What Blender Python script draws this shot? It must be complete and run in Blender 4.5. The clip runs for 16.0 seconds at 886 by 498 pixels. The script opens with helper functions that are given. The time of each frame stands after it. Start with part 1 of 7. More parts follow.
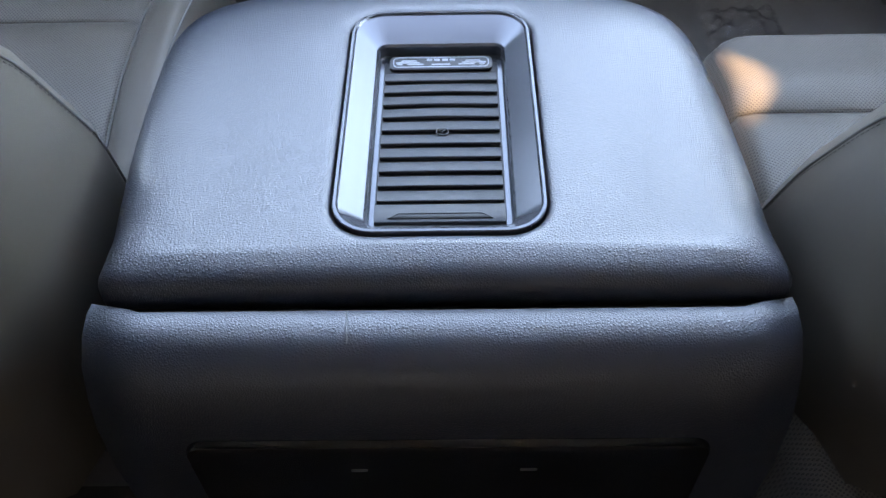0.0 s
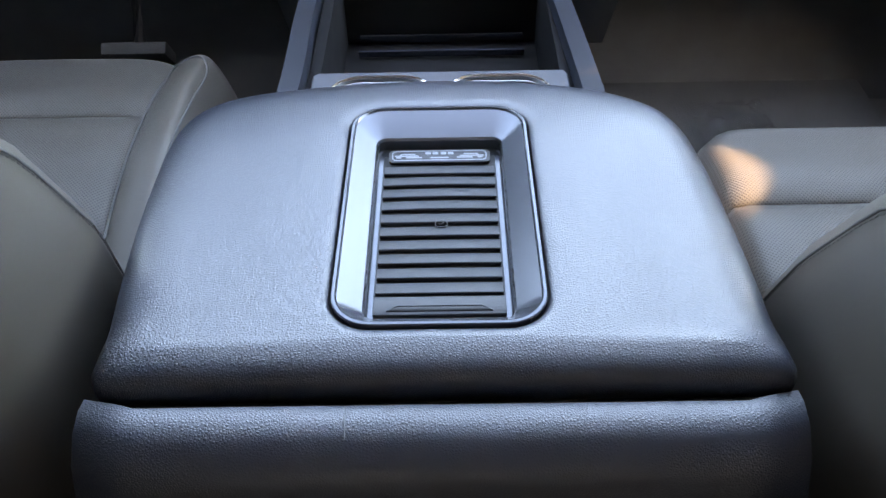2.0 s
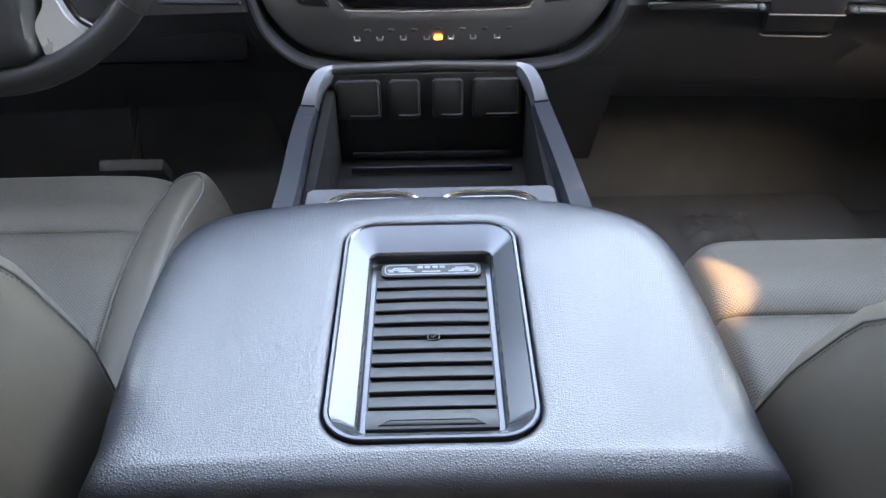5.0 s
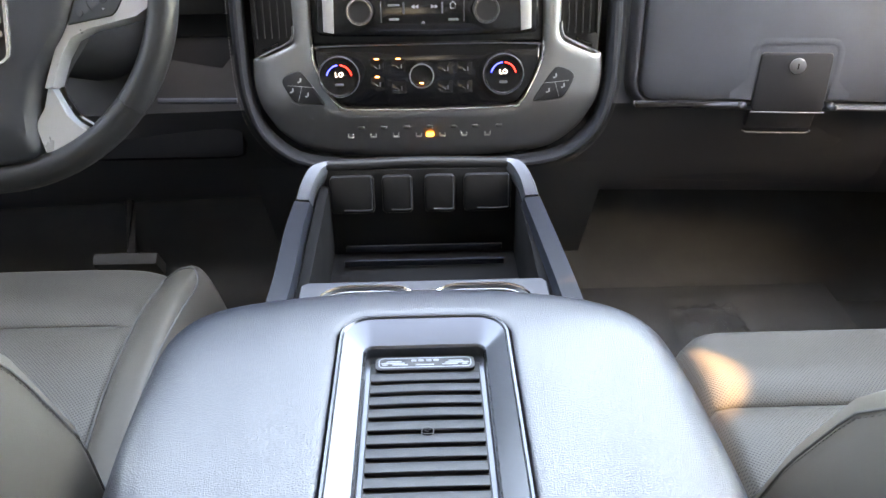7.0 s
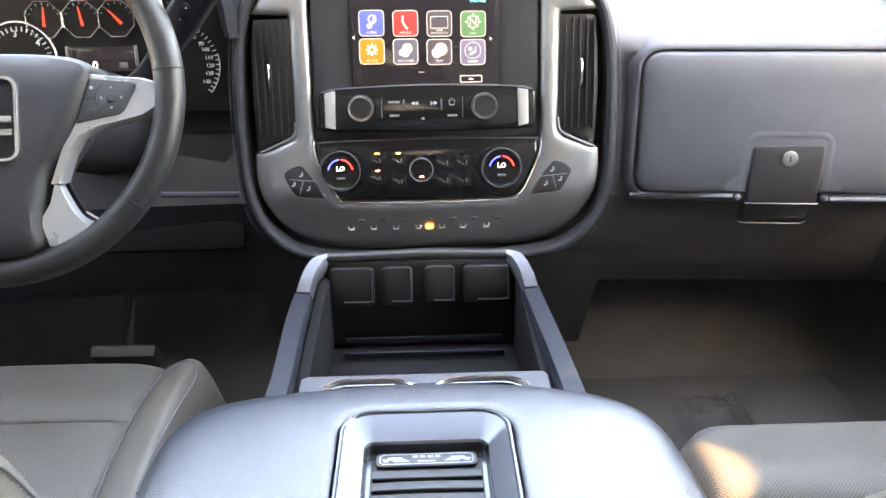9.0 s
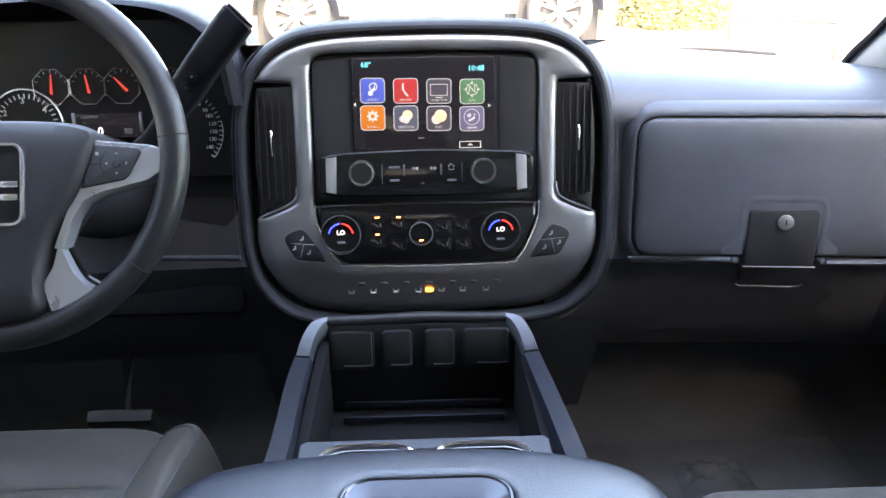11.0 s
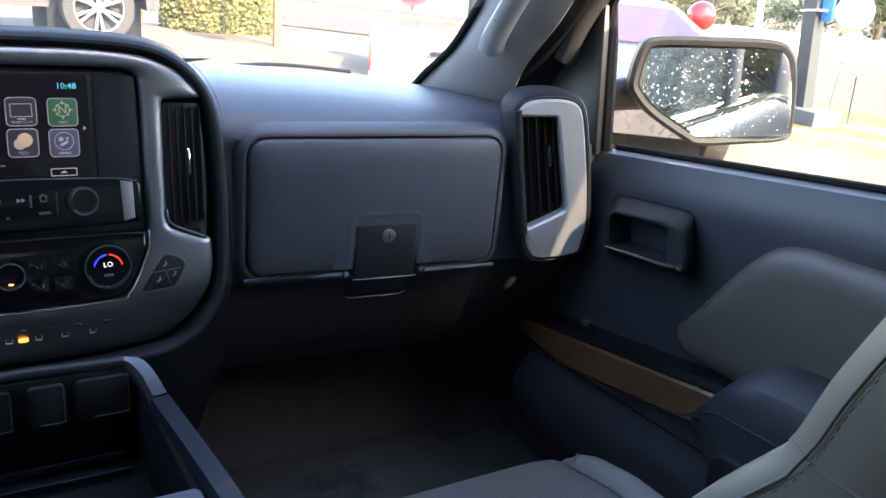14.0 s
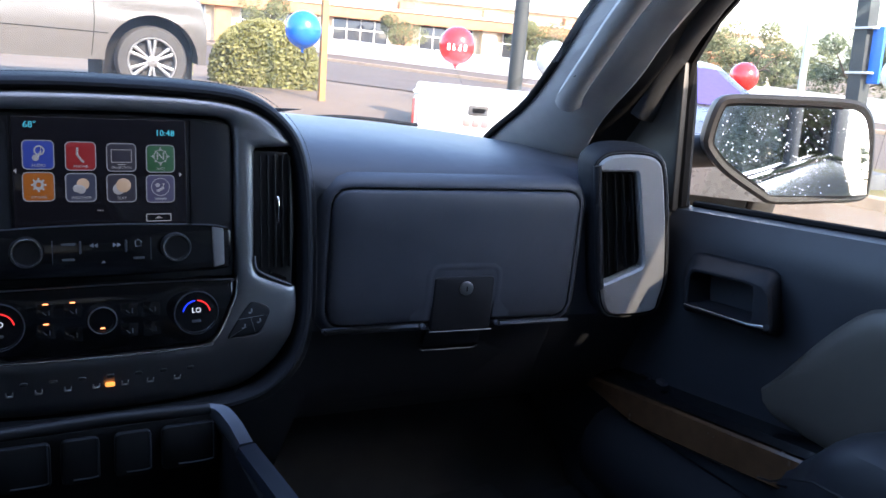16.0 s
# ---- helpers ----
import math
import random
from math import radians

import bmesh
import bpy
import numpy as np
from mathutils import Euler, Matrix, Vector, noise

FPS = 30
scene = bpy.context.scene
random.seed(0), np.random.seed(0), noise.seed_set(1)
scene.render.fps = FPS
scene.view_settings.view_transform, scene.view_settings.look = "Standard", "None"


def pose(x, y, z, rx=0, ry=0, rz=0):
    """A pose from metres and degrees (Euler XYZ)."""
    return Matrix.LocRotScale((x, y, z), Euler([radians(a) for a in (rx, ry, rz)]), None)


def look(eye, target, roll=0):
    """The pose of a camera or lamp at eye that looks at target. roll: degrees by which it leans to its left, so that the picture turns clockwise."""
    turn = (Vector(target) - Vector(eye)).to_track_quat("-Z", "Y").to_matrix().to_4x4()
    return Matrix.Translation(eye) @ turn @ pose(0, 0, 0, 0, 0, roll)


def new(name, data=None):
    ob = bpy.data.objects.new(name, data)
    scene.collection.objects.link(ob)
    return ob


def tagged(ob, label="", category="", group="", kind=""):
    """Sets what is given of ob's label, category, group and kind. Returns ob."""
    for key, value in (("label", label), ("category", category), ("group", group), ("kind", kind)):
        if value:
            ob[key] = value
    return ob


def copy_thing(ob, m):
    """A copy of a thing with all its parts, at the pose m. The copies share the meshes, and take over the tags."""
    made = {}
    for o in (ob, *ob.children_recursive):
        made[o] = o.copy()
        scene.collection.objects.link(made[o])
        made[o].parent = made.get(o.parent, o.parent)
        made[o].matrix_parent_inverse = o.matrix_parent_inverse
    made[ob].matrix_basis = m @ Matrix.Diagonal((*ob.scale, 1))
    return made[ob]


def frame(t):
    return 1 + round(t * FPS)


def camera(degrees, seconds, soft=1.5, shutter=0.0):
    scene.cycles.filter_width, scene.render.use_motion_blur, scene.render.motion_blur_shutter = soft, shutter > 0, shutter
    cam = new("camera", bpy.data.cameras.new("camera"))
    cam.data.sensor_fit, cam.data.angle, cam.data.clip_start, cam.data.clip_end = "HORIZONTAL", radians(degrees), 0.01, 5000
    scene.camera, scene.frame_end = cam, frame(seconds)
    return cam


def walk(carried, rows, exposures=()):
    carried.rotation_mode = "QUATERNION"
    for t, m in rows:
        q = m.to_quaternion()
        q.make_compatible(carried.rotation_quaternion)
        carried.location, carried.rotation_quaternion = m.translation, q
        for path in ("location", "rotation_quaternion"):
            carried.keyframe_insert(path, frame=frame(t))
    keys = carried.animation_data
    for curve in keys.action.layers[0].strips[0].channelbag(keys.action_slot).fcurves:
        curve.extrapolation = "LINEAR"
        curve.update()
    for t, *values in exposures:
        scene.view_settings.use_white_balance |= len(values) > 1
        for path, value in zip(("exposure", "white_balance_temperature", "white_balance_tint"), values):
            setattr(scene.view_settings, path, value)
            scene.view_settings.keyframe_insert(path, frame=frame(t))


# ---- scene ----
cam = camera(55.03, 16.0)
PATH = [
    (0, pose(0.0097, -0.0087, 1.4916, 40.454, 1.071, 0.095)),
    (0.5, pose(0.0107, -0.0050, 1.4901, 41.396, 1.209, 0.084)),
    (1, pose(0.0109, -0.0019, 1.4873, 42.617, 1.111, 0.006)),
    (1.5, pose(0.0098, -0.0040, 1.4875, 44.974, 1.032, -0.141)),
    (2, pose(0.0074, -0.0049, 1.4905, 46.445, 0.965, -0.212)),
    (2.5, pose(0.0054, -0.0062, 1.4929, 47.886, 0.897, -0.305)),
    (3, pose(0.0037, -0.0072, 1.4954, 49.180, 0.724, -0.349)),
    (3.5, pose(0.0056, -0.0080, 1.4958, 50.419, 0.795, -0.484)),
    (4, pose(0.0068, -0.0090, 1.4949, 51.422, 0.792, -0.603)),
    (6.5, pose(0.0046, -0.0129, 1.5019, 58.477, 0.703, -1.429)),
    (7, pose(0.0040, -0.0150, 1.5025, 59.996, 0.627, -1.562)),
    (7.5, pose(0.0018, -0.0147, 1.5055, 61.349, 0.614, -1.674)),
    (8, pose(0.0005, -0.0150, 1.5080, 63.097, 0.614, -1.732)),
    (8.5, pose(0.0013, -0.0150, 1.5077, 64.642, 0.704, -1.763)),
    (11, pose(-0.0015, -0.0192, 1.5113, 70.068, 0.711, -1.979)),
    (11.5, pose(-0.0018, -0.0200, 1.5118, 71.378, 0.885, -1.916)),
    (12, pose(-0.0020, -0.0192, 1.5121, 72.434, 1.072, -1.902)),
    (12.5, pose(-0.0059, -0.0100, 1.5100, 72.643, 0.322, -3.613)),
    (13, pose(-0.0190, 0.0014, 1.5140, 72.034, -1.114, -10.434)),
    (13.5, pose(-0.0384, 0.0193, 1.5240, 70.704, -3.196, -21.136)),
    (14, pose(-0.0625, 0.0304, 1.5274, 71.287, -4.983, -30.875)),
    (14.5, pose(-0.0867, 0.0378, 1.5257, 71.660, -6.211, -37.432)),
    (15, pose(-0.1111, 0.0463, 1.5230, 71.984, -6.095, -39.347)),
    (15.5, pose(-0.1186, 0.0514, 1.5206, 72.383, -6.083, -40.163)),
    (16, pose(-0.1112, 0.0664, 1.5172, 74.718, -5.555, -28.308)),
]
walk(cam, PATH, [(0, 5.3, 8650, 15), (4.2, 5.45, 9500, 15), (7, 5.85, 11000, 15), (8.6, 6.15, 11000, 16), (11, 5.08, 8500, 16), (11.5, 4.78, 7800, 15), (12, 3.92, 7400, 14), (12.5, 3.28, 7200, 14), (13.4, 3.80, 7100, 14), (14.1, 3.58, 6950, 14), (14.6, 3.10, 6750, 14), (16, 2.95, 6200, 15)])

# ---- world, sun ----
TO_SUN = Vector((0.17, -0.78, 0.60)).normalized()
world = bpy.data.worlds.new("sky_world")
scene.world = world
world.use_nodes = True
wn = world.node_tree.nodes
sky = wn.new("ShaderNodeTexSky")
sky.sky_type = "NISHITA"
sky.sun_disc = False
sky.sun_elevation = math.asin(TO_SUN.z)
sky.sun_rotation = math.atan2(TO_SUN.x, TO_SUN.y)
sky.air_density, sky.dust_density, sky.ozone_density = 1.0, 1.5, 1.0
wn["Background"].inputs["Strength"].default_value = 0.15
world.node_tree.links.new(sky.outputs[0], wn["Background"].inputs[0])
sun_data = bpy.data.lights.new("sun", "SUN")
sun_data.energy, sun_data.angle, sun_data.color = 1.9, radians(0.5), (1.0, 0.835, 0.62)
sun = new("sun", sun_data)
sun.matrix_world = look(TO_SUN * 30, (0, 0, 0))
# added spot lamp, no such source known: lays the warm patch on the seat
patch_spot_data = bpy.data.lights.new("seat_patch_spot", "SPOT")
patch_spot_data.energy, patch_spot_data.color = 150, (1.0, 0.67, 0.39)
patch_spot_data.spot_size, patch_spot_data.spot_blend, patch_spot_data.shadow_soft_size = radians(3.3), 0.03, 0.008
patch_spot = new("seat_patch_spot", patch_spot_data)
patch_spot.matrix_world = look((2.41, 0.70, 3.26), (0.146, 0.580, 1.01))

# ---- materials ----
def mat(name, base, rough=0.5, metal=0.0, vary=0.12, scale=20.0, grain=0.0, grain_scale=800.0, grain_kind="noise",
        spec=0.5, coat=0.0, second=None, second_scale=3.0, emit=None, power=0.0):
    """A surface: base colour with variation at two scales, and fine relief."""
    m = bpy.data.materials.new(name)
    m.use_nodes = True
    n, l = m.node_tree.nodes, m.node_tree.links
    b = n["Principled BSDF"]
    tc = n.new("ShaderNodeTexCoord")
    big = n.new("ShaderNodeTexNoise")
    big.inputs["Scale"].default_value = second_scale
    big.inputs["Detail"].default_value = 4
    small = n.new("ShaderNodeTexNoise")
    small.inputs["Scale"].default_value = scale
    small.inputs["Detail"].default_value = 6
    for q in (big, small):
        l.new(tc.outputs["Object"], q.inputs["Vector"])
    mixf = n.new("ShaderNodeMix")
    mixf.inputs[0].default_value = 0.5
    l.new(big.outputs["Fac"], mixf.inputs[2])
    l.new(small.outputs["Fac"], mixf.inputs[3])
    ramp = n.new("ShaderNodeValToRGB")
    c = Vector(base[:3])
    lo = tuple(c * (1 - vary)) + (1,)
    hi = tuple(Vector(second)) + (1,) if second else tuple(min(1, v) for v in c * (1 + vary)) + (1,)
    ramp.color_ramp.elements[0].position, ramp.color_ramp.elements[1].position = 0.35, 0.65
    ramp.color_ramp.elements[0].color, ramp.color_ramp.elements[1].color = lo, hi
    l.new(mixf.outputs[0], ramp.inputs[0])
    l.new(ramp.outputs[0], b.inputs["Base Color"])
    rr = n.new("ShaderNodeMapRange")
    rr.inputs["To Min"].default_value, rr.inputs["To Max"].default_value = max(0.02, rough * 0.85), min(1, rough * 1.15)
    l.new(small.outputs["Fac"], rr.inputs[0])
    l.new(rr.outputs[0], b.inputs["Roughness"])
    b.inputs["Metallic"].default_value = metal
    b.inputs["Specular IOR Level"].default_value = spec
    b.inputs["Coat Weight"].default_value = coat
    b.inputs["Coat Roughness"].default_value = max(0.08, rough * 0.75)
    if grain:
        if grain_kind in ("pebble", "cells", "holes"):
            g = n.new("ShaderNodeTexVoronoi")
            g.feature = "F1"
            out = g.outputs["Distance"]
            inv = True
        else:
            g = n.new("ShaderNodeTexNoise")
            g.inputs["Detail"].default_value = 3
            out = g.outputs["Fac"]
            inv = False
        g.inputs["Scale"].default_value = grain_scale
        l.new(tc.outputs["Object"], g.inputs["Vector"])
        if grain_kind == "cells":
            g.feature = "DISTANCE_TO_EDGE"
            flat = n.new("ShaderNodeMapRange")
            flat.interpolation_type = "SMOOTHSTEP"
            flat.inputs["From Max"].default_value = 0.42
            l.new(g.outputs["Distance"], flat.inputs[0])
            out, inv = flat.outputs[0], False
        elif grain_kind == "holes":
            turn = n.new("ShaderNodeMapping")
            turn.inputs["Rotation"].default_value = (0, 0, radians(45))
            l.new(tc.outputs["Object"], turn.inputs["Vector"])
            l.new(turn.outputs[0], g.inputs["Vector"])
            g.voronoi_dimensions = "2D"
            g.inputs["Randomness"].default_value = 0.0
            hole = n.new("ShaderNodeMapRange")
            hole.inputs["From Min"].default_value, hole.inputs["From Max"].default_value = 0.24, 0.36
            l.new(g.outputs["Distance"], hole.inputs[0])
            out, inv = hole.outputs[0], False
            dark = n.new("ShaderNodeMix")
            dark.data_type, dark.blend_type = "RGBA", "MULTIPLY"
            dark.inputs[0].default_value = 1.0
            tone = n.new("ShaderNodeMapRange")
            tone.inputs["To Min"].default_value = 0.35
            l.new(hole.outputs[0], tone.inputs[0])
            l.new(ramp.outputs[0], dark.inputs[6])
            l.new(tone.outputs[0], dark.inputs[7])
            l.new(dark.outputs[2], b.inputs["Base Color"])
        bp = n.new("ShaderNodeBump")
        bp.invert = inv
        bp.inputs["Strength"].default_value = grain
        bp.inputs["Distance"].default_value = 0.6 / grain_scale
        l.new(out, bp.inputs["Height"])
        l.new(bp.outputs[0], b.inputs["Normal"])
    if emit:
        b.inputs["Emission Color"].default_value = (*emit, 1)
        b.inputs["Emission Strength"].default_value = power
    return m


def glass(name, tint=(1, 1, 1), rough=0.0, gloss=0.03):
    """A thin pane: mostly clear, with a slight gloss."""
    m = bpy.data.materials.new(name)
    m.use_nodes = True
    n, l = m.node_tree.nodes, m.node_tree.links
    n.remove(n["Principled BSDF"])
    tr, gl, mx = n.new("ShaderNodeBsdfTransparent"), n.new("ShaderNodeBsdfGlossy"), n.new("ShaderNodeMixShader")
    tr.inputs[0].default_value = (*tint, 1)
    gl.inputs["Roughness"].default_value = rough
    lw, pw, ad = n.new("ShaderNodeLayerWeight"), n.new("ShaderNodeMath"), n.new("ShaderNodeMath")
    lw.inputs[0].default_value = 0.5
    pw.operation, ad.operation = "POWER", "ADD"
    ad.use_clamp = True
    pw.inputs[1].default_value, ad.inputs[1].default_value = 3.2, gloss
    l.new(lw.outputs["Facing"], pw.inputs[0])
    l.new(pw.outputs[0], ad.inputs[0])
    l.new(ad.outputs[0], mx.inputs[0])
    l.new(tr.outputs[0], mx.inputs[1])
    l.new(gl.outputs[0], mx.inputs[2])
    l.new(mx.outputs[0], n["Material Output"].inputs[0])
    return m


LID = mat("grained_black_vinyl", (0.017, 0.0215, 0.034), 0.36, grain=0.32, grain_scale=600, grain_kind="cells", spec=1.0, vary=0.10, coat=0.27)
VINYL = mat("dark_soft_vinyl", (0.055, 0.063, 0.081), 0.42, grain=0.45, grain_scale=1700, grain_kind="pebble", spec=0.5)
DOORVINYL = mat("navy_black_door_vinyl", (0.032, 0.035, 0.043), 0.42, grain=0.45, grain_scale=1700, grain_kind="pebble", spec=0.5)
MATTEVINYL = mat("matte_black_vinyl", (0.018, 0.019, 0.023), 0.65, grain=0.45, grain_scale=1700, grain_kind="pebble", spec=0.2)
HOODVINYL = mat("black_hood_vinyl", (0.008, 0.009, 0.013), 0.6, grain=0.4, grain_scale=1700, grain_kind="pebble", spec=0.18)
DARKVINYL = mat("black_and_shaded_vinyl", (0.030, 0.031, 0.036), 0.45, grain=0.45, grain_scale=1700, grain_kind="pebble")
PLASTIC = mat("dark_matte_plastic", (0.044, 0.046, 0.051), 0.55, grain=0.3, grain_scale=1200, spec=0.4)
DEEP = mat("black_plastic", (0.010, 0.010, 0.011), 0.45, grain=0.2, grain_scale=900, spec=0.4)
SATINBLACK = mat("satin_black_plastic", (0.016, 0.017, 0.020), 0.34, grain=0.1, grain_scale=1200, spec=0.5)
GLOSS = mat("gloss_black_plastic", (0.008, 0.008, 0.009), 0.12, spec=0.5)
RUBBER = mat("grey_black_rubber", (0.040, 0.042, 0.047), 0.45, grain=0.5, grain_scale=1500)
SILVER = mat("satin_silver_paint", (0.265, 0.272, 0.287), 0.36, metal=0.82, vary=0.05, grain=0.08, grain_scale=2500)
# lighter copy of the satin silver: sunlight on the end vent put into colour
VENTSILVER = mat("sunlit_vent_silver", (0.46, 0.463, 0.47), 0.44, metal=0.35, vary=0.05)
CAP = mat("brushed_silver_cap", (0.36, 0.355, 0.35), 0.40, metal=0.5, vary=0.08, grain=0.12, grain_scale=2600)
SPOKE = mat("bright_satin_silver", (0.50, 0.505, 0.52), 0.28, metal=0.5, vary=0.05)
BEZEL = mat("smoked_silver_plastic", (0.115, 0.122, 0.138), 0.33, metal=0.6, vary=0.06)
TRAY = mat("smoked_tray_plastic", (0.095, 0.103, 0.12), 0.24, metal=0.6, vary=0.06, grain=0.06, grain_scale=2500)
RAIL = mat("slate_satin_paint", (0.015, 0.018, 0.026), 0.46, metal=0.1, spec=0.35, vary=0.08)
CHROME = mat("chrome", (0.75, 0.76, 0.78), 0.08, metal=1.0, vary=0.03)
POLISH = mat("polished_metal_trim", (0.78, 0.79, 0.80), 0.24, metal=0.85, vary=0.03)
LEATHER = mat("grey_leather", (0.088, 0.078, 0.066), 0.45, grain=0.26, grain_scale=1900, grain_kind="pebble", vary=0.10)
PERF = mat("perforated_grey_leather", (0.088, 0.078, 0.067), 0.5, grain=0.6, grain_scale=420, grain_kind="holes", vary=0.10)
PIPE = mat("grey_stitching", (0.085, 0.082, 0.078), 0.6, vary=0.2, grain=0.5, grain_scale=900)
STITCH = mat("dark_thread", (0.09, 0.09, 0.09), 0.7, vary=0.2)
HEADLINER = mat("pale_headliner_cloth", (0.58, 0.57, 0.55), 0.9, grain=0.4, grain_scale=1500)
PILLAR = mat("grey_pillar_plastic", (0.33, 0.335, 0.34), 0.6, grain=0.3, grain_scale=1400)
CARPET = mat("charcoal_carpet", (0.036, 0.036, 0.036), 0.95, grain=0.9, grain_scale=700, vary=0.3)
WOOD = mat("dark_burl_wood", (0.165, 0.088, 0.043), 0.26, second=(0.09, 0.046, 0.022), scale=45, second_scale=9, coat=0.5)
SEAL = mat("black_rubber_seal", (0.008, 0.008, 0.009), 0.8, spec=0.15)
# tint assumed for the rear panes, set to cut the light from behind
TINTED = glass("dimming_rear_pane", (0.18, 0.184, 0.192))
# driver pane's tint is added to hold back light from the left
SHADED = glass("dimming_driver_pane", (0.35, 0.355, 0.36))
PANE = glass("clear_pane", (0.96, 0.98, 0.97))
MIRROR = mat("mirror_silver", (0.86, 0.88, 0.90), 0.015, metal=1.0, vary=0.01)
SCREEN = mat("dark_display_glass", (0.005, 0.005, 0.007), 0.09, spec=0.4, emit=(0.05, 0.05, 0.07), power=0.008)
WHITE_INK = mat("white_marking", (0.62, 0.63, 0.64), 0.5, vary=0.05)
MID_INK = mat("grey_marking", (0.30, 0.305, 0.31), 0.5, vary=0.05)
DIM_INK = mat("dim_grey_marking", (0.10, 0.104, 0.108), 0.5, vary=0.05)
PLATE = mat("pale_grey_decal", (0.34, 0.36, 0.40), 0.35, vary=0.05)


def glow(name, colour, power):
    return mat(name, tuple(v * 0.3 for v in colour), 0.3, vary=0.02, emit=colour, power=power)


GLOW_CYAN = glow("cyan_readout", (0.10, 0.65, 0.80), 0.075)
GLOW_WHITE = glow("white_readout", (0.80, 0.83, 0.90), 0.14)
GLOW_BLUE = glow("blue_arc", (0.015, 0.04, 0.95), 0.24)
GLOW_RED = glow("red_arc", (0.95, 0.03, 0.03), 0.16)
GLOW_AMBER = glow("amber_lamp", (1.0, 0.30, 0.06), 0.28)
GLOW_ORANGE = glow("orange_bar", (1.0, 0.30, 0.10), 0.45)
TILE_COLOURS = {
    "blue": glow("blue_tile", (0.04, 0.07, 0.36), 0.055), "red": glow("red_tile", (0.34, 0.03, 0.035), 0.045),
    "black": glow("black_tile", (0.02, 0.02, 0.03), 0.12), "green": glow("green_tile", (0.045, 0.14, 0.07), 0.045),
    "orange": glow("orange_tile", (0.42, 0.13, 0.02), 0.045), "violet": glow("violet_tile", (0.06, 0.06, 0.12), 0.075),
    "slate": glow("slate_tile", (0.03, 0.035, 0.06), 0.10)}
TILE_RIM = glow("pale_tile_rim", (0.30, 0.31, 0.35), 0.055)
ICON = glow("pale_icon", (0.42, 0.42, 0.44), 0.052)
ICON_SUN = glow("warm_icon", (0.58, 0.42, 0.30), 0.06)

# ---- mesh helpers ----
I4 = Matrix.Identity(4)


def thing(name, label, category, loc=(0, 0, 0), group="", kind=""):
    ob = new(name)
    ob.empty_display_size = 0.05
    ob.matrix_basis = Matrix.Translation(loc)
    return tagged(ob, label, category, group, kind)


def mesh_of(name, bm, material, sharp=38):
    bmesh.ops.recalc_face_normals(bm, faces=bm.faces)
    me = bpy.data.meshes.new(name)
    bm.to_mesh(me)
    bm.free()
    me.materials.append(material)
    me.polygons.foreach_set("use_smooth", [True] * len(me.polygons))
    me.set_sharp_from_angle(angle=radians(sharp))
    return me


def part(name, bm, material, parent, label="", sharp=38):
    """One mesh under a thing or a part; its vertices are in world places (or the thing's, when that stands at the origin)."""
    ob = new(name, mesh_of(name, bm, material, sharp))
    ob.parent = parent
    if parent.type == "EMPTY":
        ob.matrix_parent_inverse = parent.matrix_basis.inverted()
    return tagged(ob, label)


def alone(name, bm, material, label, category, group="", kind="", sharp=38):
    return tagged(new(name, mesh_of(name, bm, material, sharp)), label, category, group, kind)


def box(bm, c, s, bevel=0.003, rot=I4, seg=2):
    m = Matrix.Translation(c) @ rot @ Matrix.Diagonal((*s, 1))
    vs = bmesh.ops.create_cube(bm, size=1, matrix=m)["verts"]
    if bevel:
        es = {e for v in vs for e in v.link_edges}
        bmesh.ops.bevel(bm, geom=list(es), offset=bevel, segments=seg, affect="EDGES", profile=0.6)
    return bm


def B(c, s, bevel=0.003, rot=I4, seg=2):
    return box(bmesh.new(), c, s, bevel, rot, seg)


def rings(bm, rr, cap0=True, cap1=True, closed=True):
    """Skin from ring to ring; all rings have as many points."""
    vv = [[bm.verts.new(p) for p in r] for r in rr]
    n = len(vv[0])
    for a, b in zip(vv, vv[1:]):
        for i in range(n if closed else n - 1):
            j = (i + 1) % n
            bm.faces.new((a[i], a[j], b[j], b[i]))
    if cap0:
        bm.faces.new(vv[0][::-1])
    if cap1:
        bm.faces.new(vv[-1])
    return bm


def rrect(cx, cy, w, h, r, n=5):
    pts = []
    for k, (sx, sy) in enumerate(((1, 1), (-1, 1), (-1, -1), (1, -1))):
        for i in range(n + 1):
            a = radians(90 * k + 90 * i / n)
            pts.append((cx + sx * (w / 2 - r) + r * math.cos(a), cy + sy * (h / 2 - r) + r * math.sin(a)))
    return pts


def smooth_loop(pts, n):
    """A closed Catmull-Rom curve through pts, resampled to n even points."""
    k, dense = len(pts), []
    P = [np.array(p, float) for p in pts]
    for i in range(k):
        p0, p1, p2, p3 = P[i - 1], P[i], P[(i + 1) % k], P[(i + 2) % k]
        for s in np.linspace(0, 1, 12, endpoint=False):
            dense.append(0.5 * (2 * p1 + (p2 - p0) * s + (2 * p0 - 5 * p1 + 4 * p2 - p3) * s * s + (3 * p1 - p0 - 3 * p2 + p3) * s ** 3))
    return resample(dense, n)


def resample(pts, n):
    d = np.array([*pts, pts[0]], float)
    ln = np.concatenate([[0], np.cumsum(np.linalg.norm(np.diff(d, axis=0), axis=1))])
    at = np.linspace(0, ln[-1], n, endpoint=False)
    return np.stack([np.interp(at, ln, d[:, k]) for k in range(d.shape[1])], 1)


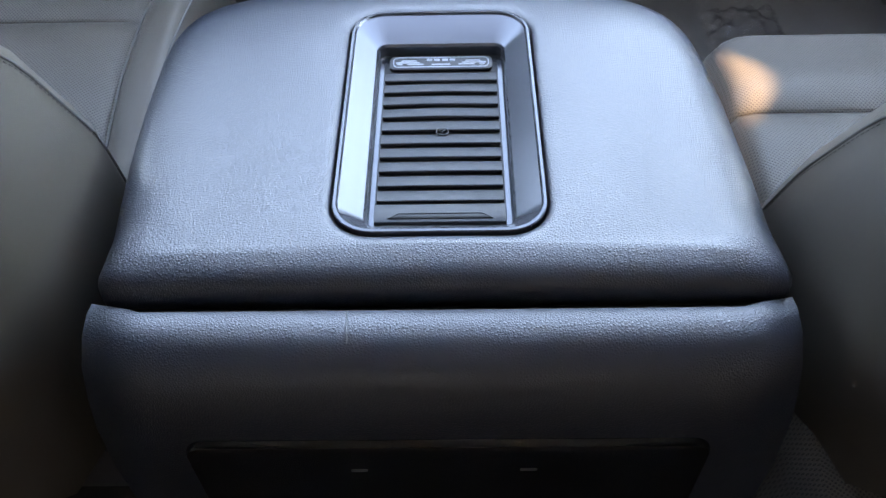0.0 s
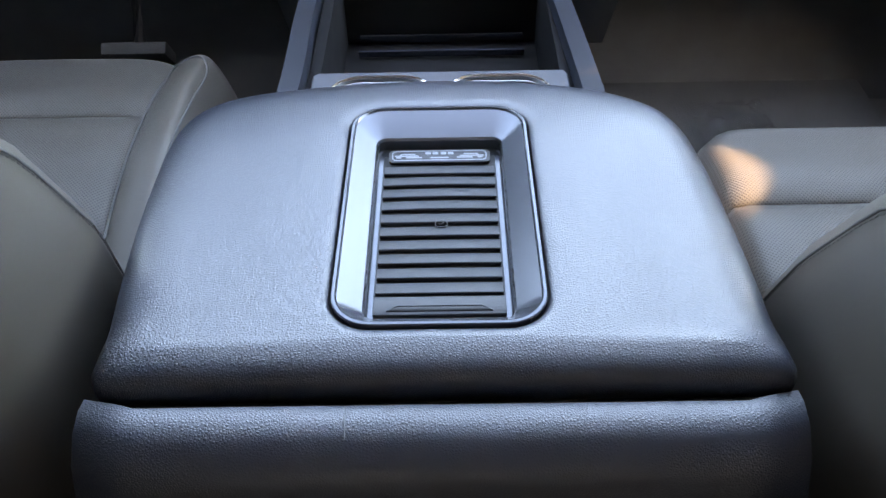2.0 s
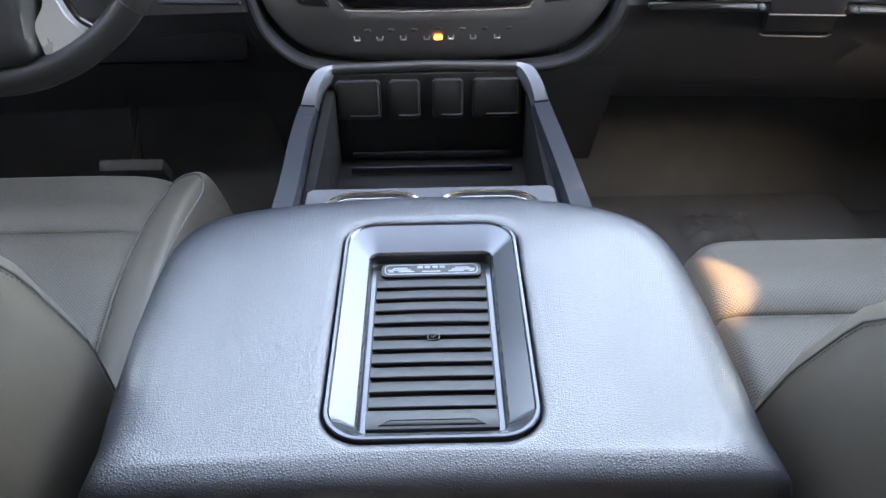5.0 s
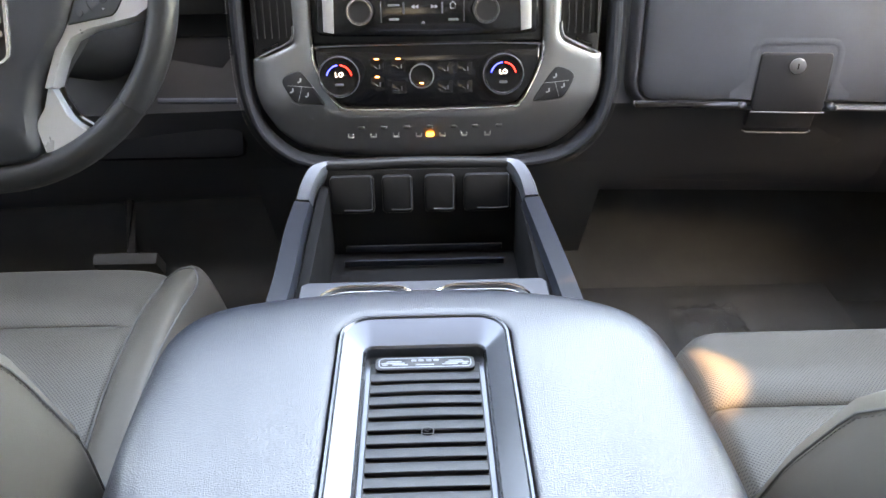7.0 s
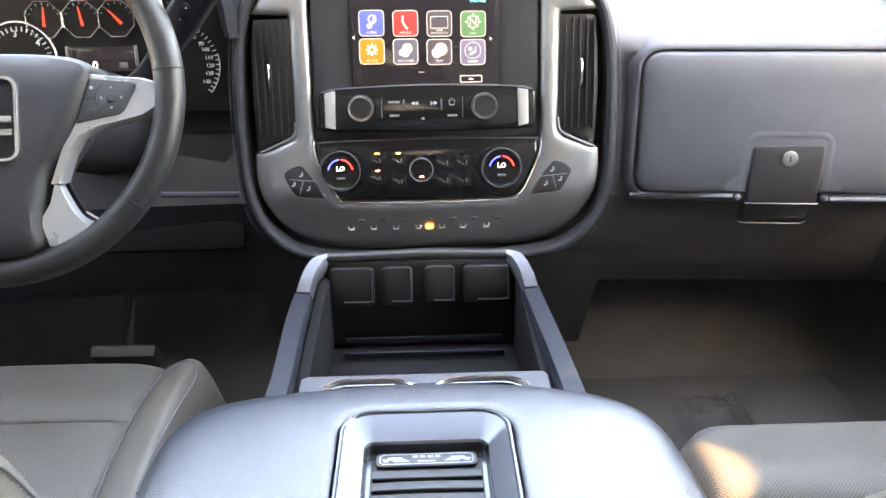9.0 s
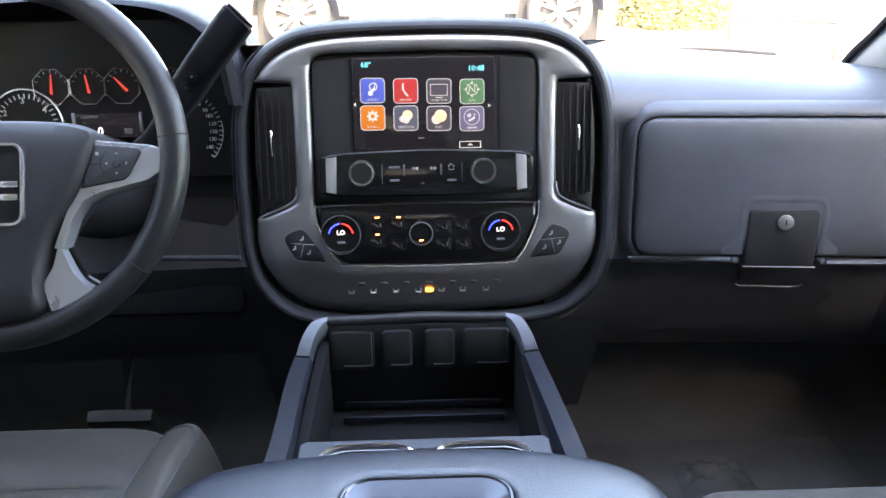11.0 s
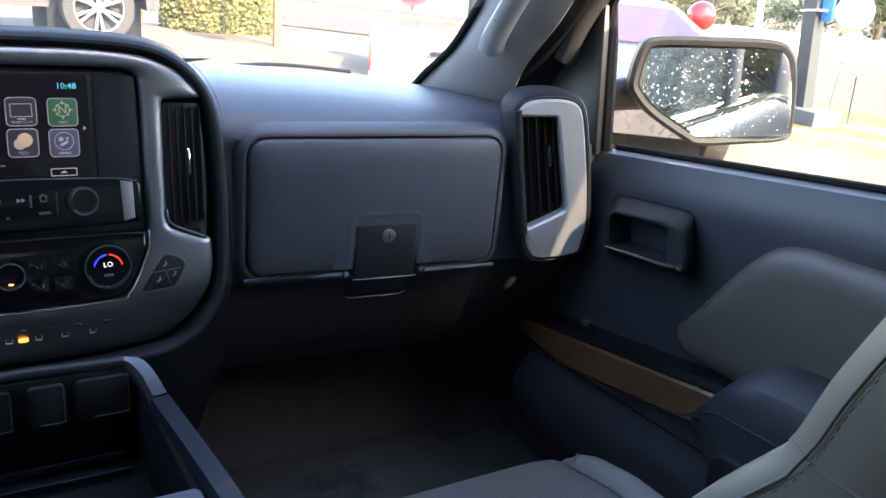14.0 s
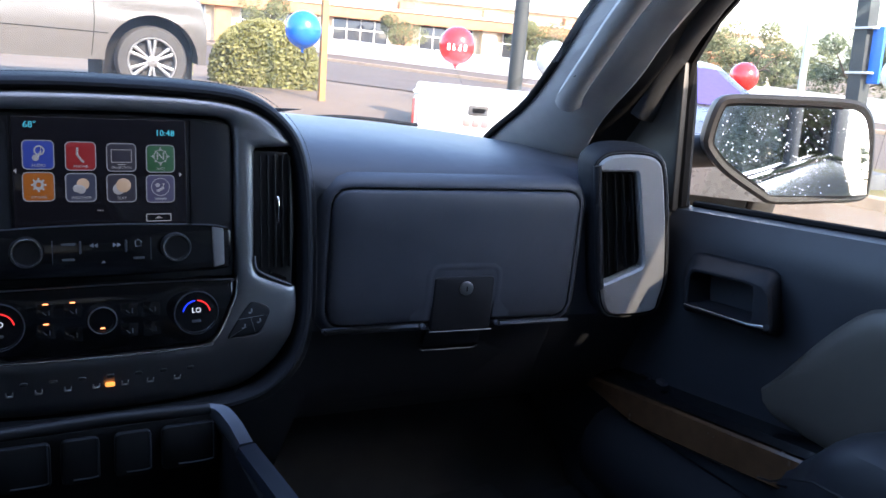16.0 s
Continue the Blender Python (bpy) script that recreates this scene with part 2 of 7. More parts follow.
def smooth_line(pts, n):
    P = [np.array(p, float) for p in pts]
    P = [2 * P[0] - P[1], *P, 2 * P[-1] - P[-2]]
    out = []
    for i in range(1, len(P) - 2):
        p0, p1, p2, p3 = P[i - 1:i + 3]
        for s in np.linspace(0, 1, n, endpoint=False):
            out.append(0.5 * (2 * p1 + (p2 - p0) * s + (2 * p0 - 5 * p1 + 4 * p2 - p3) * s * s + (3 * p1 - p0 - 3 * p2 + p3) * s ** 3))
    return [*out, P[-2]]


def inset(pts, d):
    """Moves a closed outline inwards by d (counter-clockwise or not)."""
    p = np.array(pts, float)
    t = np.roll(p, -1, 0) - np.roll(p, 1, 0)
    t /= np.linalg.norm(t, axis=1)[:, None] + 1e-9
    nrm = np.stack([-t[:, 1], t[:, 0]], 1)
    area = 0.5 * np.sum(p[:, 0] * np.roll(p[:, 1], -1) - np.roll(p[:, 0], -1) * p[:, 1])
    return p + nrm * d * (1 if area > 0 else -1)


def shrink(pts, d):
    """Draws an outline in towards its middle by d on each side; safe for concave shapes."""
    p = np.array(pts, float)
    lo, hi = p.min(0), p.max(0)
    c = (lo + hi) / 2
    return c + (p - c) * (1 - 2 * d / (hi - lo))


def lay(m, pts, z):
    return [m @ Vector((p[0], p[1], z)) for p in pts]


def plate(bm, m, pts, z0, z1, round_=0.0015):
    """A slab with the outline pts in m's plane, from z0 to z1, its front edge rounded."""
    r = min(round_, abs(z1 - z0) * 0.6)
    sg = 1 if z1 > z0 else -1
    rr = [lay(m, pts, z0), lay(m, pts, z1 - sg * r), lay(m, inset(pts, r * 0.35), z1 - sg * r * 0.3), lay(m, inset(pts, r), z1)]
    return rings(bm, rr)


def rim(bm, m, outer, inner, z0, z1, zi=None, round_=0.001):
    """A frame between two outlines with as many points; its inner side goes down to zi."""
    zi = z0 if zi is None else zi
    rr = [lay(m, outer, z0), lay(m, outer, z1 - round_), lay(m, inset(outer, round_), z1),
          lay(m, inset(inner, -round_), z1), lay(m, inner, z1 - round_), lay(m, inner, zi)]
    return rings(bm, rr, False, False)


def tube(bm, pts, r, n=10, closed=False, flat=1.0, up=(0, 0, 1)):
    """A round or flattened rod along pts; r is a number or one for each point."""
    P = [Vector(p) for p in pts]
    rr = []
    for i, p in enumerate(P):
        a, b = (P[i - 1], P[(i + 1) % len(P)]) if closed else (P[max(i - 1, 0)], P[min(i + 1, len(P) - 1)])
        t = (b - a).normalized()
        u = Vector(up)
        if abs(u.dot(t)) > 0.95:
            u = Vector((1, 0, 0))
        s = t.cross(u).normalized()
        u = s.cross(t)
        q = r[i] if isinstance(r, (list, tuple)) else r
        rr.append([p + s * q * math.cos(2 * math.pi * k / n) + u * q * flat * math.sin(2 * math.pi * k / n) for k in range(n)])
    if closed:
        rr.append(rr[0])
        rings(bm, rr, False, False)
        bmesh.ops.remove_doubles(bm, verts=bm.verts, dist=1e-7)
        return bm
    return rings(bm, rr)


def lathe(bm, m, prof, n=32, cap=True):
    """Turns a profile of (radius, height) about m's z axis."""
    rr = [[m @ Vector((r * math.cos(2 * math.pi * k / n), r * math.sin(2 * math.pi * k / n), z)) for k in range(n)] for r, z in prof]
    return rings(bm, rr, cap, cap)


def field(bm, xs, ys, fn, bottom=None):
    """A surface z = fn(x, y) (or a point) over a grid, with sides down to bottom when given."""
    vv = []
    for y in ys:
        row = []
        for x in xs:
            q = fn(x, y)
            row.append(bm.verts.new(q if isinstance(q, (tuple, list, Vector)) else (x, y, q)))
        vv.append(row)
    for a, b in zip(vv, vv[1:]):
        for i in range(len(xs) - 1):
            bm.faces.new((a[i], a[i + 1], b[i + 1], b[i]))
    if bottom is not None:
        edge = [*vv[0], *[r[-1] for r in vv[1:-1]], *vv[-1][::-1], *[r[0] for r in vv[-2:0:-1]]]
        low = [bm.verts.new((v.co.x, v.co.y, bottom)) for v in edge]
        k = len(edge)
        for i in range(k):
            bm.faces.new((edge[i], low[i], low[(i + 1) % k], edge[(i + 1) % k]))
        bm.faces.new(low)
    return bm


def letters(name, text, size, m, material, parent, depth=0.0004, label=""):
    """Built-in-font lettering as a mesh, centred, in m's plane."""
    cu = bpy.data.curves.new(name, "FONT")
    cu.body, cu.size, cu.extrude = text, size, depth
    cu.align_x, cu.align_y = "CENTER", "CENTER"
    cu.resolution_u = 2
    tmp = bpy.data.objects.new("tmp", cu)
    me = bpy.data.meshes.new_from_object(tmp)
    bpy.data.objects.remove(tmp)
    me.transform(m)
    me.materials.clear()
    me.materials.append(material)
    ob = new(name, me)
    ob.parent = parent
    if parent.type == "EMPTY":
        ob.matrix_parent_inverse = parent.matrix_basis.inverted()
    return tagged(ob, label)


def step(a, b, x):
    t = min(1.0, max(0.0, (x - a) / (b - a)))
    return t * t * (3 - 2 * t)

# ---- cab shell ----
RM = lambda ax, deg: Matrix.Rotation(radians(deg), 4, ax)


def wall_with_hole(bm, m, outer, hole, z0, z1):
    """A thick panel with one opening; both outlines are resampled to the same count."""
    n = 48
    o, h = resample(outer, n), resample(hole, n)
    k = min(range(n), key=lambda i: np.sum((h[i] - o[0]) ** 2))
    h = np.roll(h, -k, 0)
    rr = [lay(m, o, z0), lay(m, o, z1), lay(m, h, z1), lay(m, h, z0)]
    rings(bm, [*rr, rr[0]], False, False)
    bmesh.ops.remove_doubles(bm, verts=bm.verts, dist=1e-6)
    return bm


# floor, firewall, tunnel
bm = B((0, -0.15, 0.70), (1.76, 2.9, 0.06), 0.01)
tagged(new("floor", mesh_of("floor", bm, CARPET)), "charcoal carpeted cab floor", "floor", kind="structure")
bm = bmesh.new()
field(bm, np.linspace(-0.86, 0.86, 8), np.linspace(0, 1, 12),
      lambda x, s: (x, 1.12 + 0.30 * step(0, 0.5, s) + 0.04 * s, 0.725 + 0.47 * s))
tagged(new("wall_firewall", mesh_of("wall_firewall", bm, CARPET)), "dark carpeted firewall under the dashboard", "wall", kind="structure")
bm = bmesh.new()
field(bm, np.linspace(-0.16, 0.16, 14), np.linspace(0.2, 1.3, 4), lambda x, y: 0.73 + 0.16 * (1 - (abs(x) / 0.16) ** 3), 0.72)
tagged(new("floor_tunnel", mesh_of("floor_tunnel", bm, CARPET)), "carpeted transmission hump in the floor", "floor", kind="structure")

# roof and rear wall
bm = bmesh.new()
field(bm, np.linspace(-0.78, 0.78, 16), np.linspace(-1.55, 0.62, 14), lambda x, y: 1.86 - 0.05 * (x / 0.78) ** 2 - 0.04 * step(0.2, 0.65, y) - 0.04 * step(-1.2, -1.55, y), 1.93)
tagged(new("ceiling", mesh_of("ceiling", bm, HEADLINER)), "pale cloth headliner of the cab", "ceiling", kind="structure")
MY = Matrix(((1, 0, 0, 0), (0, 0, 1, -1.55), (0, 1, 0, 0), (0, 0, 0, 1)))
bm = wall_with_hole(bmesh.new(), MY, rrect(0, 1.30, 1.72, 1.24, 0.04), rrect(0, 1.56, 1.36, 0.38, 0.06), 0, -0.05)
tagged(new("wall_rear", mesh_of("wall_rear", bm, PLASTIC)), "dark rear cab wall with a window opening", "wall", kind="structure")
bm = plate(bmesh.new(), MY, rrect(0, 1.56, 1.37, 0.39, 0.06), -0.02, -0.025)
g = tagged(new("window_rear", mesh_of("window_rear", bm, TINTED)), "tinted rear window glass of the cab", "window", kind="structure")


def door_side(sx):
    """Upper door frame with front and rear windows, one thick wall with two openings."""
    m = Matrix(((0, 0, sx, sx * 0.86), (1, 0, 0, 0), (0, 1, 0, 0), (0, 0, 0, 1)))
    bm = bmesh.new()
    # pillars and rails round the openings: each a slab, butted end to end
    plate(bm, m, [(-1.55, 0.70), (1.45, 0.70), (1.45, 1.22), (1.0, 1.262), (-1.55, 1.32)], 0.0, 0.05, 0.004)
    plate(bm, m, [(-0.30, 1.29), (-0.16, 1.29), (-0.13, 1.76), (-0.27, 1.76)], 0.0, 0.06, 0.004)
    plate(bm, m, [(-1.55, 1.323), (-1.15, 1.315), (-1.15, 1.74), (-1.55, 1.74)], 0.0, 0.06, 0.004)
    plate(bm, m, [(-1.55, 1.762), (0.58, 1.762), (0.46, 1.95), (-1.55, 1.95)], 0.0, 0.055, 0.004)
    ob = tagged(new("wall_right" if sx > 0 else "wall_left", mesh_of("wall_side", bm, PLASTIC)),
                "dark door shell and window pillars of the cab side", "wall", kind="structure")
    # unseen panel shaped to stop stray sun on the lower dash and floor
    tagged(new("sun_blocker_panel", mesh_of("sun_blocker_panel", plate(bmesh.new(), m, [(-0.30, 1.27), (0.37, 1.27), (0.37, 1.565), (0.10, 1.76), (-0.30, 1.76)], 0.032, -0.06, 0.012), PILLAR)), "unseen panel that blocks sun from the dash and floor", "trim", kind="structure")
    # header over the windows, leaning in to the roof
    bm = bmesh.new()
    tube(bm, [(sx * 0.80, -1.55, 1.77), (sx * 0.80, -0.2, 1.78), (sx * 0.80, 0.45, 1.77), (sx * 0.80, 0.66, 1.745)], 0.06, 10)
    tagged(new("trim_roof", mesh_of("trim_roof", bm, HEADLINER)), "pale roof rail trim above the side windows", "trim", kind="structure")
    for nm, pts, mm in (("window_side", [(-0.16, 1.26), (1.06, 1.20), (1.03, 1.30), (0.98, 1.50), (0.62, 1.76), (-0.14, 1.76)], PANE), ("window_rear_side", [(-1.2, 1.28), (-0.27, 1.27), (-0.25, 1.76), (-1.2, 1.76)], TINTED)):
        mm = SHADED if sx < 0 and mm is PANE else mm
        bm = plate(bmesh.new(), m, pts, 0.045, 0.05, 0.001)
        w = tagged(new(nm, mesh_of(nm, bm, mm)), "clear side door glass" if mm is PANE else "driver door glass tinted to dim the left side" if mm is SHADED else "dark tinted rear door glass", "window", kind="structure")


door_side(1)
door_side(-1)

# windshield
bm = bmesh.new()
def ws(s, v):
    w = 0.80 - 0.14 * v
    return (s * w, 1.62 - 0.93 * v - 0.16 * s * s * (1 - 0.5 * v), 1.27 + 0.53 * v)
field(bm, np.linspace(-1, 1, 14), np.linspace(0, 1, 8), ws)
w = tagged(new("window_windshield", mesh_of("window_windshield", bm, PANE)), "clear windshield glass", "window", kind="structure")
w.visible_shadow = False


def a_pillar(sx):
    """Trim over the windshield post with its black seal; the passenger's one carries a grab handle."""
    th = thing("a_pillar_trim", "grey moulded windshield pillar trim" + (" with a grab handle" if sx > 0 else ""), "pillar trim", (sx * 0.76, 1.2, 1.32), kind="structure")
    ws_edge = smooth_line([(0.705, 1.40, 1.285), (0.700, 1.335, 1.332), (0.698, 1.24, 1.395), (0.695, 1.165, 1.472), (0.688, 1.085, 1.560), (0.665, 0.90, 1.70), (0.63, 0.66, 1.80)], 6)
    in_edge = smooth_line([(0.80, 1.235, 1.285), (0.785, 1.19, 1.325), (0.768, 1.135, 1.385), (0.762, 1.055, 1.462), (0.758, 0.985, 1.545), (0.735, 0.80, 1.70), (0.70, 0.60, 1.80)], 6)
    rr = []
    for p, q in zip(ws_edge, in_edge):
        p, q = Vector(p), Vector(q)
        out = Vector((-0.72, -0.62, 0.30)).normalized()
        ring = [p.lerp(q, u) + out * 0.026 * math.sin(math.pi * u) ** 0.7 for u in np.linspace(0, 1, 9)] + [q - out * 0.05, p - out * 0.05]
        rr.append([Vector((sx * v.x, v.y, v.z)) for v in ring])
    part("pillar_cover", rings(bmesh.new(), rr), PILLAR, th)
    fr = smooth_line([(0.845, 1.16, 1.285), (0.842, 1.13, 1.335), (0.838, 1.09, 1.40), (0.834, 1.050, 1.482), (0.822, 0.985, 1.565), (0.795, 0.82, 1.695), (0.765, 0.62, 1.80)], 6)
    rr = []
    for p, q in zip(in_edge, fr):
        p, q = Vector(p), Vector(q)
        back = Vector((0.6, 0.7, -0.2)).normalized()
        ring = [p + back * 0.004, p.lerp(q, 0.5) - back * 0.004, q + back * 0.002, q + back * 0.04, p + back * 0.04]
        rr.append([Vector((sx * v.x, v.y, v.z)) for v in ring])
    part("door_surround", rings(bmesh.new(), rr), SEAL, th, "black door surround beside the pillar")
    line = [(0.700, 1.40, 1.287), (0.694, 1.335, 1.334), (0.692, 1.24, 1.397), (0.689, 1.165, 1.474), (0.682, 1.085, 1.562), (0.659, 0.90, 1.702)]
    bm = tube(bmesh.new(), [(sx * x, y, z) for x, y, z in smooth_line(line, 5)], 0.006, 8)
    part("windshield_seal", bm, SEAL, th, "black windshield edge seal")
    if sx > 0:
        hp = smooth_line([(0.704, 1.145, 1.405), (0.690, 1.118, 1.428), (0.682, 1.06, 1.49), (0.672, 0.99, 1.56), (0.655, 0.88, 1.645), (0.655, 0.82, 1.685)], 5)
        part("grab_handle", tube(bmesh.new(), hp, [0.018, 0.021] + [0.020] * (len(hp) - 4) + [0.021, 0.016], 12, flat=0.75), PILLAR, th, "grey moulded grab handle")
        bm = tube(bmesh.new(), smooth_line([(0.672, 1.098, 1.452), (0.668, 1.09, 1.452), (0.672, 1.078, 1.462)], 4), 0.0012, 6)
        part("cap_joint", bm, SEAL, th)


a_pillar(1)
a_pillar(-1)

# ---- centre console ----
console = thing("center_console", "wide black grained centre console between grey front seats", "console", (0, 0.5, 0.72))
bm = bmesh.new()
prof = [(0.2845, 1.06), (0.2835, 1.094), (0.2795, 1.1005), (0.270, 1.1025), (0.257, 1.0995), (0.243, 1.088), (0.234, 1.068), (0.229, 1.045), (0.226, 1.00), (0.224, 0.73)]
rr = []
for y, z in prof:
    w = 0.2035 + 0.004 * step(1.09, 1.0, z)
    rr.append([(s * w * (1 - 0.0 * abs(s)), y + 0.012 * max(0, abs(s) - 0.85) / 0.15 * 0.8 + 0.0 * s, z - 0.004 * step(0.9, 1, abs(s))) for s in np.linspace(-1, 1, 41)])
rings(bm, rr, False, False, closed=False)
part("rear_panel", bm, LID, console, "black grained rear face with a light scratch")
bm = B((0, 0.425, 0.895), (0.385, 0.385, 0.345), 0.02)
part("console_body", bm, PLASTIC, console)
part("hinge_gap", B((0, 0.30, 1.078), (0.38, 0.036, 0.026), 0.006), DEEP, console)
# recessed rear panel with a vent and sockets
MR = Matrix(((1, 0, 0, 0), (0, 0, -1, 0.2265), (0, 1, 0, 0), (0, 0, 0, 1)))
rp = part("rear_vent_panel", plate(bmesh.new(), MR, rrect(0.003, 0.952, 0.31, 0.18, 0.012), -0.01, 0.0035, 0.003), GLOSS, console, "gloss black rear vent panel")
for x in (-0.05, 0.052):
    part("mark", plate(bmesh.new(), MR, rrect(x, 1.015, 0.010, 0.0022, 0.0008), 0.003, 0.0042, 0.0003), DIM_INK, rp)
bm = tube(bmesh.new(), [(-0.0528, 0.2785, 1.1010), (-0.0522, 0.269, 1.1028), (-0.0515, 0.257, 1.1000)], 0.0004, 6)
part("scratch", bm, DIM_INK, console, "pale hairline scratch")

# lid: rings from the lower edge up and in to the opening of the charging tray
right_edge = [(0.003, 0.608), (0.07, 0.604), (0.131, 0.591), (0.170, 0.570), (0.189, 0.540), (0.1985, 0.480), (0.2020, 0.43), (0.2045, 0.37), (0.2050, 0.325), (0.2045, 0.306), (0.1995, 0.2985), (0.188, 0.2970), (0.09, 0.2965)]
left_edge = [(-0.09, 0.2965), (-0.188, 0.2970), (-0.1960, 0.2985), (-0.2010, 0.306), (-0.2038, 0.325), (-0.2092, 0.38), (-0.2120, 0.44), (-0.2115, 0.50), (-0.2075, 0.545), (-0.196, 0.571), (-0.172, 0.588), (-0.131, 0.598), (-0.06, 0.606)]
outline = right_edge + [(0, 0.2965)] + left_edge
N = 144
lid_o = smooth_loop(outline, N)
tray_o = rrect(0, 0.4345, 0.131, 0.223, 0.025, 8)
tray_r = resample(tray_o, N)
k = int(np.argmin(np.abs(tray_r[:, 0]) + 10 * (tray_r[:, 1] < 0.43)))
tray_r = np.roll(tray_r, -k, 0)
if np.sum(np.diff(lid_o[:20, 0])) * np.sum(np.diff(tray_r[:20, 0])) < 0:
    tray_r = np.roll(tray_r[::-1], 1, 0)
def top(x, y):
    return 1.1205 - 0.005 * (x / 0.2) ** 2 - 0.006 * step(0.50, 0.61, y) + 0.001 * math.cos(y * 9)
rr = []
for d, z in ((0.004, 1.060), (0.0, 1.068), (-0.0005, 1.082), (0.001, 1.0975), (0.005, 1.1062), (0.010, 1.1112), (0.018, 1.1148), (0.030, 1.1174), (0.046, None)):
    p = shrink(lid_o, d)
    dy = np.maximum(p[:, 1] - lid_o[:, 1], 0)
    p[:, 1] -= np.where(dy > 0.014, dy - 0.014 - 0.004 * (1 - np.exp(-(dy - 0.014) / 0.02)), 0)
    p[:, 1] -= 0.008 * np.array([step(0.335, 0.300, q[1]) for q in lid_o]) * max(0.0, 1 - max(d, 0) / 0.03)
    back = {0.0: 1.0945, -0.0005: 1.1035, 0.001: 1.1095, 0.005: 1.1140, 0.010: 1.1165, 0.018: 1.1182, 0.030: 1.1190}.get(d, z)
    rr.append([(x, y, top(x, y) if z is None else z + (back - z) * step(0.335, 0.300, y0_[1]) + (top(x, y) - 1.119) * 0.8) for (x, y), y0_ in zip(p, lid_o)])
a = np.array([q[:2] for q in rr[-1]])
tr_out = inset(tray_r, -0.0100)
for s in (0.25, 0.5, 0.75, 1.0):
    rr.append([(x, y, top(x, y)) for x, y in a * (1 - s) + tr_out * s])
for d, dz in ((0.0060, 0.0006), (0.0034, 0.0016), (0.0018, 0.0030), (0.0010, 0.0048)):
    rr.append([(x, y, top(x, y) - dz) for x, y in inset(tray_r, -d)])
rr.append([(x, y, 1.092) for x, y in inset(tray_r, -0.0008)])
part("armrest_lid", rings(bmesh.new(), rr, True, False), LID, console, "black grained armrest lid with a charging tray", sharp=60)

# charging tray: a thin rim, straight sloping walls and a sunk floor
ML = Matrix.Translation((0, 0, 1.1185))
tray_in = rrect(0, 0.4345, 0.1265, 0.2185, 0.0235, 8)
floor_o = rrect(0.0, 0.4285, 0.0925, 0.181, 0.007, 8)
rr = [lay(ML, tray_o, -0.018), lay(ML, tray_o, -0.0010), lay(ML, inset(tray_o, 0.0006), 0.0002), lay(ML, tray_in, 0.0004), lay(ML, inset(tray_in, 0.0012), -0.0012),
      lay(ML, inset(floor_o, -0.0010), -0.0105), lay(ML, floor_o, -0.0125), lay(ML, floor_o, -0.0205), lay(ML, inset(floor_o, 0.0012), -0.0215), lay(ML, inset(floor_o, 0.004), -0.0215)]
tray = part("charging_tray", rings(bmesh.new(), rr, False, True), TRAY, console, "smoky silver framed charging tray", sharp=14)
# mat floor near black: shadow in the rib grooves is put into its colour
part("tray_mat", B((0, 0.4305, 1.0965), (0.084, 0.160, 0.003), 0.001), DEEP, tray, "ribbed mat floor blackened as groove shadow")
MF = Matrix.Translation((0, 0, 1.0965))
part("mat_apron", plate(bmesh.new(), MF, [(-0.0415, 0.3475), (0.0415, 0.3475), (0.0415, 0.3630), (-0.0415, 0.3630)], 0, 0.0035, 0.0006), RUBBER, tray)
part("grip_slot", plate(bmesh.new(), MF, [(-0.033, 0.3500), (0.033, 0.3500), (0.026, 0.3540), (-0.026, 0.3540)], 0.0, 0.0042, 0.0004), DEEP, tray)
part("grip_lip", tube(bmesh.new(), [MF @ Vector(p) for p in ((-0.033, 0.3502, 0.004), (-0.026, 0.3543, 0.0042), (0.026, 0.3543, 0.0042), (0.033, 0.3502, 0.004))], 0.0005, 6), RUBBER, tray)
rows = 10
y0, y1 = 0.3645, 0.4985
h = (y1 - y0) / rows
for i in range(rows):
    yy = y0 + h * i
    bow = 0.0011 if i in (6, 7, 8) else 0.0003
    rr = []
    for x in np.linspace(-0.0405, 0.0405, 11):
        yb = yy + bow * math.cos(x * 39)
        rr.append([(x, yb, 1.0985), (x, yb, 1.1007), (x, yb + 0.0005, 1.1012), (x, yb + h * 0.70, 1.1003), (x, yb + h * 0.76, 1.0997), (x, yb + h * 0.77, 1.0985)])
    part("rib", rings(bmesh.new(), rr), RUBBER, tray)
part("instruction_plate", plate(bmesh.new(), Matrix.Translation((0, 0, 1.0985)), rrect(0, 0.5070, 0.076, 0.0150, 0.004), 0, 0.0022, 0.0006), RUBBER, tray)
MP = Matrix.Translation((0, 0, 1.1008))
bm = rim(bmesh.new(), MP, rrect(0, 0.5070, 0.0715, 0.0122, 0.004), rrect(0, 0.5070, 0.0690, 0.0100, 0.003), 0, 0.0004)
for sx in (-1, 1):
    for x, y, w_ in ((0.0235, 0.5088, 0.011), (0.0245, 0.5066, 0.018), (0.0190, 0.5046, 0.012), (0.0305, 0.5046, 0.004)):
        plate(bm, MP, rrect(sx * x, y, w_, 0.0013, 0.0005), 0, 0.0004, 0.0002)
    plate(bm, MP, [(sx * 0.0280, 0.5095), (sx * 0.0315, 0.5060), (sx * 0.0305, 0.5055), (sx * 0.0270, 0.5090)], 0, 0.0004, 0.0001)
for x in (-0.0085, -0.003, 0.003, 0.0085):
    plate(bm, MP, rrect(x, 0.5098, 0.0042, 0.0026, 0.0006), 0, 0.0004, 0.0002)
plate(bm, MP, rrect(0, 0.5044, 0.014, 0.0012, 0.0005), 0, 0.0004, 0.0002)
part("pictogram", bm, PLATE, tray, "pale printed instruction pictogram")
MZ = Matrix.Translation((0.0012, 0.4300, 1.1012))
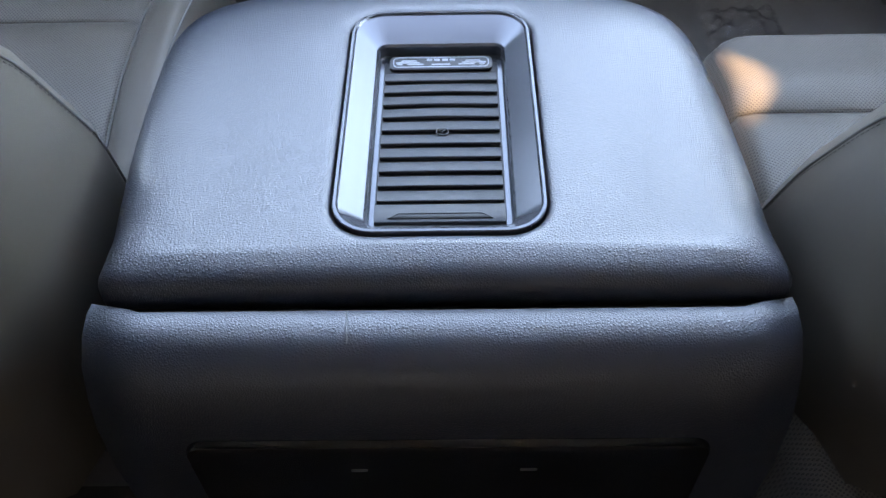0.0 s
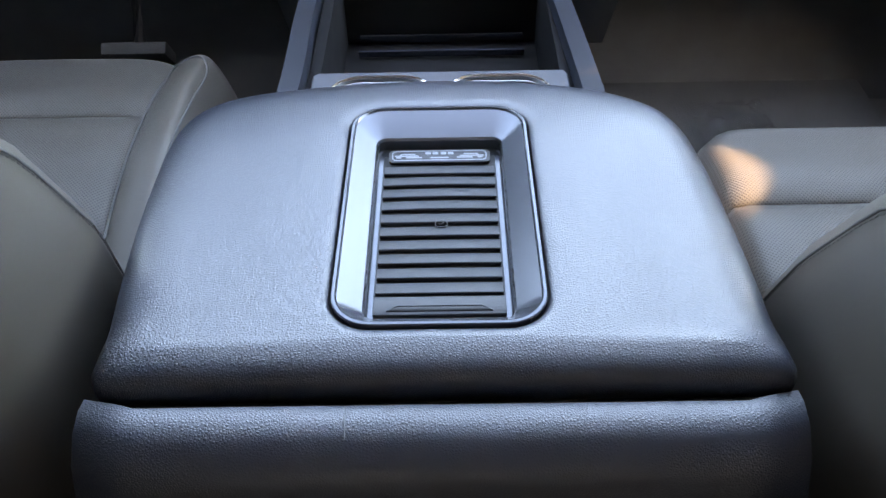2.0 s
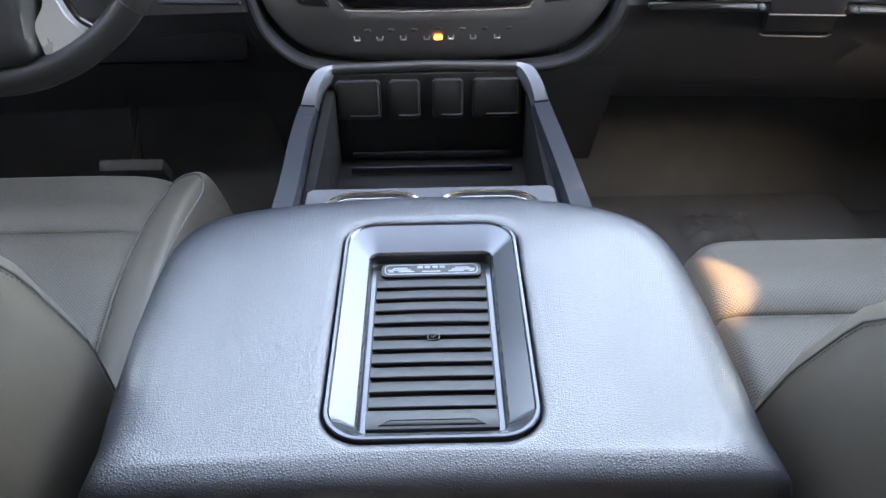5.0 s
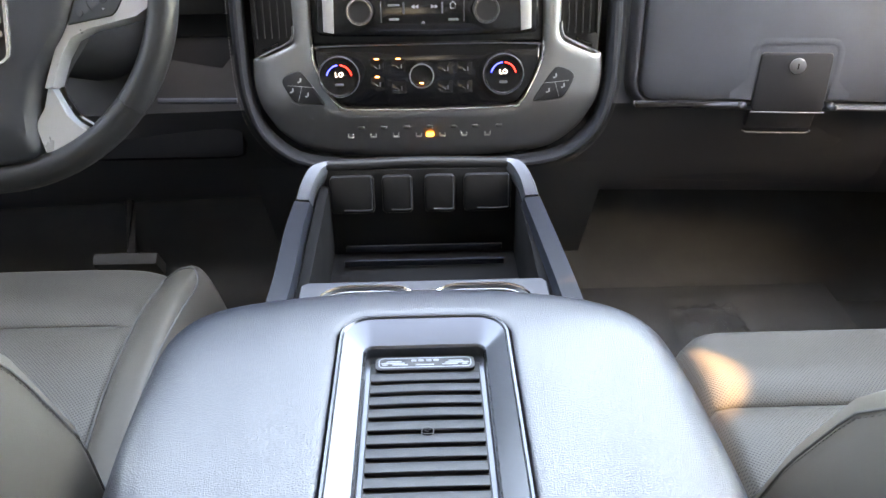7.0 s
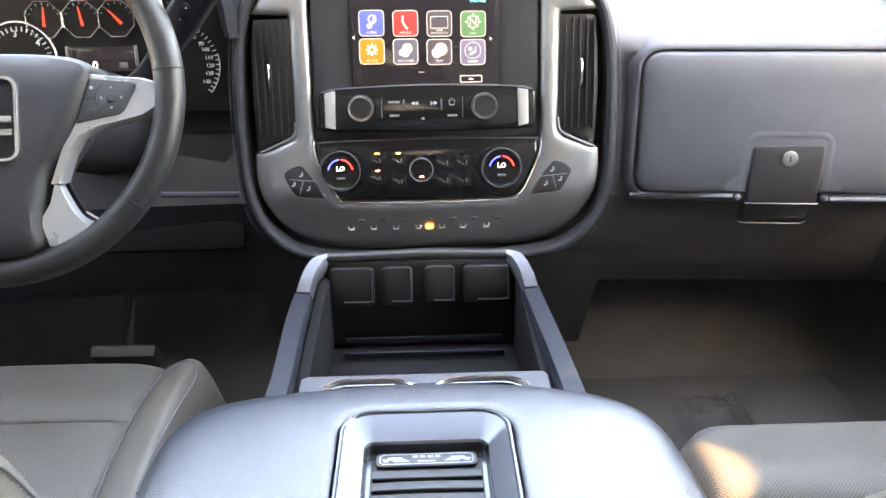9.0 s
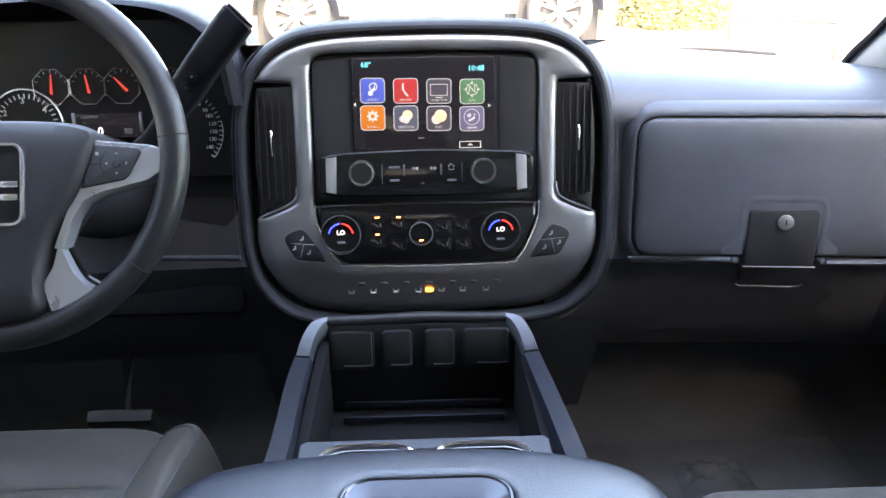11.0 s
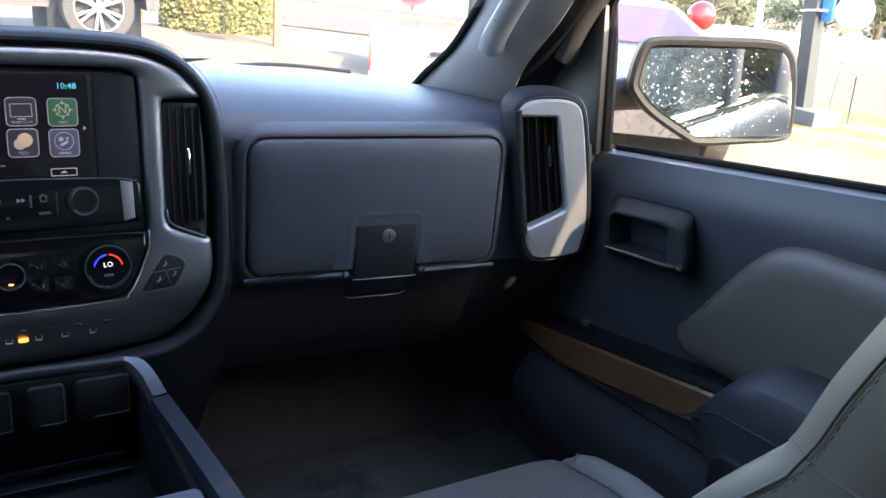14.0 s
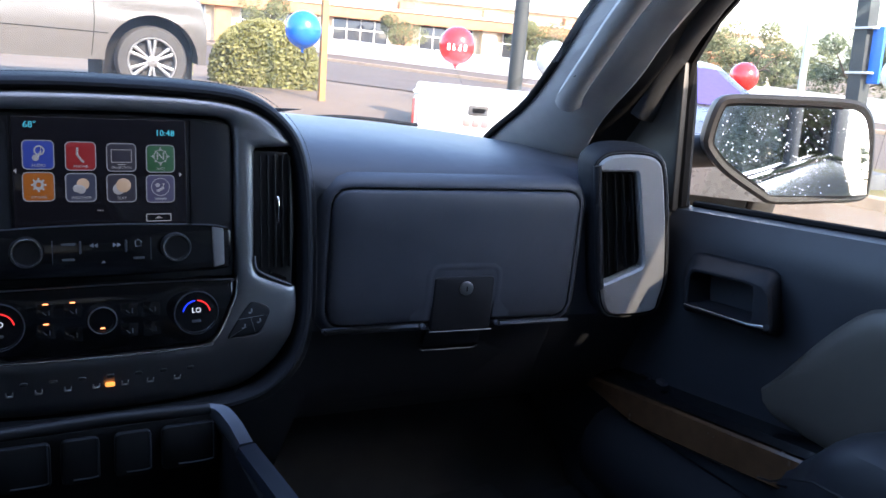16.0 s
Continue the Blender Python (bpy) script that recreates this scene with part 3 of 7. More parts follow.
bm = rim(bmesh.new(), MZ, rrect(0, 0, 0.0088, 0.0070, 0.0032), rrect(0, 0, 0.0078, 0.0060, 0.0027), -0.001, 0.0003, round_=0.0001)
tube(bm, [MZ @ Vector((-0.0020, 0.0002, 0.0003)), MZ @ Vector((-0.0004, -0.0014, 0.0003)), MZ @ Vector((0.0020, 0.0014, 0.0003))], 0.0004, 5)
part("charging_mark", bm, DIM_INK, tray)

# forward part: cup holders, rails, bin, socket doors
bm = B((0, 0.76, 0.84), (0.25, 0.36, 0.24), 0.012)
part("front_body", bm, PLASTIC, console)
for sx in (-1, 1):
    line = smooth_line([(0.1335, 0.545, 1.082), (0.1325, 0.62, 1.082), (0.128, 0.72, 1.079), (0.1235, 0.80, 1.0765), (0.1215, 0.832, 1.076)], 5)
    rr = []
    for p in line:
        w = 0.0115
        rr.append([(sx * (p[0] + a * w) - (0.012 * step(0.62, 0.83, p[1]) if sx < 0 else 0), p[1], p[2] + b) for a, b in ((-0.9, -0.016), (-1, -0.006), (-0.75, 0.001), (0.75, 0.003), (1, -0.004), (0.55, -0.020), (0.5, -0.10))])
    part("rail", rings(bmesh.new(), rr), RAIL, console, "slate satin side rail")
    # bin walls take the near-black seal material: the recess's shade put into colour
    part("bin_side_wall", B((sx * 0.116, 0.76, 1.015), (0.012, 0.28, 0.105), 0.003), SEAL, console)
    line = smooth_line([(0.1215, 0.834, 1.077), (0.121, 0.850, 1.078), (0.1185, 0.872, 1.083), (0.110, 0.893, 1.090), (0.094, 0.900, 1.093)], 5)
    rr = []
    for p in line:
        w = 0.0098
        rr.append([(sx * (p[0] + a * w) - (0.012 if sx < 0 else 0), p[1], p[2] + b) for a, b in ((-0.9, -0.012), (-1, -0.004), (-0.7, 0.002), (0.7, 0.003), (1, -0.003), (1.1, -0.05))])
    part("rail_end", rings(bmesh.new(), rr), BEZEL, console, "silver curved rail end")
part("bin_rear_wall", B((0, 0.903, 1.025), (0.235, 0.02, 0.125), 0.008), DEEP, console)
part("bin_crossbar", tube(bmesh.new(), [(-0.112, 0.902, 1.088), (0, 0.904, 1.090), (0.10, 0.902, 1.088)], 0.008, 10), DEEP, console)
for x, w in ((-0.083, 0.052), (-0.030, 0.036), (0.020, 0.036), (0.076, 0.056)):
    MB = Matrix(((1, 0, 0, 0), (0, 0.12, -1, 0.7595), (0, 1, 0.12, 0), (0, 0, 0, 1)))
    s = part("socket_door", plate(bmesh.new(), MB, rrect(x, 1.058, w, 0.046, 0.006), -0.005, 0.0025, 0.002), DEEP, console, "black hinged socket door")
    # edge highlight drawn as a lighter rod along the right and bottom edges
    part("door_edge_highlight", tube(bmesh.new(), smooth_line([MB @ Vector((x + w * 0.44, 1.080, 0.003)), MB @ Vector((x + w * 0.44, 1.047, 0.003)), MB @ Vector((x + w * 0.38, 1.040, 0.003)), MB @ Vector((x - w * 0.2, 1.040, 0.003))], 3), 0.0009, 6), BEZEL, s)
# bin floor is blackened likewise for the shade in the recess
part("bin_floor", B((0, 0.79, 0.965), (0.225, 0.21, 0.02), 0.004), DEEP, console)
for y, z in ((0.888, 0.980), (0.857, 0.978)):
    part("bin_rib", B((0, y, z + 0.004), (0.19, 0.004, 0.008), 0.0015), RAIL, console)
# cup holder deck with two wells
deck = bmesh.new()
MD = Matrix.Translation((0, 0, 1.0725))
outer = resample(rrect(0, 0.612, 0.232, 0.118, 0.006, 6), 96)
hole = resample(rrect(0, 0.612, 0.196, 0.085, 0.028, 6), 96)
rings(deck, [lay(MD, outer, -0.03), lay(MD, outer, -0.001), lay(MD, inset(outer, 0.001), 0), lay(MD, hole, 0), lay(MD, inset(hole, 0.001), -0.002), lay(MD, hole, -0.03)], False, False)
part("cup_holder_deck", deck, BEZEL, console, "satin silver cup holder surround")
for sx in (-1, 1):
    cx = sx * 0.052
    o = rrect(cx, 0.613, 0.096, 0.088, 0.030, 8)
    part("chrome_ring", rim(bmesh.new(), MD, o, inset(o, 0.0028), -0.004, 0.0058, -0.004, 0.0013), CHROME, console, "polished chrome cup holder ring")
    part("ring_slope", rings(bmesh.new(), [lay(MD, inset(o, 0.0024), 0.0045), lay(MD, inset(o, 0.0052), 0.0026), lay(MD, inset(o, 0.0066), 0.0005)], False, False), SATINBLACK, console)
    part("inner_ring", tube(bmesh.new(), lay(MD, inset(o, 0.0062), 0.0012), 0.0009, 6, closed=True), POLISH, console, "thin inner chrome ring")
    i = inset(o, 0.0057)
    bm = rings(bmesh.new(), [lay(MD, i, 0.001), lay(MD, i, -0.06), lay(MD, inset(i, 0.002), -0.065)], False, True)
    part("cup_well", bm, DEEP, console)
    bm = bmesh.new()
    lathe(bm, Matrix.Translation((cx, 0.625, 1.052)), [(0.028, 0), (0.030, 0.002), (0.030, 0.010), (0.027, 0.012), (0.0245, 0.010), (0.024, 0.0)], 28)
    part("cup_liner", bm, RUBBER, console)

# ---- dashboard: centre stack ----
AS = math.atan(0.17)
MS = Matrix(((1, 0, 0, 0), (0, math.sin(AS), -math.cos(AS), 0.965), (0, math.cos(AS), math.sin(AS), 1.06), (0, 0, 0, 1)))
SX = 0.010   # the stack's middle


def S(pts):
    return [(x + SX, y) for x, y in pts]


def sym(half):
    """Mirrors the right half of an outline, from the top middle to the bottom middle."""
    return half + [(-x, y) for x, y in half[::-1] if abs(x) > 1e-6]


stack = thing("center_stack", "dark leather-edged centre stack with a silver bezel", "dashboard console", (0.01, 1.0, 1.05))
half_out = [(0, 0.364), (0.07, 0.363), (0.13, 0.359), (0.165, 0.350), (0.195, 0.330), (0.216, 0.300), (0.226, 0.255), (0.229, 0.20), (0.229, 0.14), (0.226, 0.09), (0.212, 0.045), (0.180, 0.012), (0.14, -0.002), (0.07, -0.008), (0, -0.009)]
NS = 160
so = smooth_loop(S(sym(half_out)), NS)
# leather surround: a rolled rim in front of the pad
bm = bmesh.new()
rr = [lay(MS, inset(so, -0.012), -0.10), lay(MS, inset(so, -0.010), -0.03), lay(MS, inset(so, -0.004), -0.004), lay(MS, inset(so, -0.001), 0.004), lay(MS, inset(so, 0.003), 0.0085), lay(MS, inset(so, 0.0065), 0.0085), lay(MS, inset(so, 0.0095), 0.0045), lay(MS, inset(so, 0.0105), -0.001), lay(MS, inset(so, 0.011), -0.02)]
rings(bm, rr, False, False)
part("surround", bm, MATTEVINYL, stack, "black leather-wrapped surround with stitching")
bm = bmesh.new()
seam = lay(MS, inset(so, -0.007), 0.0005)
for i in range(0, NS):
    a, b = seam[i], seam[(i + 1) % NS]
    if a.z > 1.06 and (b - a).length > 0:
        d = (b - a)
        tube(bm, [a + d * 0.1, a + d * 0.42], 0.0005, 4)
        tube(bm, [a + d * 0.6, a + d * 0.92], 0.0005, 4)
part("stitching", bm, STITCH, stack)
# silver bezel: built of a top arch, two uprights and a lower apron in one outline with openings left by the black panels
bz = inset(so, 0.0105)
bm = plate(bmesh.new(), MS, bz, -0.075, -0.052, 0.004)
part("backplate", bm, PLASTIC, stack)
def tilt_z(y):
    """The lower apron leans back under the climate panel."""
    return -0.036 * step(0.094, -0.02, y)


# the bezel is one ring: over the arch, down the uprights beside the vents, out along the flares and back across the apron
b_out = [[(0, 0.3525), (0.07, 0.3515), (0.115, 0.3485), (0.146, 0.343), (0.172, 0.333), (0.193, 0.317), (0.2055, 0.2985)],
         [(0.2055, 0.2985), (0.1625, 0.2965)], [(0.1625, 0.2965), (0.1600, 0.292), (0.1590, 0.166)],
         [(0.1590, 0.166), (0.163, 0.152), (0.177, 0.1445), (0.2095, 0.1335)], [(0.2095, 0.1335), (0.2100, 0.105), (0.2045, 0.078), (0.196, 0.060)],
         [(0.196, 0.060), (0.186, 0.043), (0.163, 0.022), (0.134, 0.010), (0.07, 0.004), (0, 0.003)]]
b_in = [[(0, 0.3330), (0.07, 0.3322), (0.100, 0.3313), (0.115, 0.3305), (0.124, 0.3295), (0.131, 0.3265), (0.1360, 0.3205)],
        [(0.1360, 0.3205), (0.1380, 0.311)], [(0.1380, 0.311), (0.1385, 0.300), (0.1385, 0.166)],
        [(0.1385, 0.166), (0.1385, 0.155), (0.1383, 0.143), (0.1370, 0.128)], [(0.1370, 0.128), (0.133, 0.115), (0.128, 0.103), (0.1215, 0.091)],
        [(0.1215, 0.091), (0.117, 0.084), (0.111, 0.077), (0.101, 0.0725), (0.06, 0.0708), (0, 0.0705)]]
half = []
for k, (o, i) in enumerate(zip(b_out, b_in)):
    n = 4 if k == 1 else 16
    line = lambda p: np.stack([np.interp(np.linspace(0, 1, n, endpoint=k == 5), np.linspace(0, 1, len(p)), [q[c] for q in p]) for c in (0, 1)], 1)
    o, i = [smooth_line(p, 8) if len(p) > 3 else p for p in (o, i)]
    half += list(zip(line(o), line(i)))
full = half + [(np.array((-o[0], o[1])), np.array((-i[0], i[1]))) for o, i in half[-2:0:-1]]
rr = []
for o, i in full:
    row = []
    for u, z in ((0, -0.02), (0, 0.0005), (0.05, 0.0032), (0.22, 0.0056), (0.50, 0.0070), (0.80, 0.0062), (0.95, 0.0040), (1, 0.0015), (1.0, -0.010)):
        p = o + (i - o) * u
        row.append(MS @ Vector((p[0] + SX, p[1], z + tilt_z(p[1]))))
    rr.append(row)
rings(bm := bmesh.new(), [*rr, rr[0]], False, False, closed=False)
bmesh.ops.remove_doubles(bm, verts=bm.verts, dist=1e-6)
part("bezel", bm, SILVER, stack, "satin silver bezel round the controls", sharp=50)
part("apron_edge", tube(bmesh.new(), [MS @ Vector((x + SX, y, 0.0035)) for x, y in smooth_line([(-0.1385, 0.150), (-0.1370, 0.128), (-0.1215, 0.091), (-0.111, 0.077), (-0.100, 0.0722), (0, 0.0702), (0.100, 0.0722), (0.111, 0.077), (0.1215, 0.091), (0.1370, 0.128), (0.1385, 0.150)], 5)], 0.0013, 6), POLISH, stack, "bright edge under the climate panel")

# touch screen in its recess
rec = S(sym([(0, 0.330), (0.125, 0.327), (0.1345, 0.318), (0.1365, 0.29), (0.1365, 0.155), (0.1345, 0.150), (0, 0.150)]))
part("screen_recess", plate(bmesh.new(), MS, rec, -0.02, -0.004, 0.001), SATINBLACK, stack, "gloss black panel round the display")
for sx in (-1, 1):
    bm2 = plate(bmesh.new(), MS, S([(sx * 0.0895, 0.325), (sx * 0.0895, 0.207), (sx * 0.134, 0.212), (sx * 0.134, 0.322)]), -0.006, -0.002, 0.0006)
    part("screen_cheek", bm2, SATINBLACK, stack)
scr = part("display", plate(bmesh.new(), MS, rrect(SX - 0.0015, 0.268, 0.171, 0.113, 0.002), -0.002, 0.0022, 0.0006), SCREEN, stack, "lit touch display with eight app tiles")
SC = Matrix.Translation(MS @ Vector((0, 0, 0.0024)) - MS @ Vector((0, 0, 0))) @ MS
tiles = [("blue", 0, 0, "AUDIO"), ("red", 1, 0, "PHONE"), ("black", 2, 0, "PROJECTION"), ("green", 3, 0, "NAV"), ("orange", 0, 1, "SETTINGS"), ("slate", 1, 1, "WEATHER"), ("black", 2, 1, "TEXT"), ("violet", 3, 1, "")]
for col, i, j, word in tiles:
    cx, cy = -0.0530 + 0.0400 * i - 0.0006 * j, 0.2862 - 0.0325 * j - 0.0010 * i
    o = rrect(cx, cy, 0.0302, 0.0302, 0.005)
    t = part("app_tile", plate(bmesh.new(), SC, inset(o, 0.0008), 0, 0.0004, 0.0001), TILE_COLOURS[col], scr, col + " app tile")
    part("tile_rim", rim(bmesh.new(), SC, o, inset(o, 0.0011), 0, 0.0006, round_=0.0001), TILE_RIM, scr)
    at = lambda dx, dy, z=0.0005: SC @ Matrix.Translation((cx + dx, cy + dy, z))
    bm = bmesh.new()
    if word == "AUDIO":
        lathe(bm, at(0.001, 0.0045), [(0.0052, 0), (0.0052, 0.0003), (0.0036, 0.0003), (0.0036, 0)], 20, False)
        part("note_stem", tube(bmesh.new(), [at(0.003, 0.009) @ Vector(), at(0.002, 0.002) @ Vector(), at(-0.001, -0.003) @ Vector()], 0.0010, 6), ICON, scr)
        part("note_head", lathe(bmesh.new(), at(-0.0025, -0.003), [(0.0032, 0), (0.0032, 0.0002), (0.001, 0.0002)], 16), ICON, scr)
    elif word == "PHONE":
        tube(bm, [at(-0.003, 0.009) @ Vector(), at(-0.0035, 0.002) @ Vector(), at(0.001, -0.005) @ Vector(), at(0.003, -0.006) @ Vector()], 0.0012, 6)
    elif word == "PROJECTION":
        rim(bm, at(0, 0.0015), rrect(0, 0, 0.021, 0.014, 0.001), rrect(0, 0, 0.0195, 0.0125, 0.0008), 0, 0.0003, round_=0.0001)
        plate(bm, at(0, -0.0075), rrect(0, 0, 0.008, 0.0012, 0.0004), 0, 0.0003, 0.0001)
    elif word == "NAV":
        letters("compass_letter", "N", 0.012, at(0, 0.0025), ICON, scr)
        for q in range(8):
            part("compass_point", plate(bmesh.new(), at(0, 0.0025) @ RM("Z", 45 * q), [(-0.0018, 0.0062), (0.0018, 0.0062), (0, 0.0105 if q % 2 == 0 else 0.0085)], 0, 0.0003, 0.0001), ICON, scr)
        lathe(bm, at(0, 0.0025), [(0.0072, 0), (0.0072, 0.0003), (0.0065, 0.0003), (0.0065, 0)], 24, False)
    elif word == "SETTINGS":
        lathe(bm, at(0, 0.002), [(0.0052, 0), (0.0052, 0.0003), (0.0024, 0.0003), (0.0024, 0)], 20, False)
        for q in range(8):
            part("gear_tooth", plate(bmesh.new(), at(0, 0.002) @ RM("Z", 45 * q), rrect(0, 0.0060, 0.0020, 0.0026, 0.0004), 0, 0.0003, 0.0001), ICON, scr)
    elif word == "WEATHER":
        part("cloud_icon", lathe(bmesh.new(), at(-0.004, -0.001), [(0.004, 0.0003), (0.0035, 0.0006), (0.001, 0.0006)], 16), ICON, scr)
        lathe(bm, at(0.000, -0.002), [(0.0045, 0.0003), (0.004, 0.0006), (0.001, 0.0006)], 16)
        b2 = lathe(bmesh.new(), at(0.002, 0.0035), [(0.0062, 0), (0.006, 0.0002), (0.001, 0.0002)], 20)
        part("sun_icon", b2, ICON_SUN, scr)
    elif word == "TEXT":
        lathe(bm, at(-0.003, -0.001), [(0.006, 0), (0.0058, 0.0002), (0.001, 0.0002)], 18)
        b2 = lathe(bmesh.new(), at(0.002, 0.003), [(0.0075, 0.0002), (0.007, 0.0005), (0.001, 0.0005)], 20)
        part("speech_icon", b2, ICON_SUN, scr)
    else:
        lathe(bm, at(0, 0.002), [(0.0098, 0), (0.0098, 0.0003), (0.0090, 0.0003), (0.0090, 0)], 24, False)
        part("seat_icon", tube(bmesh.new(), [at(0.003, 0.006) @ Vector(), at(0.003, 0.001) @ Vector(), at(-0.002, -0.002) @ Vector(), at(-0.004, -0.002) @ Vector()], 0.0014, 6), ICON, scr)
        part("bag_icon", lathe(bmesh.new(), at(-0.003, 0.004), [(0.0024, 0), (0.0024, 0.0003), (0.0005, 0.0003)], 14), ICON, scr)
        part("word_bar", plate(bmesh.new(), at(0, -0.0108), rrect(0, 0, 0.012, 0.0022, 0.0006), 0, 0.0003, 0.0001), TILE_RIM, scr)
    if len(bm.verts):
        part("icon", bm, ICON, scr)
    else:
        bm.free()
    if word:
        letters("tile_word", word, 0.0042 if len(word) < 8 else 0.0034, at(0, -0.0108), ICON, scr)
letters("temperature_readout", "68\u00b0", 0.0092, SC @ Matrix.Translation((-0.0600, 0.3165, 0.0003)), GLOW_CYAN, scr)
letters("clock_readout", "10:48", 0.0092, SC @ Matrix.Translation((0.0722, 0.3105, 0.0003)), GLOW_CYAN, scr)
bm = rim(bmesh.new(), SC, rrect(0.064, 0.2195, 0.0265, 0.0085, 0.001), rrect(0.064, 0.2195, 0.0245, 0.0065, 0.0008), 0, 0.0004, round_=0.0001)
plate(bm, SC, [(0.060, 0.2185), (0.064, 0.2212), (0.068, 0.2185)], 0, 0.0003, 0.0001)
part("home_key", bm, ICON, scr)
for dx in (-0.0025, 0, 0.0025):
    part("page_dot", plate(bmesh.new(), SC, rrect(0.0045 + dx, 0.2285, 0.0013, 0.0013, 0.0005), 0, 0.0003, 0.0001), ICON, scr)
for tri in ([(-0.0765, 0.2700), (-0.0735, 0.2725), (-0.0735, 0.2675)], [(0.0895, 0.2660), (0.0865, 0.2685), (0.0865, 0.2635)]):
    part("page_arrow", plate(bmesh.new(), SC, tri, 0, 0.0003, 0.0001), ICON, scr)

# radio strip
strip = S(sym([(0, 0.2145), (0.10, 0.2115), (0.126, 0.2075), (0.1305, 0.203), (0.1315, 0.169), (0.127, 0.1615), (0.11, 0.1595), (0, 0.1580)]))
radio = part("radio_panel", plate(bmesh.new(), MS, strip, -0.004, 0.013, 0.004), GLOSS, stack, "gloss black radio control strip")
part("radio_lip", tube(bmesh.new(), [MS @ Vector((x + SX, y, 0.0125)) for x, y in smooth_line([(-0.126, 0.2070), (-0.10, 0.2112), (0, 0.2142), (0.10, 0.2112), (0.126, 0.2070)], 5)], 0.0009, 6), BEZEL, stack)
for sx in (-1, 1):
    part("radio_end_cap", plate(bmesh.new(), MS, S([(sx * 0.1085, 0.2085), (sx * 0.1215, 0.2062), (sx * 0.1222, 0.166), (sx * 0.1100, 0.1635)]), 0.010, 0.0150, 0.002), CAP, stack, "brushed silver end cap")
for x in (-0.0735, 0.0735):
    m = MS @ Matrix.Translation((x + SX - 0.005, 0.1885, 0.012))
    kb = part("radio_knob", lathe(bmesh.new(), m, [(0.0155, 0), (0.0155, 0.010), (0.0145, 0.0118), (0.0125, 0.012), (0.0118, 0.0108), (0.002, 0.0105)], 40), DEEP, stack, "black round radio knob")
    part("knob_ring", lathe(bmesh.new(), m, [(0.0142, 0.0115), (0.0139, 0.0127), (0.0135, 0.0127), (0.0132, 0.0110)], 40, False), POLISH, kb, "thin chrome ring")
MK = MS @ Matrix.Translation((0, 0, 0.0132))
for x, y, w in ((-0.030, 0.1945, 0.014), (-0.030, 0.1785, 0.012), (0.0395, 0.1775, 0.012)):
    part("radio_mark", plate(bmesh.new(), MK, rrect(x + 0.001, y, w, 0.0026, 0.0008), 0, 0.0004, 0.0001), DIM_INK, radio)
bm = bmesh.new()
for x, s in ((-0.0065, -1), (0.0165, 1)):
    for d in (0, 0.0042):
        plate(bm, MK, [(x + d + s * 0.002, 0.1925), (x + d - s * 0.002, 0.1950), (x + d - s * 0.002, 0.1900)], 0, 0.0004, 0.0001)
plate(bm, MK, [(0.0025, 0.1735), (0.0075, 0.1735), (0.005, 0.1765)], 0, 0.0004, 0.0001)
part("track_keys", bm, MID_INK, radio)
bm = tube(bmesh.new(), [MK @ Vector((x, y, 0.0004)) for x, y in ((0.0362, 0.1945), (0.0400, 0.1978), (0.0438, 0.1945), (0.0428, 0.1945), (0.0428, 0.1902), (0.0372, 0.1902), (0.0372, 0.1945))], 0.0004, 5, closed=True)
part("home_mark", bm, MID_INK, radio)
for x in (-0.044, 0.053):
    part("key_seam", plate(bmesh.new(), MK, rrect(x, 0.187, 0.0007, 0.024, 0.0003), 0, 0.0004, 0.0001), DIM_INK, radio)
for x in (-0.0175, 0.0275):
    part("key_divider", plate(bmesh.new(), MK, rrect(x, 0.191, 0.0022, 0.013, 0.0008), 0, 0.0015, 0.0004), BEZEL, radio)

# climate panel
clim = S(sym([(0, 0.1485), (0.128, 0.1475), (0.1345, 0.1440), (0.134, 0.125), (0.120, 0.094), (0.110, 0.0805), (0.099, 0.0745), (0, 0.0720)]))
climate = part("climate_panel", plate(bmesh.new(), MS, clim, -0.004, 0.004, 0.003), GLOSS, stack, "gloss black climate control panel")
part("climate_lip", tube(bmesh.new(), [MS @ Vector((x + SX, y, 0.0045)) for x, y in smooth_line([(-0.132, 0.1445), (-0.126, 0.1475), (0, 0.1488), (0.126, 0.1475), (0.132, 0.1445)], 5)], 0.0009, 6), BEZEL, stack)
for x in (-0.098, 0.098):
    m = MS @ Matrix.Translation((x + SX - 0.0085, 0.1135, 0.003))
    d = part("temperature_dial", lathe(bmesh.new(), m, [(0.0255, 0), (0.0252, 0.012), (0.0240, 0.014), (0.0222, 0.0142), (0.0215, 0.0130), (0.003, 0.0128)], 48), GLOSS, stack, "black temperature dial with a lit readout")
    part("dial_ring", lathe(bmesh.new(), m, [(0.0246, 0.0135), (0.0242, 0.0146), (0.0236, 0.0146), (0.0232, 0.0136)], 48, False), BEZEL, d, "thin silver dial ring")
    for a0, a1, mm in ((95, 170, GLOW_BLUE), (10, 85, GLOW_RED)):
        pts = [m @ Vector((0.0148 * math.cos(radians(a)), 0.0148 * math.sin(radians(a)) - 0.001, 0.0135)) for a in np.linspace(a0, a1, 12)]
        part("dial_arc", tube(bmesh.new(), pts, 0.0008, 6), mm, d, "lit temperature arc")
    letters("dial_readout", "LO", 0.0080, m @ Matrix.Translation((0, 0.0025, 0.0134)), GLOW_WHITE, d)
    part("dial_mark", plate(bmesh.new(), m @ Matrix.Translation((0, -0.0095, 0.0129)), rrect(0, 0, 0.010, 0.003, 0.001), 0, 0.0003, 0.0001), DIM_INK, d)
m = MS @ Matrix.Translation((0.0018, 0.1128, 0.003))
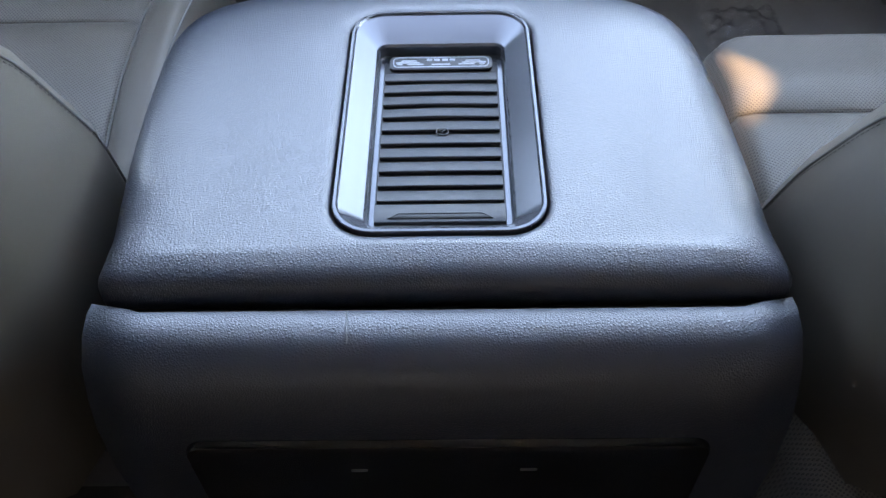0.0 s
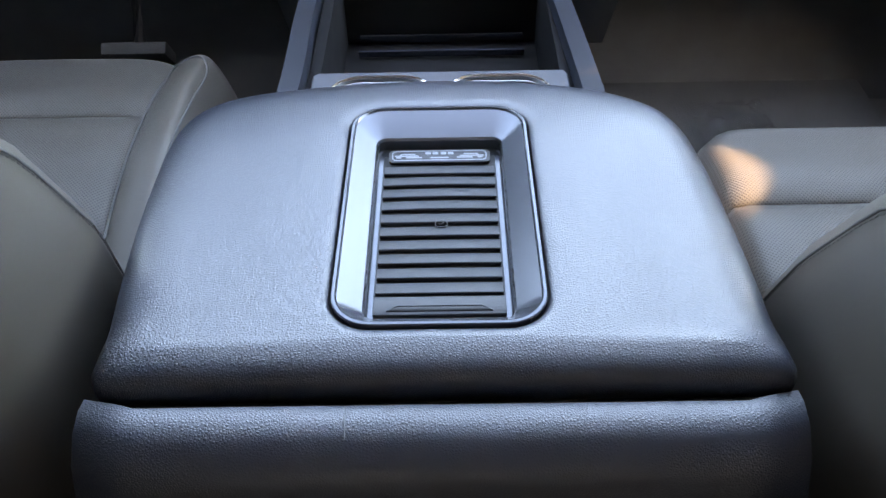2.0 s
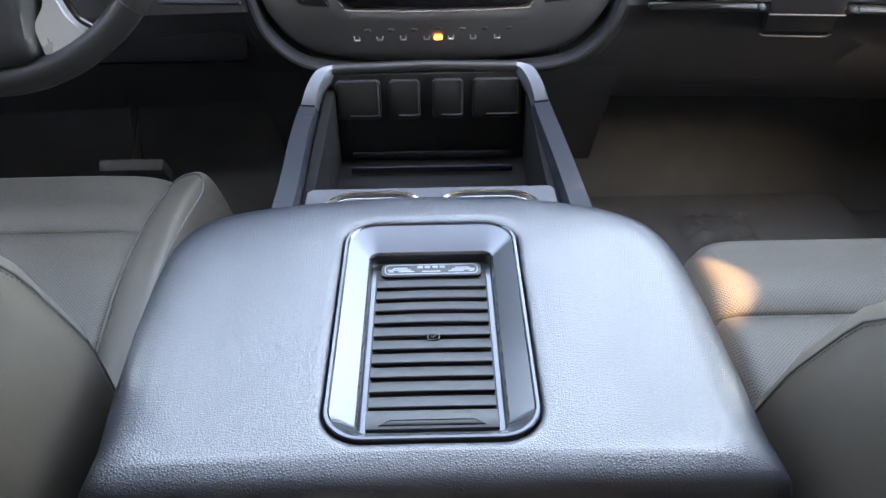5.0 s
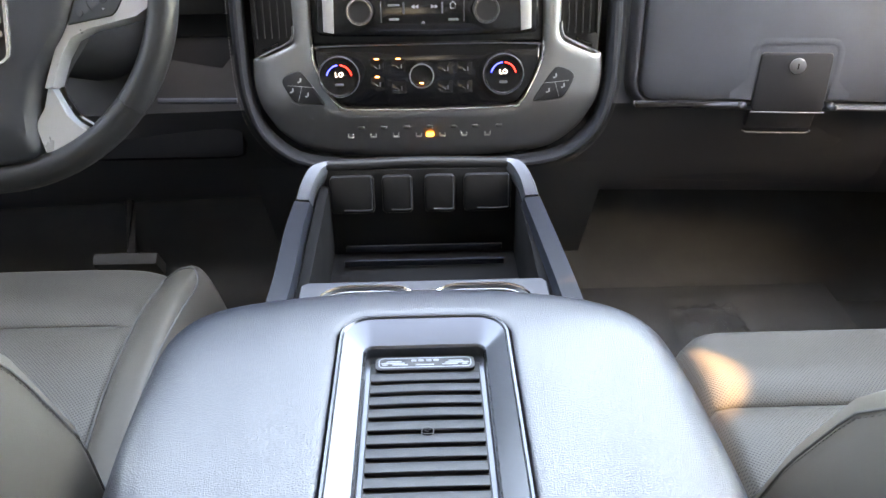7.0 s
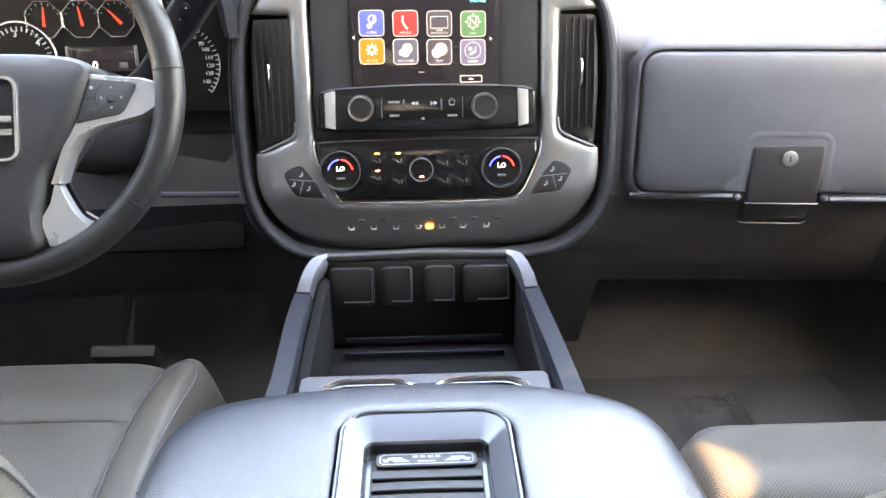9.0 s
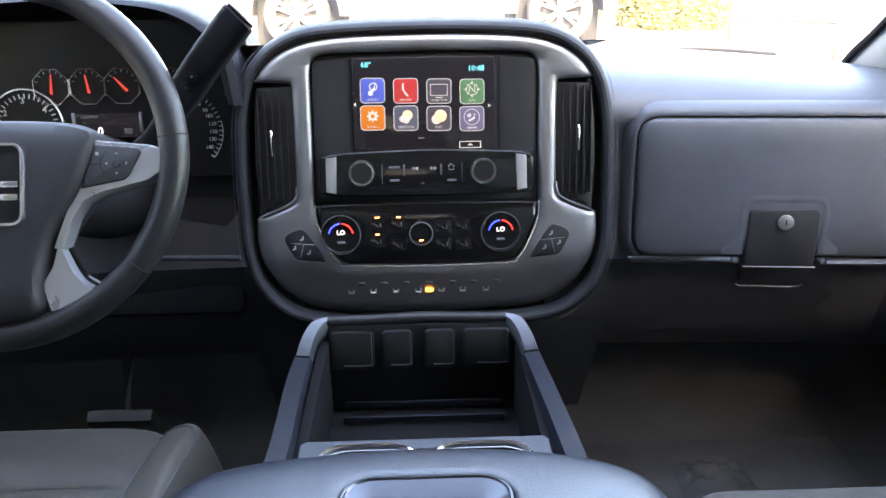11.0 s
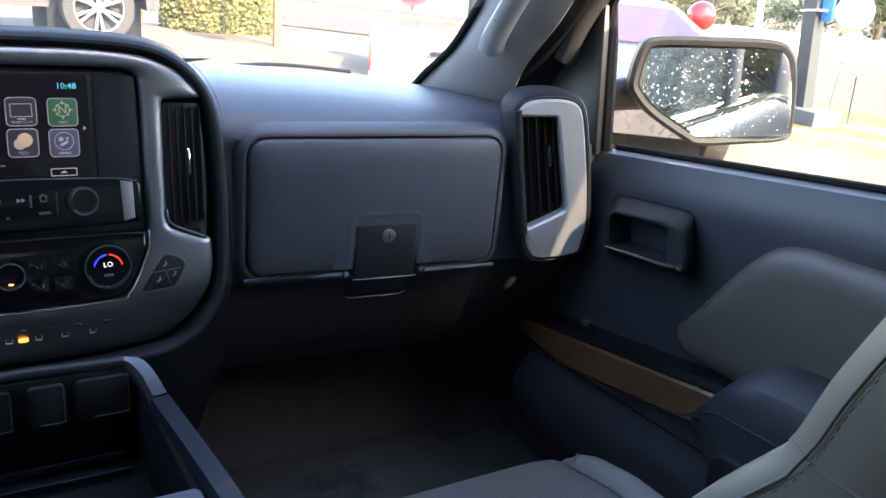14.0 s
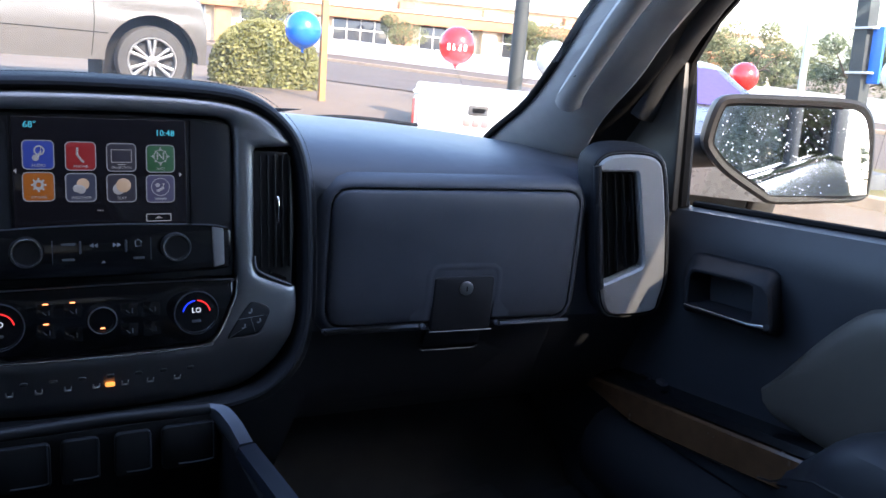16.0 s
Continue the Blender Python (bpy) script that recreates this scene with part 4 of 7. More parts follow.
d = part("fan_dial", lathe(bmesh.new(), m, [(0.0155, 0), (0.0152, 0.012), (0.0140, 0.0135), (0.0122, 0.0135), (0.0115, 0.0122), (0.002, 0.012)], 40), GLOSS, stack, "black fan speed dial")
part("dial_ring", lathe(bmesh.new(), m, [(0.0148, 0.013), (0.0144, 0.0141), (0.0136, 0.0141), (0.0132, 0.013)], 40, False), SILVER, d)
part("dial_lamp", plate(bmesh.new(), m @ Matrix.Translation((0.0, -0.0085, 0.0124)), rrect(0, 0, 0.0048, 0.0016, 0.0004), 0, 0.0004, 0.0001), GLOW_ORANGE, d)
MC = MS @ Matrix.Translation((0, 0, 0.0042))
for x, y, lamp in ((-0.052, 0.1275, 1), (-0.026, 0.1275, 1), (-0.052, 0.1065, 1), (-0.026, 0.1015, 0), (0.030, 0.1235, 0), (0.030, 0.1015, 0), (0.054, 0.1235, 0), (0.054, 0.1015, 0)):
    k = part("climate_key", plate(bmesh.new(), MC, rrect(x, y - 0.004, 0.0185, 0.0165, 0.002), -0.002, 0.0008, 0.0005), GLOSS, climate)
    bm = bmesh.new()
    plate(bm, MC, [(x - 0.0035, y - 0.0035), (x - 0.0026, y - 0.0035), (x + 0.0012, y - 0.0068), (x + 0.0002, y - 0.0072)], 0.001, 0.0016, 0.0002)
    plate(bm, MC, rrect(x + 0.0034, y - 0.0045, 0.0012, 0.0052, 0.0004), 0.001, 0.0016, 0.0002)
    part("key_mark", bm, DIM_INK, climate)
    if lamp:
        part("key_lamp", plate(bmesh.new(), MC, rrect(x, y + 0.0045, 0.0052, 0.0014, 0.0004), 0, 0.0016, 0.0002), GLOW_ORANGE, climate, "lit orange key lamp")

# seat heater pads in the bezel
for sx in (-1, 1):
    pts = S([(sx * x, y) for x, y in smooth_loop([(0.151, 0.1165), (0.158, 0.1195), (0.172, 0.1145), (0.1765, 0.107), (0.172, 0.096), (0.165, 0.0845), (0.158, 0.081), (0.130, 0.0785), (0.127, 0.080), (0.137, 0.097)], 40)])
    p = part("seat_key_pad", plate(bmesh.new(), MS, pts, -0.004, 0.0082, 0.002), SATINBLACK, stack, "black seat heater key pad")
    bm = bmesh.new()
    for x, y in ((0.154, 0.1085), (0.164, 0.0965), (0.146, 0.091)):
        q = MS @ Matrix.Translation((sx * x + SX, y, 0.0081))
        plate(bm, q, rrect(0, 0.001, 0.0018, 0.0046, 0.0007), 0, 0.0006, 0.0002)
        plate(bm, q, rrect(-0.0022, -0.0016, 0.0030, 0.0018, 0.0007), 0, 0.0006, 0.0002)
    for a_, b_ in (((0.136, 0.1000), (0.170, 0.1030)), ((0.153, 0.1015), (0.158, 0.0840))):
        tube(bm, [MS @ Vector((sx * a_[0] + SX, a_[1], 0.0083)), MS @ Vector((sx * b_[0] + SX, b_[1], 0.0081))], 0.0003, 5)
    part("key_marks", bm, MID_INK, p)
    part("pad_edge", tube(bmesh.new(), [MS @ Vector((sx * x + SX, y, 0.0055)) for x, y in ((0.127, 0.0785), (0.142, 0.0775), (0.158, 0.0785), (0.168, 0.083))], 0.0009, 6), SILVER, p)

# air vents
for sx in (-1, 1):
    o = S([(sx * x, y) for x, y in ((0.1585, 0.293), (0.2015, 0.292), (0.2065, 0.25), (0.208, 0.20), (0.2045, 0.138), (0.180, 0.1465), (0.166, 0.153), (0.1595, 0.166))])
    v = part("air_vent", plate(bmesh.new(), MS, o, -0.02, 0.0, 0.001), DEEP, stack, "black air vent with upright vanes")
    for i in range(5):
        x = 0.167 + i * 0.0085
        pts = S([(sx * x, 0.288), (sx * (x + 0.0012), 0.288), (sx * (x + 0.0014), 0.158), (sx * (x + 0.0002), 0.158)])
        part("vane", plate(bmesh.new(), MS, pts, -0.004, 0.0030 + 0.0008 * i, 0.0005), DEEP, v)
    part("vane_tab", tube(bmesh.new(), [MS @ Vector((sx * 0.186 + SX, y, 0.009 + 0.002 * math.cos((y - 0.226) * 90))) for y in np.linspace(0.211, 0.241, 7)], 0.0019, 8, flat=0.7), CHROME, v, "chrome vane tab")
    part("vent_wheel", plate(bmesh.new(), MS, S([(sx * 0.178, 0.154), (sx * 0.197, 0.1455), (sx * 0.197, 0.1415), (sx * 0.178, 0.149)]), 0.0, 0.004, 0.001), GLOSS, v)
    part("vent_lip", tube(bmesh.new(), [MS @ Vector((sx * x + SX, y, 0.0045)) for x, y in smooth_line([(0.1590, 0.172), (0.1605, 0.160), (0.168, 0.1515), (0.2035, 0.1355)], 4)], 0.0016, 8), SILVER, v, "bright silver vent lip")

# toggle row
lean = math.atan2(tilt_z(0.052) - tilt_z(0.028), 0.024)
MT = MS @ Matrix.Translation((0, 0.040, tilt_z(0.040) + 0.0070)) @ Matrix.Rotation(lean, 4, "X") @ Matrix.Translation((0, -0.040, 0))
for i, x in enumerate((-0.0885, -0.0605, -0.032, -0.0035, 0.0105, 0.026, 0.053, 0.0825)):
    if i == 4:
        part("toggle_lamp", plate(bmesh.new(), MT, rrect(x, 0.0362, 0.0100, 0.0052, 0.002), 0.001, 0.0026, 0.0004), GLOW_AMBER, stack, "lit amber switch lamp")
        continue
    bm = plate(bmesh.new(), MT, rrect(x, 0.0335, 0.0070, 0.0020, 0.0006), 0.001, 0.0018, 0.0002)
    for e in (-0.0032, 0.0032):
        plate(bm, MT, rrect(x + e, 0.0358, 0.0012, 0.0060, 0.0004), 0.001, 0.0018, 0.0002)
    part("toggle_mark", bm, WHITE_INK, stack)
    part("toggle_symbol", plate(bmesh.new(), MT, rrect(x + 0.014, 0.0480, 0.0078, 0.0042, 0.0018), 0.001, 0.0018, 0.0002), DIM_INK, stack)

# ---- dashboard: pads, glove box, end vents, cluster ----
dash = thing("dashboard", "dark soft-grained dashboard with a double glove box", "dashboard", (0, 1.15, 1.05))


def face_y(x):
    return 1.052 - 0.030 * (abs(x) / 0.64) ** 2


def top_z(x, y):
    return 1.360 - 0.055 * (abs(x) / 0.8) ** 2.2 - 0.05 * step(1.33, 1.60, y)


def dash_prof(x):
    f = face_y(x)
    t = top_z(x, 1.25)
    d = t - 1.352
    return [(1.62, t - 0.14), (1.43, t - 0.06), (1.355, t - 0.012), (1.33, t - 0.001), (1.28, t + 0.002), (1.20, t + 0.001), (1.155, t - 0.002), (f + 0.078, t - 0.007), (f + 0.054, t - 0.014), (f + 0.034, t - 0.023), (f + 0.018, t - 0.034), (f + 0.008, t - 0.047), (f + 0.005, t - 0.060), (f + 0.012, 1.28), (f + 0.014, 1.10), (f + 0.02, 1.08), (f + 0.035, 1.04), (f + 0.06, 0.98), (f + 0.10, 0.93), (f + 0.20, 0.91)]


def pad(xs, i0, i1):
    """Pad along the dash, between two points of its profile; it stands back behind the instruments."""
    def back(x, y, z):
        return y + 0.07 * step(-0.20, -0.21, x) * step(-0.665, -0.655, x) * step(1.13, 1.16, z) * step(1.25, 1.16, y)
    return rings(bmesh.new(), [[(x, back(x, y, z), z) for y, z in dash_prof(x)[i0:i1]] for x in xs], False, False, closed=False)


right_xs, left_xs = np.linspace(0.175, 0.86, 32), sorted({*np.linspace(-0.86, -0.165, 32), -0.665, -0.655, -0.21, -0.20})
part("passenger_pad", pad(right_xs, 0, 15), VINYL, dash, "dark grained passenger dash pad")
# same pad in darker vinyl: shade on the driver's side put into colour
part("driver_pad", pad(left_xs, 0, 15), DARKVINYL, dash, "grained driver dash pad darkened for shade")
# lower face split off and darkened to carry the shade under the pad
for xs_ in (right_xs, left_xs):
    part("lower_panel", pad(xs_, 14, 20), DARKVINYL, dash, "lower dash panel darkened for shade")
bm = bmesh.new()
rings(bm, [[(x, y, z + 0.004) for y, z in ((1.62, 1.22), (1.40, 1.31), (1.33, 1.352), (1.15, 1.372), (1.05, 1.390))] for x in np.linspace(-0.22, 0.24, 14)], False, False, closed=False)
part("top_pad", bm, VINYL, dash)
bm = bmesh.new()
rings(bm, [[(x, 0.985 + 0.15 * s, 1.05 - 0.22 * s) for s in np.linspace(0, 1, 5)] for x in np.linspace(-0.22, 0.24, 6)], False, False, closed=False)
part("lower_center_panel", bm, PLASTIC, dash)
part("wiper_arm", tube(bmesh.new(), smooth_line([(0.44, 1.66, 1.300), (0.52, 1.655, 1.306), (0.60, 1.65, 1.304), (0.70, 1.64, 1.296)], 4), 0.004, 6), SEAL, dash)

# glove box doors lie in front of the pad's face
def on_face(off, tilt=0.0):
    """A plane along the passenger fascia: x to the right, y up, z towards the seats."""
    a = math.atan2(-0.034, 0.35)
    c, s = math.cos(a), math.sin(a)
    return Matrix(((c, 0, s, 0.284 - s * 0), (s, 0, -c, 1.047 - off), (0, 1, 0, 0), (0, 0, 0, 1)))


MG = on_face(0.004)
go = resample(rrect(0.1815, 1.204, 0.364, 0.185, 0.022, 8), 96)
part("glove_recess", rings(bmesh.new(), [lay(MG, inset(go, d), z) for d, z in ((-0.019, -0.020), (-0.0165, -0.0120), (-0.0125, -0.0055), (-0.008, -0.0016), (-0.0045, -0.0004), (-0.0026, -0.0008), (-0.0014, -0.004), (0.002, -0.010))], False, False), VINYL, dash)
part("glove_box_door", rings(bmesh.new(), [lay(MG, go, -0.012), lay(MG, inset(go, 0.0002), -0.001), lay(MG, inset(go, 0.0016), 0.0022), lay(MG, inset(go, 0.004), 0.0036), lay(MG, shrink(go, 0.012), 0.0058), lay(MG, shrink(go, 0.034), 0.0085)], False, True), VINYL, dash, "dark grained upper glove box door")
# black strip stands in for the shadow under the upper door
part("glove_shadow_gap", B(tuple(MG @ Vector((0.18, 1.109, -0.004))), (0.37, 0.008, 0.006), 0.001), DEEP, dash)
for x0, x1, y in ((-0.006, 0.128, 1.1085), (0.253, 0.365, 1.1055)):
    part("glove_ledge", tube(bmesh.new(), [MG @ Vector((x, y, 0.006)) for x in np.linspace(x0, x1, 6)], 0.0035, 8), VINYL, dash)
lo = resample(rrect(0.1905, 1.1450, 0.098, 0.088, 0.010, 6), 64)
k = int(np.argmin(lo[:, 1] + np.abs(lo[:, 0] - 0.1905)))
lo = np.roll(lo, -k, 0)
hoods = [[MG @ Vector((p[0], p[1], z * (0.55 + 0.45 * step(1.108, 1.165, q[1])) + 0.0070)) for p, q in zip(inset(lo, d), lo) if q[1] > 1.1135] for d, z in ((-0.026, -0.0014), (-0.019, -0.0004), (-0.013, 0.0006), (-0.007, 0.0018), (-0.0025, 0.0024), (0.0005, 0.0016), (0.0014, -0.002))]
part("latch_surround", rings(bmesh.new(), hoods, False, False, closed=False), VINYL, dash, "soft raised hood round the latch")
la = resample(rrect(0.1905, 1.1395, 0.090, 0.079, 0.005, 6), 64)
latch = part("glove_latch", plate(bmesh.new(), MG, la, 0.002, 0.0110, 0.003), MATTEVINYL, dash, "black glove box latch with a key lock")
for x in (0.1345, 0.2465):
    part("ledge_stop", lathe(bmesh.new(), MG @ Matrix.Translation((x, 1.1075, 0.0055)), [(0.0048, -0.004), (0.0046, 0.002), (0.0030, 0.0045), (0.001, 0.005)], 16), VINYL, dash)
m = MG @ Matrix.Translation((0.1925, 1.1625, 0.0110))
part("key_lock", lathe(bmesh.new(), m, [(0.0100, 0), (0.0100, 0.0022), (0.0085, 0.0030), (0.002, 0.003)], 28), SILVER, latch, "round silver key lock")
part("key_slot", plate(bmesh.new(), m, rrect(0, 0, 0.0018, 0.0075, 0.0006), 0.0028, 0.0034, 0.0001), DEEP, latch)
part("latch_edge", tube(bmesh.new(), [MG @ Vector((x, 1.1005, 0.0112)) for x in (0.144, 0.237)], 0.0012, 6), BEZEL, latch)
part("lower_latch_lip", tube(bmesh.new(), [MG @ Vector(p) for p in smooth_line([(0.149, 1.0605, -0.028), (0.153, 1.0570, -0.0295), (0.162, 1.0560, -0.030), (0.226, 1.0560, -0.030), (0.235, 1.0570, -0.0295), (0.239, 1.0605, -0.028)], 4)], 0.0014, 6), BEZEL, dash)
part("lower_latch", plate(bmesh.new(), MG @ Matrix.Translation((0, 1.098, -0.006)) @ RM("X", 20) @ Matrix.Translation((0, -1.098, 0)), rrect(0.194, 1.077, 0.088, 0.036, 0.004, 5), -0.020, -0.0065, 0.003), DARKVINYL, dash, "black recessed lower latch")
# darker vinyl here too, for the shade below the upper door
part("lower_glove_box", plate(bmesh.new(), MG @ Matrix.Translation((0, 1.098, -0.018)) @ RM("X", 22) @ Matrix.Translation((0, -1.098, 0)), rrect(0.1815, 1.020, 0.364, 0.155, 0.03, 6), -0.02, -0.006, 0.004), DARKVINYL, dash, "lower glove box door darkened for shade")

# end vent by the passenger door, turned a little inwards
ME = Matrix(((0.94, 0, -0.342, 0.722), (-0.342, 0, -0.94, 0.985), (0, 1, 0, 1.235), (0, 0, 0, 1)))
vo = resample(smooth_loop([(-0.0592, 0.0893), (-0.0603, 0.0999), (-0.0576, 0.1066), (-0.0464, 0.1153), (-0.0208, 0.12), (0.0102, 0.12), (0.0262, 0.1143), (0.0353, 0.0997), (0.0478, 0.0473), (0.0588, -0.014), (0.0645, -0.0637), (0.0606, -0.0914), (0.0536, -0.1109), (-0.0021, -0.1198), (-0.0198, -0.1104), (-0.0307, -0.0777), (-0.0464, 0.0099)], 80), 80)
vi = resample([(-0.0571, 0.0935), (-0.0021, 0.0962), (0.0114, 0.0374), (0.0275, -0.0324), (0.027, -0.0432), (0.0193, -0.0486), (-0.0258, -0.0723), (-0.0297, -0.0705), (-0.0438, 0.01)], 80)
k = int(np.argmin(np.sum((vi - vo[0]) ** 2, 1)))
vi = np.roll(vi, -k, 0)
bm = rings(bmesh.new(), [lay(ME, inset(vo, -0.010), -0.06), lay(ME, inset(vo, -0.010), -0.004), lay(ME, inset(vo, -0.006), 0.003), lay(ME, inset(vo, 0.001), 0.003), lay(ME, inset(vo, 0.003), -0.01)], False, False)
part("end_vent_surround", bm, MATTEVINYL, dash, "black stitched end vent surround")
part("end_vent_stitching", tube(bmesh.new(), lay(ME, inset(vo, -0.0035), 0.0042), 0.0006, 5, closed=True), STITCH, dash)
bm = rings(bmesh.new(), [lay(ME, vo, -0.02), lay(ME, vo, 0.004), lay(ME, inset(vo, 0.003), 0.009), lay(ME, inset(vi, -0.003), 0.009), lay(ME, vi, 0.006), lay(ME, vi, -0.02)], False, False)
ev = part("end_vent_bezel", bm, VENTSILVER, dash, "satin silver end vent bezel lightened for the sun")
part("end_vent_lip", tube(bmesh.new(), [ME @ Vector((x - 0.004, y, 0.0055)) for x, y in smooth_line([(-0.058, 0.100), (-0.0571, 0.0935), (-0.0438, 0.010), (-0.0297, -0.0705), (-0.027, -0.080)], 4)], 0.0062, 10), MATTEVINYL, ev, "black lip along the vent opening")
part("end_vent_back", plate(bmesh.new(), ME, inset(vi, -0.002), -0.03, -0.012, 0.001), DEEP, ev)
for i in range(4):
    xt, xb = -0.046 + 0.0125 * i, -0.019 + 0.0125 * i
    zt, zb = 0.090, -0.062 + 0.006 * i
    part("end_vent_vane", plate(bmesh.new(), ME, [(xt, zt), (xt + 0.0014, zt), (xb + 0.0014, zb), (xb, zb)], -0.012, 0.001, 0.0004), DEEP, ev)
part("end_vane_tab", tube(bmesh.new(), [ME @ Vector((-0.006 - y * 0.18, y + 0.035, 0.004)) for y in np.linspace(-0.012, 0.018, 5)], 0.0017, 8), CHROME, ev)

# driver's hood and instrument cluster
hood = smooth_line([(-0.205, 1.33), (-0.212, 1.385), (-0.232, 1.416), (-0.262, 1.437), (-0.30, 1.449), (-0.37, 1.456), (-0.45, 1.457), (-0.54, 1.446), (-0.62, 1.40), (-0.645, 1.33)], 5)
def hooded(y, d, dz=0.0):
    c = np.array((-0.43, 1.36))
    return [(p[0] + (c - p)[0] * d, y, p[1] + (c - p)[1] * d + dz) for p in [np.array(q) for q in hood]]
bm = rings(bmesh.new(), [hooded(1.34, 0.06, -0.05), hooded(1.20, 0.0, -0.015), hooded(1.02, 0, 0), hooded(0.998, 0.01), hooded(0.990, 0.05), hooded(0.998, 0.085), hooded(1.04, 0.12), hooded(1.09, 0.20, -0.01), hooded(1.095, 0.55, -0.01), hooded(1.095, 0.97, -0.01)], False, False, closed=False)
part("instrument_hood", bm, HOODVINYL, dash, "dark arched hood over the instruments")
cl = part("cluster_face", B((-0.44, 1.075, 1.325), (0.46, 0.012, 0.20), 0.004), DEEP, dash, "black instrument cluster face")
MC2 = Matrix(((1, 0, 0, 0), (0, 0.10, -1, 0.932), (0, 1, 0.10, 0), (0, 0, 0, 1)))
needle = glow("red_needle", (0.70, 0.07, 0.05), 0.035)
TEAL_INK = mat("teal_marking", (0.22, 0.42, 0.42), 0.5, vary=0.05)
def gauge(x, z, r, ang, octagon=True):
    n = 8 if octagon else 40
    m = MC2 @ Matrix.Translation((x, z, 0))
    ring = [(r * math.cos(2 * math.pi * (k + 0.5) / n), r * math.sin(2 * math.pi * (k + 0.5) / n)) for k in range(n)]
    if octagon:
        ring = resample(ring, 40)
    g = part("gauge", rim(bmesh.new(), m, ring, [(p[0] * 0.94, p[1] * 0.94) for p in ring], -0.004, 0.003, round_=0.0006), POLISH, cl, "chrome-rimmed gauge")
    bm = bmesh.new()
    for a in np.linspace(20, 160, 7) if octagon else np.linspace(0, 200, 21):
        rr = r * 0.78
        plate(bm, m @ RM("Z", a - 90), rrect(0, rr, r * 0.03, r * 0.13, r * 0.012), 0.0, 0.0008, 0.0002)
    part("gauge_ticks", bm, TEAL_INK if octagon else WHITE_INK, g)
    if not octagon:
        return m
    part("gauge_needle", plate(bmesh.new(), m @ RM("Z", ang), [(-r * 0.075, -r * 0.35), (r * 0.075, -r * 0.35), (r * 0.02, r * 0.62), (-r * 0.02, r * 0.62)], 0.001, 0.0022, 0.0003), needle, g, "red gauge needle")
    return m
for x, ang in ((-0.4563, -4), (-0.4112, 8), (-0.3682, 42), (-0.3108, 40)):
    gauge(x, 1.3450, 0.0240, ang)
m = gauge(-0.4916, 1.2988, 0.046, 142, False)
for w, a in (("2", 60), ("3", 5), ("4", -52)):
    letters("tachometer_number", w, 0.011, m @ Matrix.Translation((-0.030 * math.sin(radians(a)), 0.030 * math.cos(radians(a)), 0.001)), WHITE_INK, cl)
m = MC2 @ Matrix.Translation((-0.2994, 1.2882, 0))
part("speedometer_ring", tube(bmesh.new(), [m @ Vector((0.052 * math.cos(radians(a)), 0.052 * math.sin(radians(a)), 0.001)) for a in np.linspace(-42, 12, 16)], 0.0005, 6), WHITE_INK, cl, "thin white speedometer arc")
bm = bmesh.new()
for a in np.linspace(60, -42, 16):
    plate(bm, m @ RM("Z", a), rrect(0.0495, 0, 0.005, 0.0009, 0.0003), 0.0, 0.0008, 0.0002)
part("speedometer_ticks", bm, WHITE_INK, cl)
for w, a in (("80", 55), ("90", 38), ("100", 26), ("110", 11), ("120", -3), ("130", -17), ("140", -33)):
    letters("speedometer_number", w, 0.0068, m @ Matrix.Translation((0.040 * math.cos(radians(a)), 0.040 * math.sin(radians(a)), 0.001)), WHITE_INK, cl)
di = part("trip_display", plate(bmesh.new(), MC2, rrect(-0.391, 1.2965, 0.082, 0.030, 0.002), 0, 0.002, 0.0005), SCREEN, cl, "small dark trip display")
for x, w in ((-0.433, 0.004), (-0.349, 0.004)):
    part("display_post", plate(bmesh.new(), MC2, rrect(x, 1.300, w, 0.025, 0.001), 0.001, 0.003, 0.0005), SILVER, di)
letters("trip_number", "0", 0.014, MC2 @ Matrix.Translation((-0.401, 1.289, 0.0022)), GLOW_WHITE, di)
for x, z, w, h in ((-0.413, 1.3075, 0.022, 0.003), (-0.366, 1.289, 0.010, 0.007)):
    part("display_mark", plate(bmesh.new(), MC2, rrect(x, z, w, h, 0.0008), 0.002, 0.0025, 0.0002), DIM_INK, di)
part("driver_trim_lip", tube(bmesh.new(), [(-0.335, 1.03, 1.127), (-0.235, 1.03, 1.125)], 0.004, 8), VINYL, dash)
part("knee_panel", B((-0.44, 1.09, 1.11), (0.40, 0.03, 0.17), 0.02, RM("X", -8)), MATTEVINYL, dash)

# steering column, wheel, selector
col = thing("steering_column", "black steering column shroud with a selector lever", "steering column", (-0.415, 0.95, 1.23))
part("column_shroud", tube(bmesh.new(), [(-0.415, 0.86, 1.285), (-0.415, 0.93, 1.262), (-0.415, 1.08, 1.21)], [0.055, 0.072, 0.08], 20, flat=0.85), MATTEVINYL, col)
lever = smooth_line([(-0.335, 0.890, 1.283), (-0.282, 0.882, 1.318), (-0.241, 0.872, 1.365), (-0.212, 0.862, 1.400), (-0.174, 0.850, 1.442)], 5)
rr = []
for i, p in enumerate(lever):
    k = i / (len(lever) - 1)
    t_ = (Vector(lever[min(i + 1, len(lever) - 1)]) - Vector(lever[max(i - 1, 0)])).normalized()
    out = Vector((0, -1, 0.25)).normalized()
    sd = t_.cross(out).normalized()
    w_, d_ = 0.009 + 0.0080 * step(0.2, 0.55, k), 0.008 + 0.006 * step(0.2, 0.5, k)
    rr.append([Vector(p) + sd * q[0] + out * q[1] for q in rrect(0, 0, 2 * w_, 2 * d_, min(w_, d_) * 0.55, 4)])
tip = (Vector(lever[-1]) - Vector(lever[-3])).normalized()
mid = sum(rr[-1], Vector()) / len(rr[-1])
